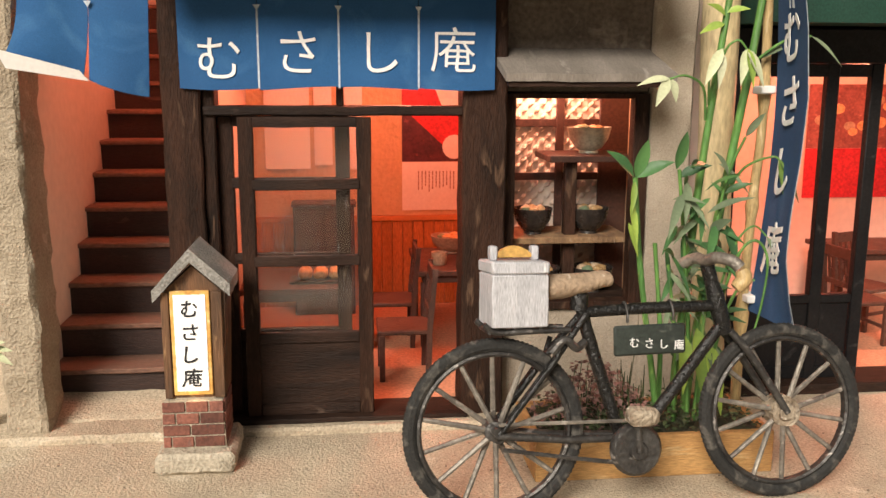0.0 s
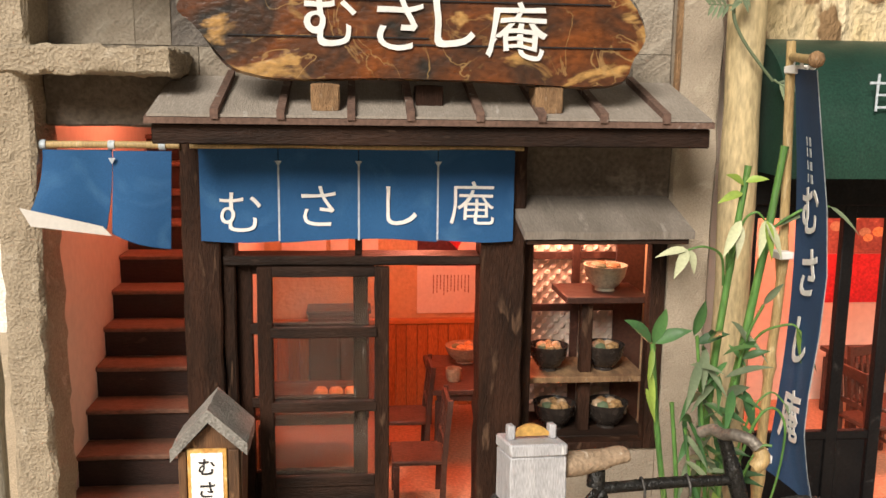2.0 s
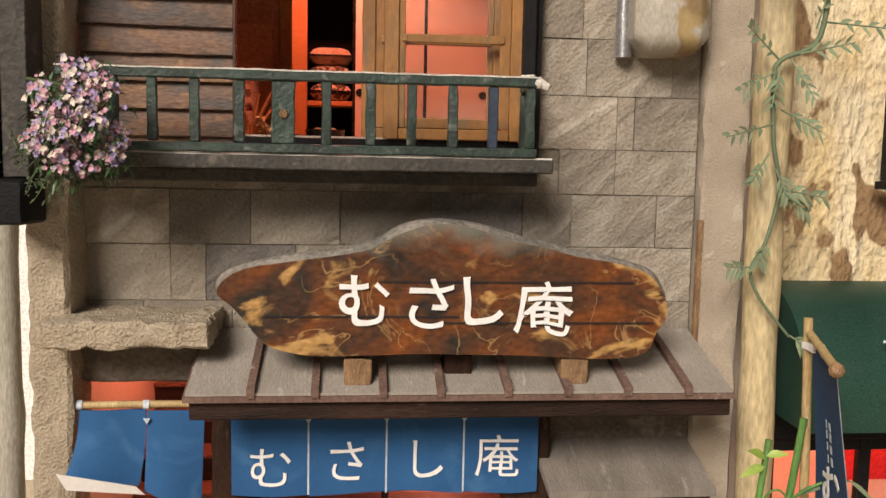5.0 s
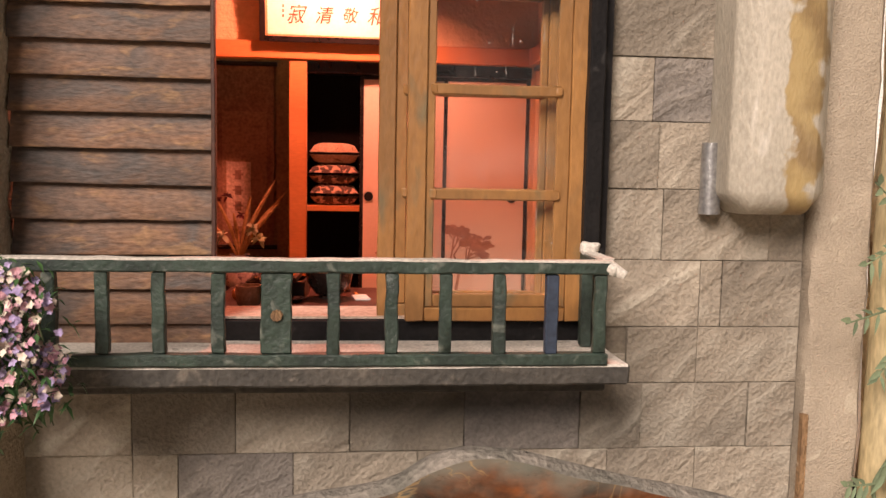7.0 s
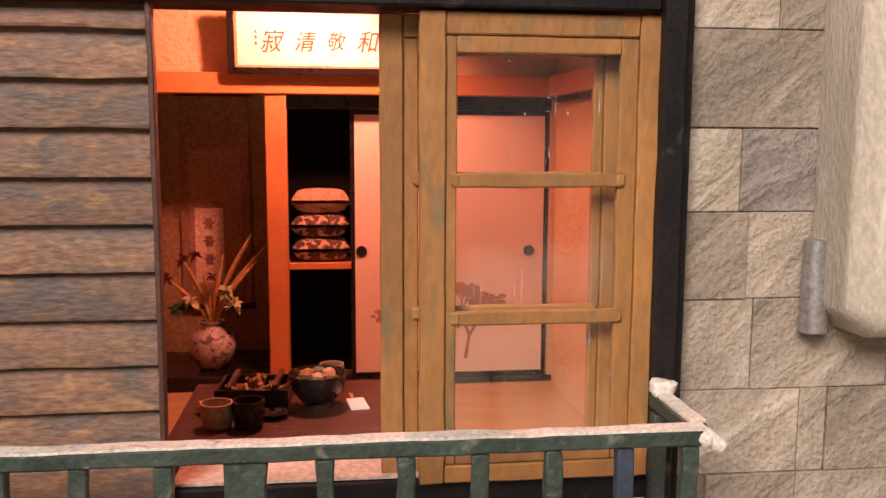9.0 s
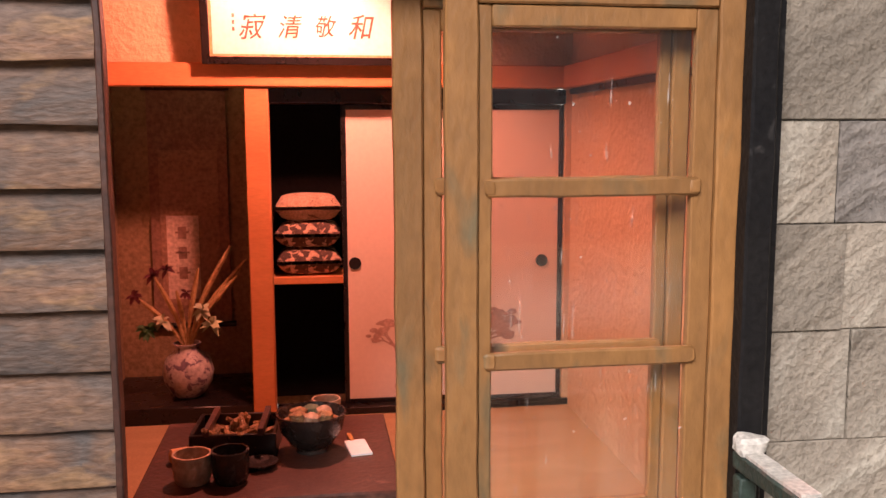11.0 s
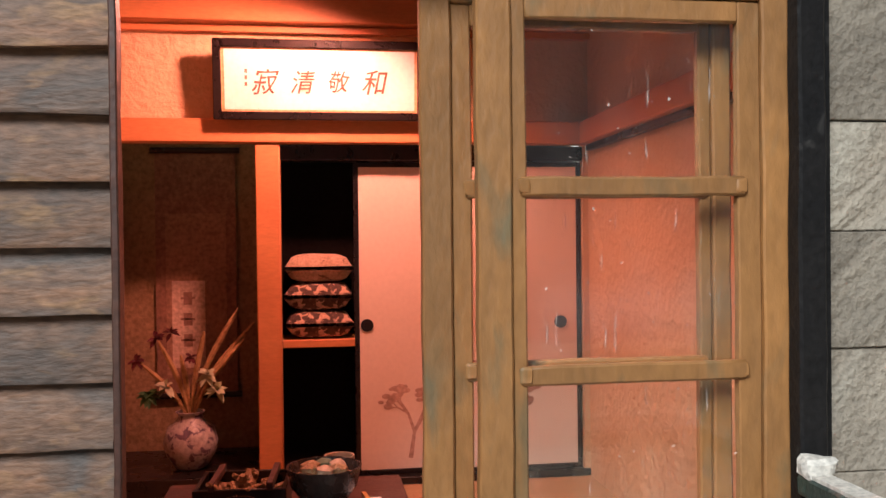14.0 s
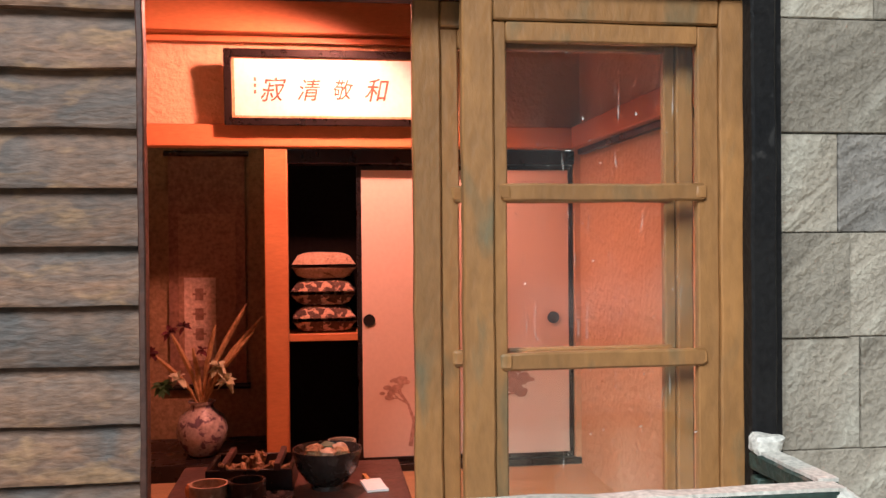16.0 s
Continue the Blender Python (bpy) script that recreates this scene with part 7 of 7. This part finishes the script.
for x0, x1, z0, z1 in ((-0.82, -0.355, 1.655, 2.7), (-0.31, -0.123, 1.695, 2.7), (0.006, 0.193, 1.65, 2.7)):
    mn = thing("paper_menu", (x0 + x1) / 2, 9.396, z0, label="pale paper menu sheet hung high on the back wall", category="menu sheet", group="menu sheets in the shop")
    bm = B(); sheet(bm, 6, 8, lambda u, v, w=x1 - x0, h=z1 - z0: Vector((w * (u - 0.5), -0.02 - 0.025 * math.sin(math.pi * u) * (1 - v), h * v)), 0.004)
    part("sheet", bm, PAPER, mn)
    bm = B(); tube(bm, [((x0 - x1) / 2 - 0.02, -0.02, z1 - z0), ((x1 - x0) / 2 + 0.02, -0.02, z1 - z0)], 0.012, 8)
    part("rod", bm, REDWOOD, mn)
cup_ = thing("cupboard", -0.22, 9.15, 0.171, label="dark red-brown wooden cupboard against the back wall", category="cupboard")
bm = B(); box(bm, -0.31, 0.31, -0.17, 0.16, 0, 1.13, 0.008)
part("body", bm, REDWOOD, cup_)
bm = B(); box(bm, -0.33, 0.33, -0.19, 0.165, 1.132, 1.165, 0.006)
part("top", bm, REDWOOD, cup_)
for x in (-0.152, 0.152):
    bm = B(); box(bm, x - 0.142, x + 0.142, -0.19, -0.172, 0.05, 1.09, 0.006)
    door = part("door", bm, REDWOOD, cup_)
    bm = B(); tube(bm, [(x - 0.13 * (1 if x > 0 else -1), -0.215, 0.65), (x - 0.13 * (1 if x > 0 else -1), -0.19, 0.65)], [0.016, 0.012], 10)
    part("knob", bm, GUNMETAL, door)


def chair(x, y, z, rz, label, m=REDWOOD, group="chairs in the shop"):
    t = thing("dining_chair", x, y, z, rz, label=label, category="chair", group=group)
    bm = B(); slab(bm, -0.22, 0.22, -0.22, 0.22, 0.39, 0.43, 0.2, 0.01)
    part("seat", bm, mat_seat, t, "wooden seat, lightened for the light falling on it")
    for sx in (-1, 1):
        bm = B(); box(bm, sx * 0.2 - 0.022, sx * 0.2 + 0.022, -0.205, -0.16, 0.001, 0.389, 0.004)
        part("leg", bm, m, t)
        bm = B(); prism_x(bm, [(0.17, 0.001), (0.215, 0.001), (0.225, 0.43), (0.27, 0.93), (0.23, 0.93), (0.18, 0.43)], sx * 0.2 - 0.022, sx * 0.2 + 0.022)
        part("back_leg", bm, m, t)
    for z0, z1, y0 in ((0.82, 0.92, 0.222), (0.55, 0.60, 0.19)):
        bm = B(); box(bm, -0.178, 0.178, y0, y0 + 0.03, z0, z1, 0.004)
        part("back_rail", bm, m, t)
    for k in range(4):
        bm = B(); prism_x(bm, [(0.2, 0.6), (0.215, 0.6), (0.245, 0.82), (0.23, 0.82)], -0.12 + 0.08 * k - 0.012, -0.12 + 0.08 * k + 0.012)
        part("slat", bm, m, t)
    for z in (0.16,):
        bm = B(); box(bm, -0.178, 0.178, -0.195, -0.175, z, z + 0.03)
        part("stretcher", bm, m, t)
    return t


# REDWOOD slightly brightened, with the light on the seats in its colour
mat_seat = mat("red_brown_seat", (0.10, 0.042, 0.027), (0.07, 0.03, 0.02), rough=0.5, scale=3)
chair(0.46, 7.05, 0.171, -90, "dark red-brown wooden chair beside the shop table")
chair(0.40, 7.95, 0.171, -90, "dark red-brown wooden chair at the back of the shop")


def table(x0, x1, y0, y1, z, h, label):
    t = thing("dining_table", (x0 + x1) / 2, (y0 + y1) / 2, z, label=label, category="table", group="tables")
    w, d = (x1 - x0) / 2, (y1 - y0) / 2
    bm = B(); box(bm, -w, w, -d, d, h - 0.05, h, 0.006)
    part("tabletop", bm, mat_seat, t)
    bm = B(); box(bm, -w + 0.05, w - 0.05, -d + 0.05, d - 0.05, h - 0.12, h - 0.051)
    part("apron", bm, REDWOOD, t)
    for sx in (-1, 1):
        for sy in (-1, 1):
            bm = B(); box(bm, sx * (w - 0.06) - 0.03, sx * (w - 0.06) + 0.03, sy * (d - 0.06) - 0.03, sy * (d - 0.06) + 0.03, 0.001, h - 0.12, 0.004)
            part("leg", bm, REDWOOD, t)
    return t


table(0.64, 1.9, 7.72, 8.85, 0.17, 0.72, "red-brown wooden table at the back wall")
table(-0.9, 0.02, 7.3, 8.2, 0.17, 0.68, "red-brown wooden table behind the sliding doors")
cup("tea_cup", 0.86, 8.0, 0.891, 0.075, 0.12, CLAY, "pale tea cup on the shop table")
bowl("noodle_bowl", 1.04, 8.6, 0.891, 0.2, 0.17, CLAY, "tan bowl of noodles on the shop table", foodmat=BREAD)
bt = thing("food_tray", -0.25, 7.6, 0.851, label="dark tray with three pale orange rolls", category="tray")
bm = B(); box(bm, -0.24, 0.22, -0.13, 0.13, 0.001, 0.025, 0.006)
part("tray", bm, LACQUER, bt)
for k in range(3):
    bm = B(); slab(bm, -0.16 + 0.13 * k, -0.045 + 0.13 * k, -0.07, 0.07, 0.026, 0.12, 0.05, 0.025); rough_up(bm, 0.008, 12)
    part("roll", bm, BREAD, bt)

# bowls in the display window
bowl("display_bowl", 1.88, 6.68, 2.036, 0.17, 0.2, PORCELAIN, "pale celadon display bowl with a food sample", group="bowls on display")
bowl("display_bowl", 1.44, 6.62, 1.421, 0.155, 0.2, DARKBOWL, "black display bowl with a food sample", group="bowls on display")
bowl("display_bowl", 1.88, 6.62, 1.421, 0.16, 0.2, DARKBOWL, "black display bowl with green toppings", group="bowls on display")
bowl("display_bowl", 1.5, 6.62, 0.951, 0.17, 0.2, DARKBOWL, "black display bowl on the bottom shelf", group="bowls on display")
bowl("display_bowl", 1.92, 6.62, 0.951, 0.17, 0.2, DARKBOWL, "black display bowl on the bottom shelf", group="bowls on display")

# ==== neighbour's room ====
np_ = thing("red_poster", 5.08, 9.296, 1.30, label="red poster with a photograph of dumplings", category="poster")
bm = B(); box(bm, 0, 1.5, -0.012, -0.004, 0, 0.55)
part("red_band", bm, RED, np_)
bm = B(); box(bm, 0, 1.5, -0.012, -0.004, 0.553, 1.25)
part("photo", bm, mat("faded_photo_print", (0.34, 0.11, 0.09), (0.22, 0.07, 0.06), (0.46, 0.20, 0.15), 0.5, 6, bump=0), np_, "faded red food photograph")
random.seed(81)
for k in range(14):
    cx, cz, r = 0.15 + 0.1 * k + random.uniform(-0.05, 0.05), random.uniform(0.68, 1.08), random.uniform(0.055, 0.09)
    bm = B(); prism(bm, [(cx + r * math.cos(a), cz + 0.75 * r * math.sin(a)) for a in [math.pi * 2 * i / 12 for i in range(12)]], -0.0150 - 0.0006 * k, -0.0128)
    part("printed_dumpling", bm, BREAD if k % 3 else CLAY, np_)
chair(5.15, 8.05, 0.171, 20, "dark red-brown chair in the neighbouring shop", group="neighbour's chairs")
chair(4.75, 7.55, 0.171, 95, "dark red-brown chair near the neighbour's door", group="neighbour's chairs")
table(5.0, 6.4, 8.3, 9.0, 0.17, 0.72, "red-brown table in the neighbouring shop")
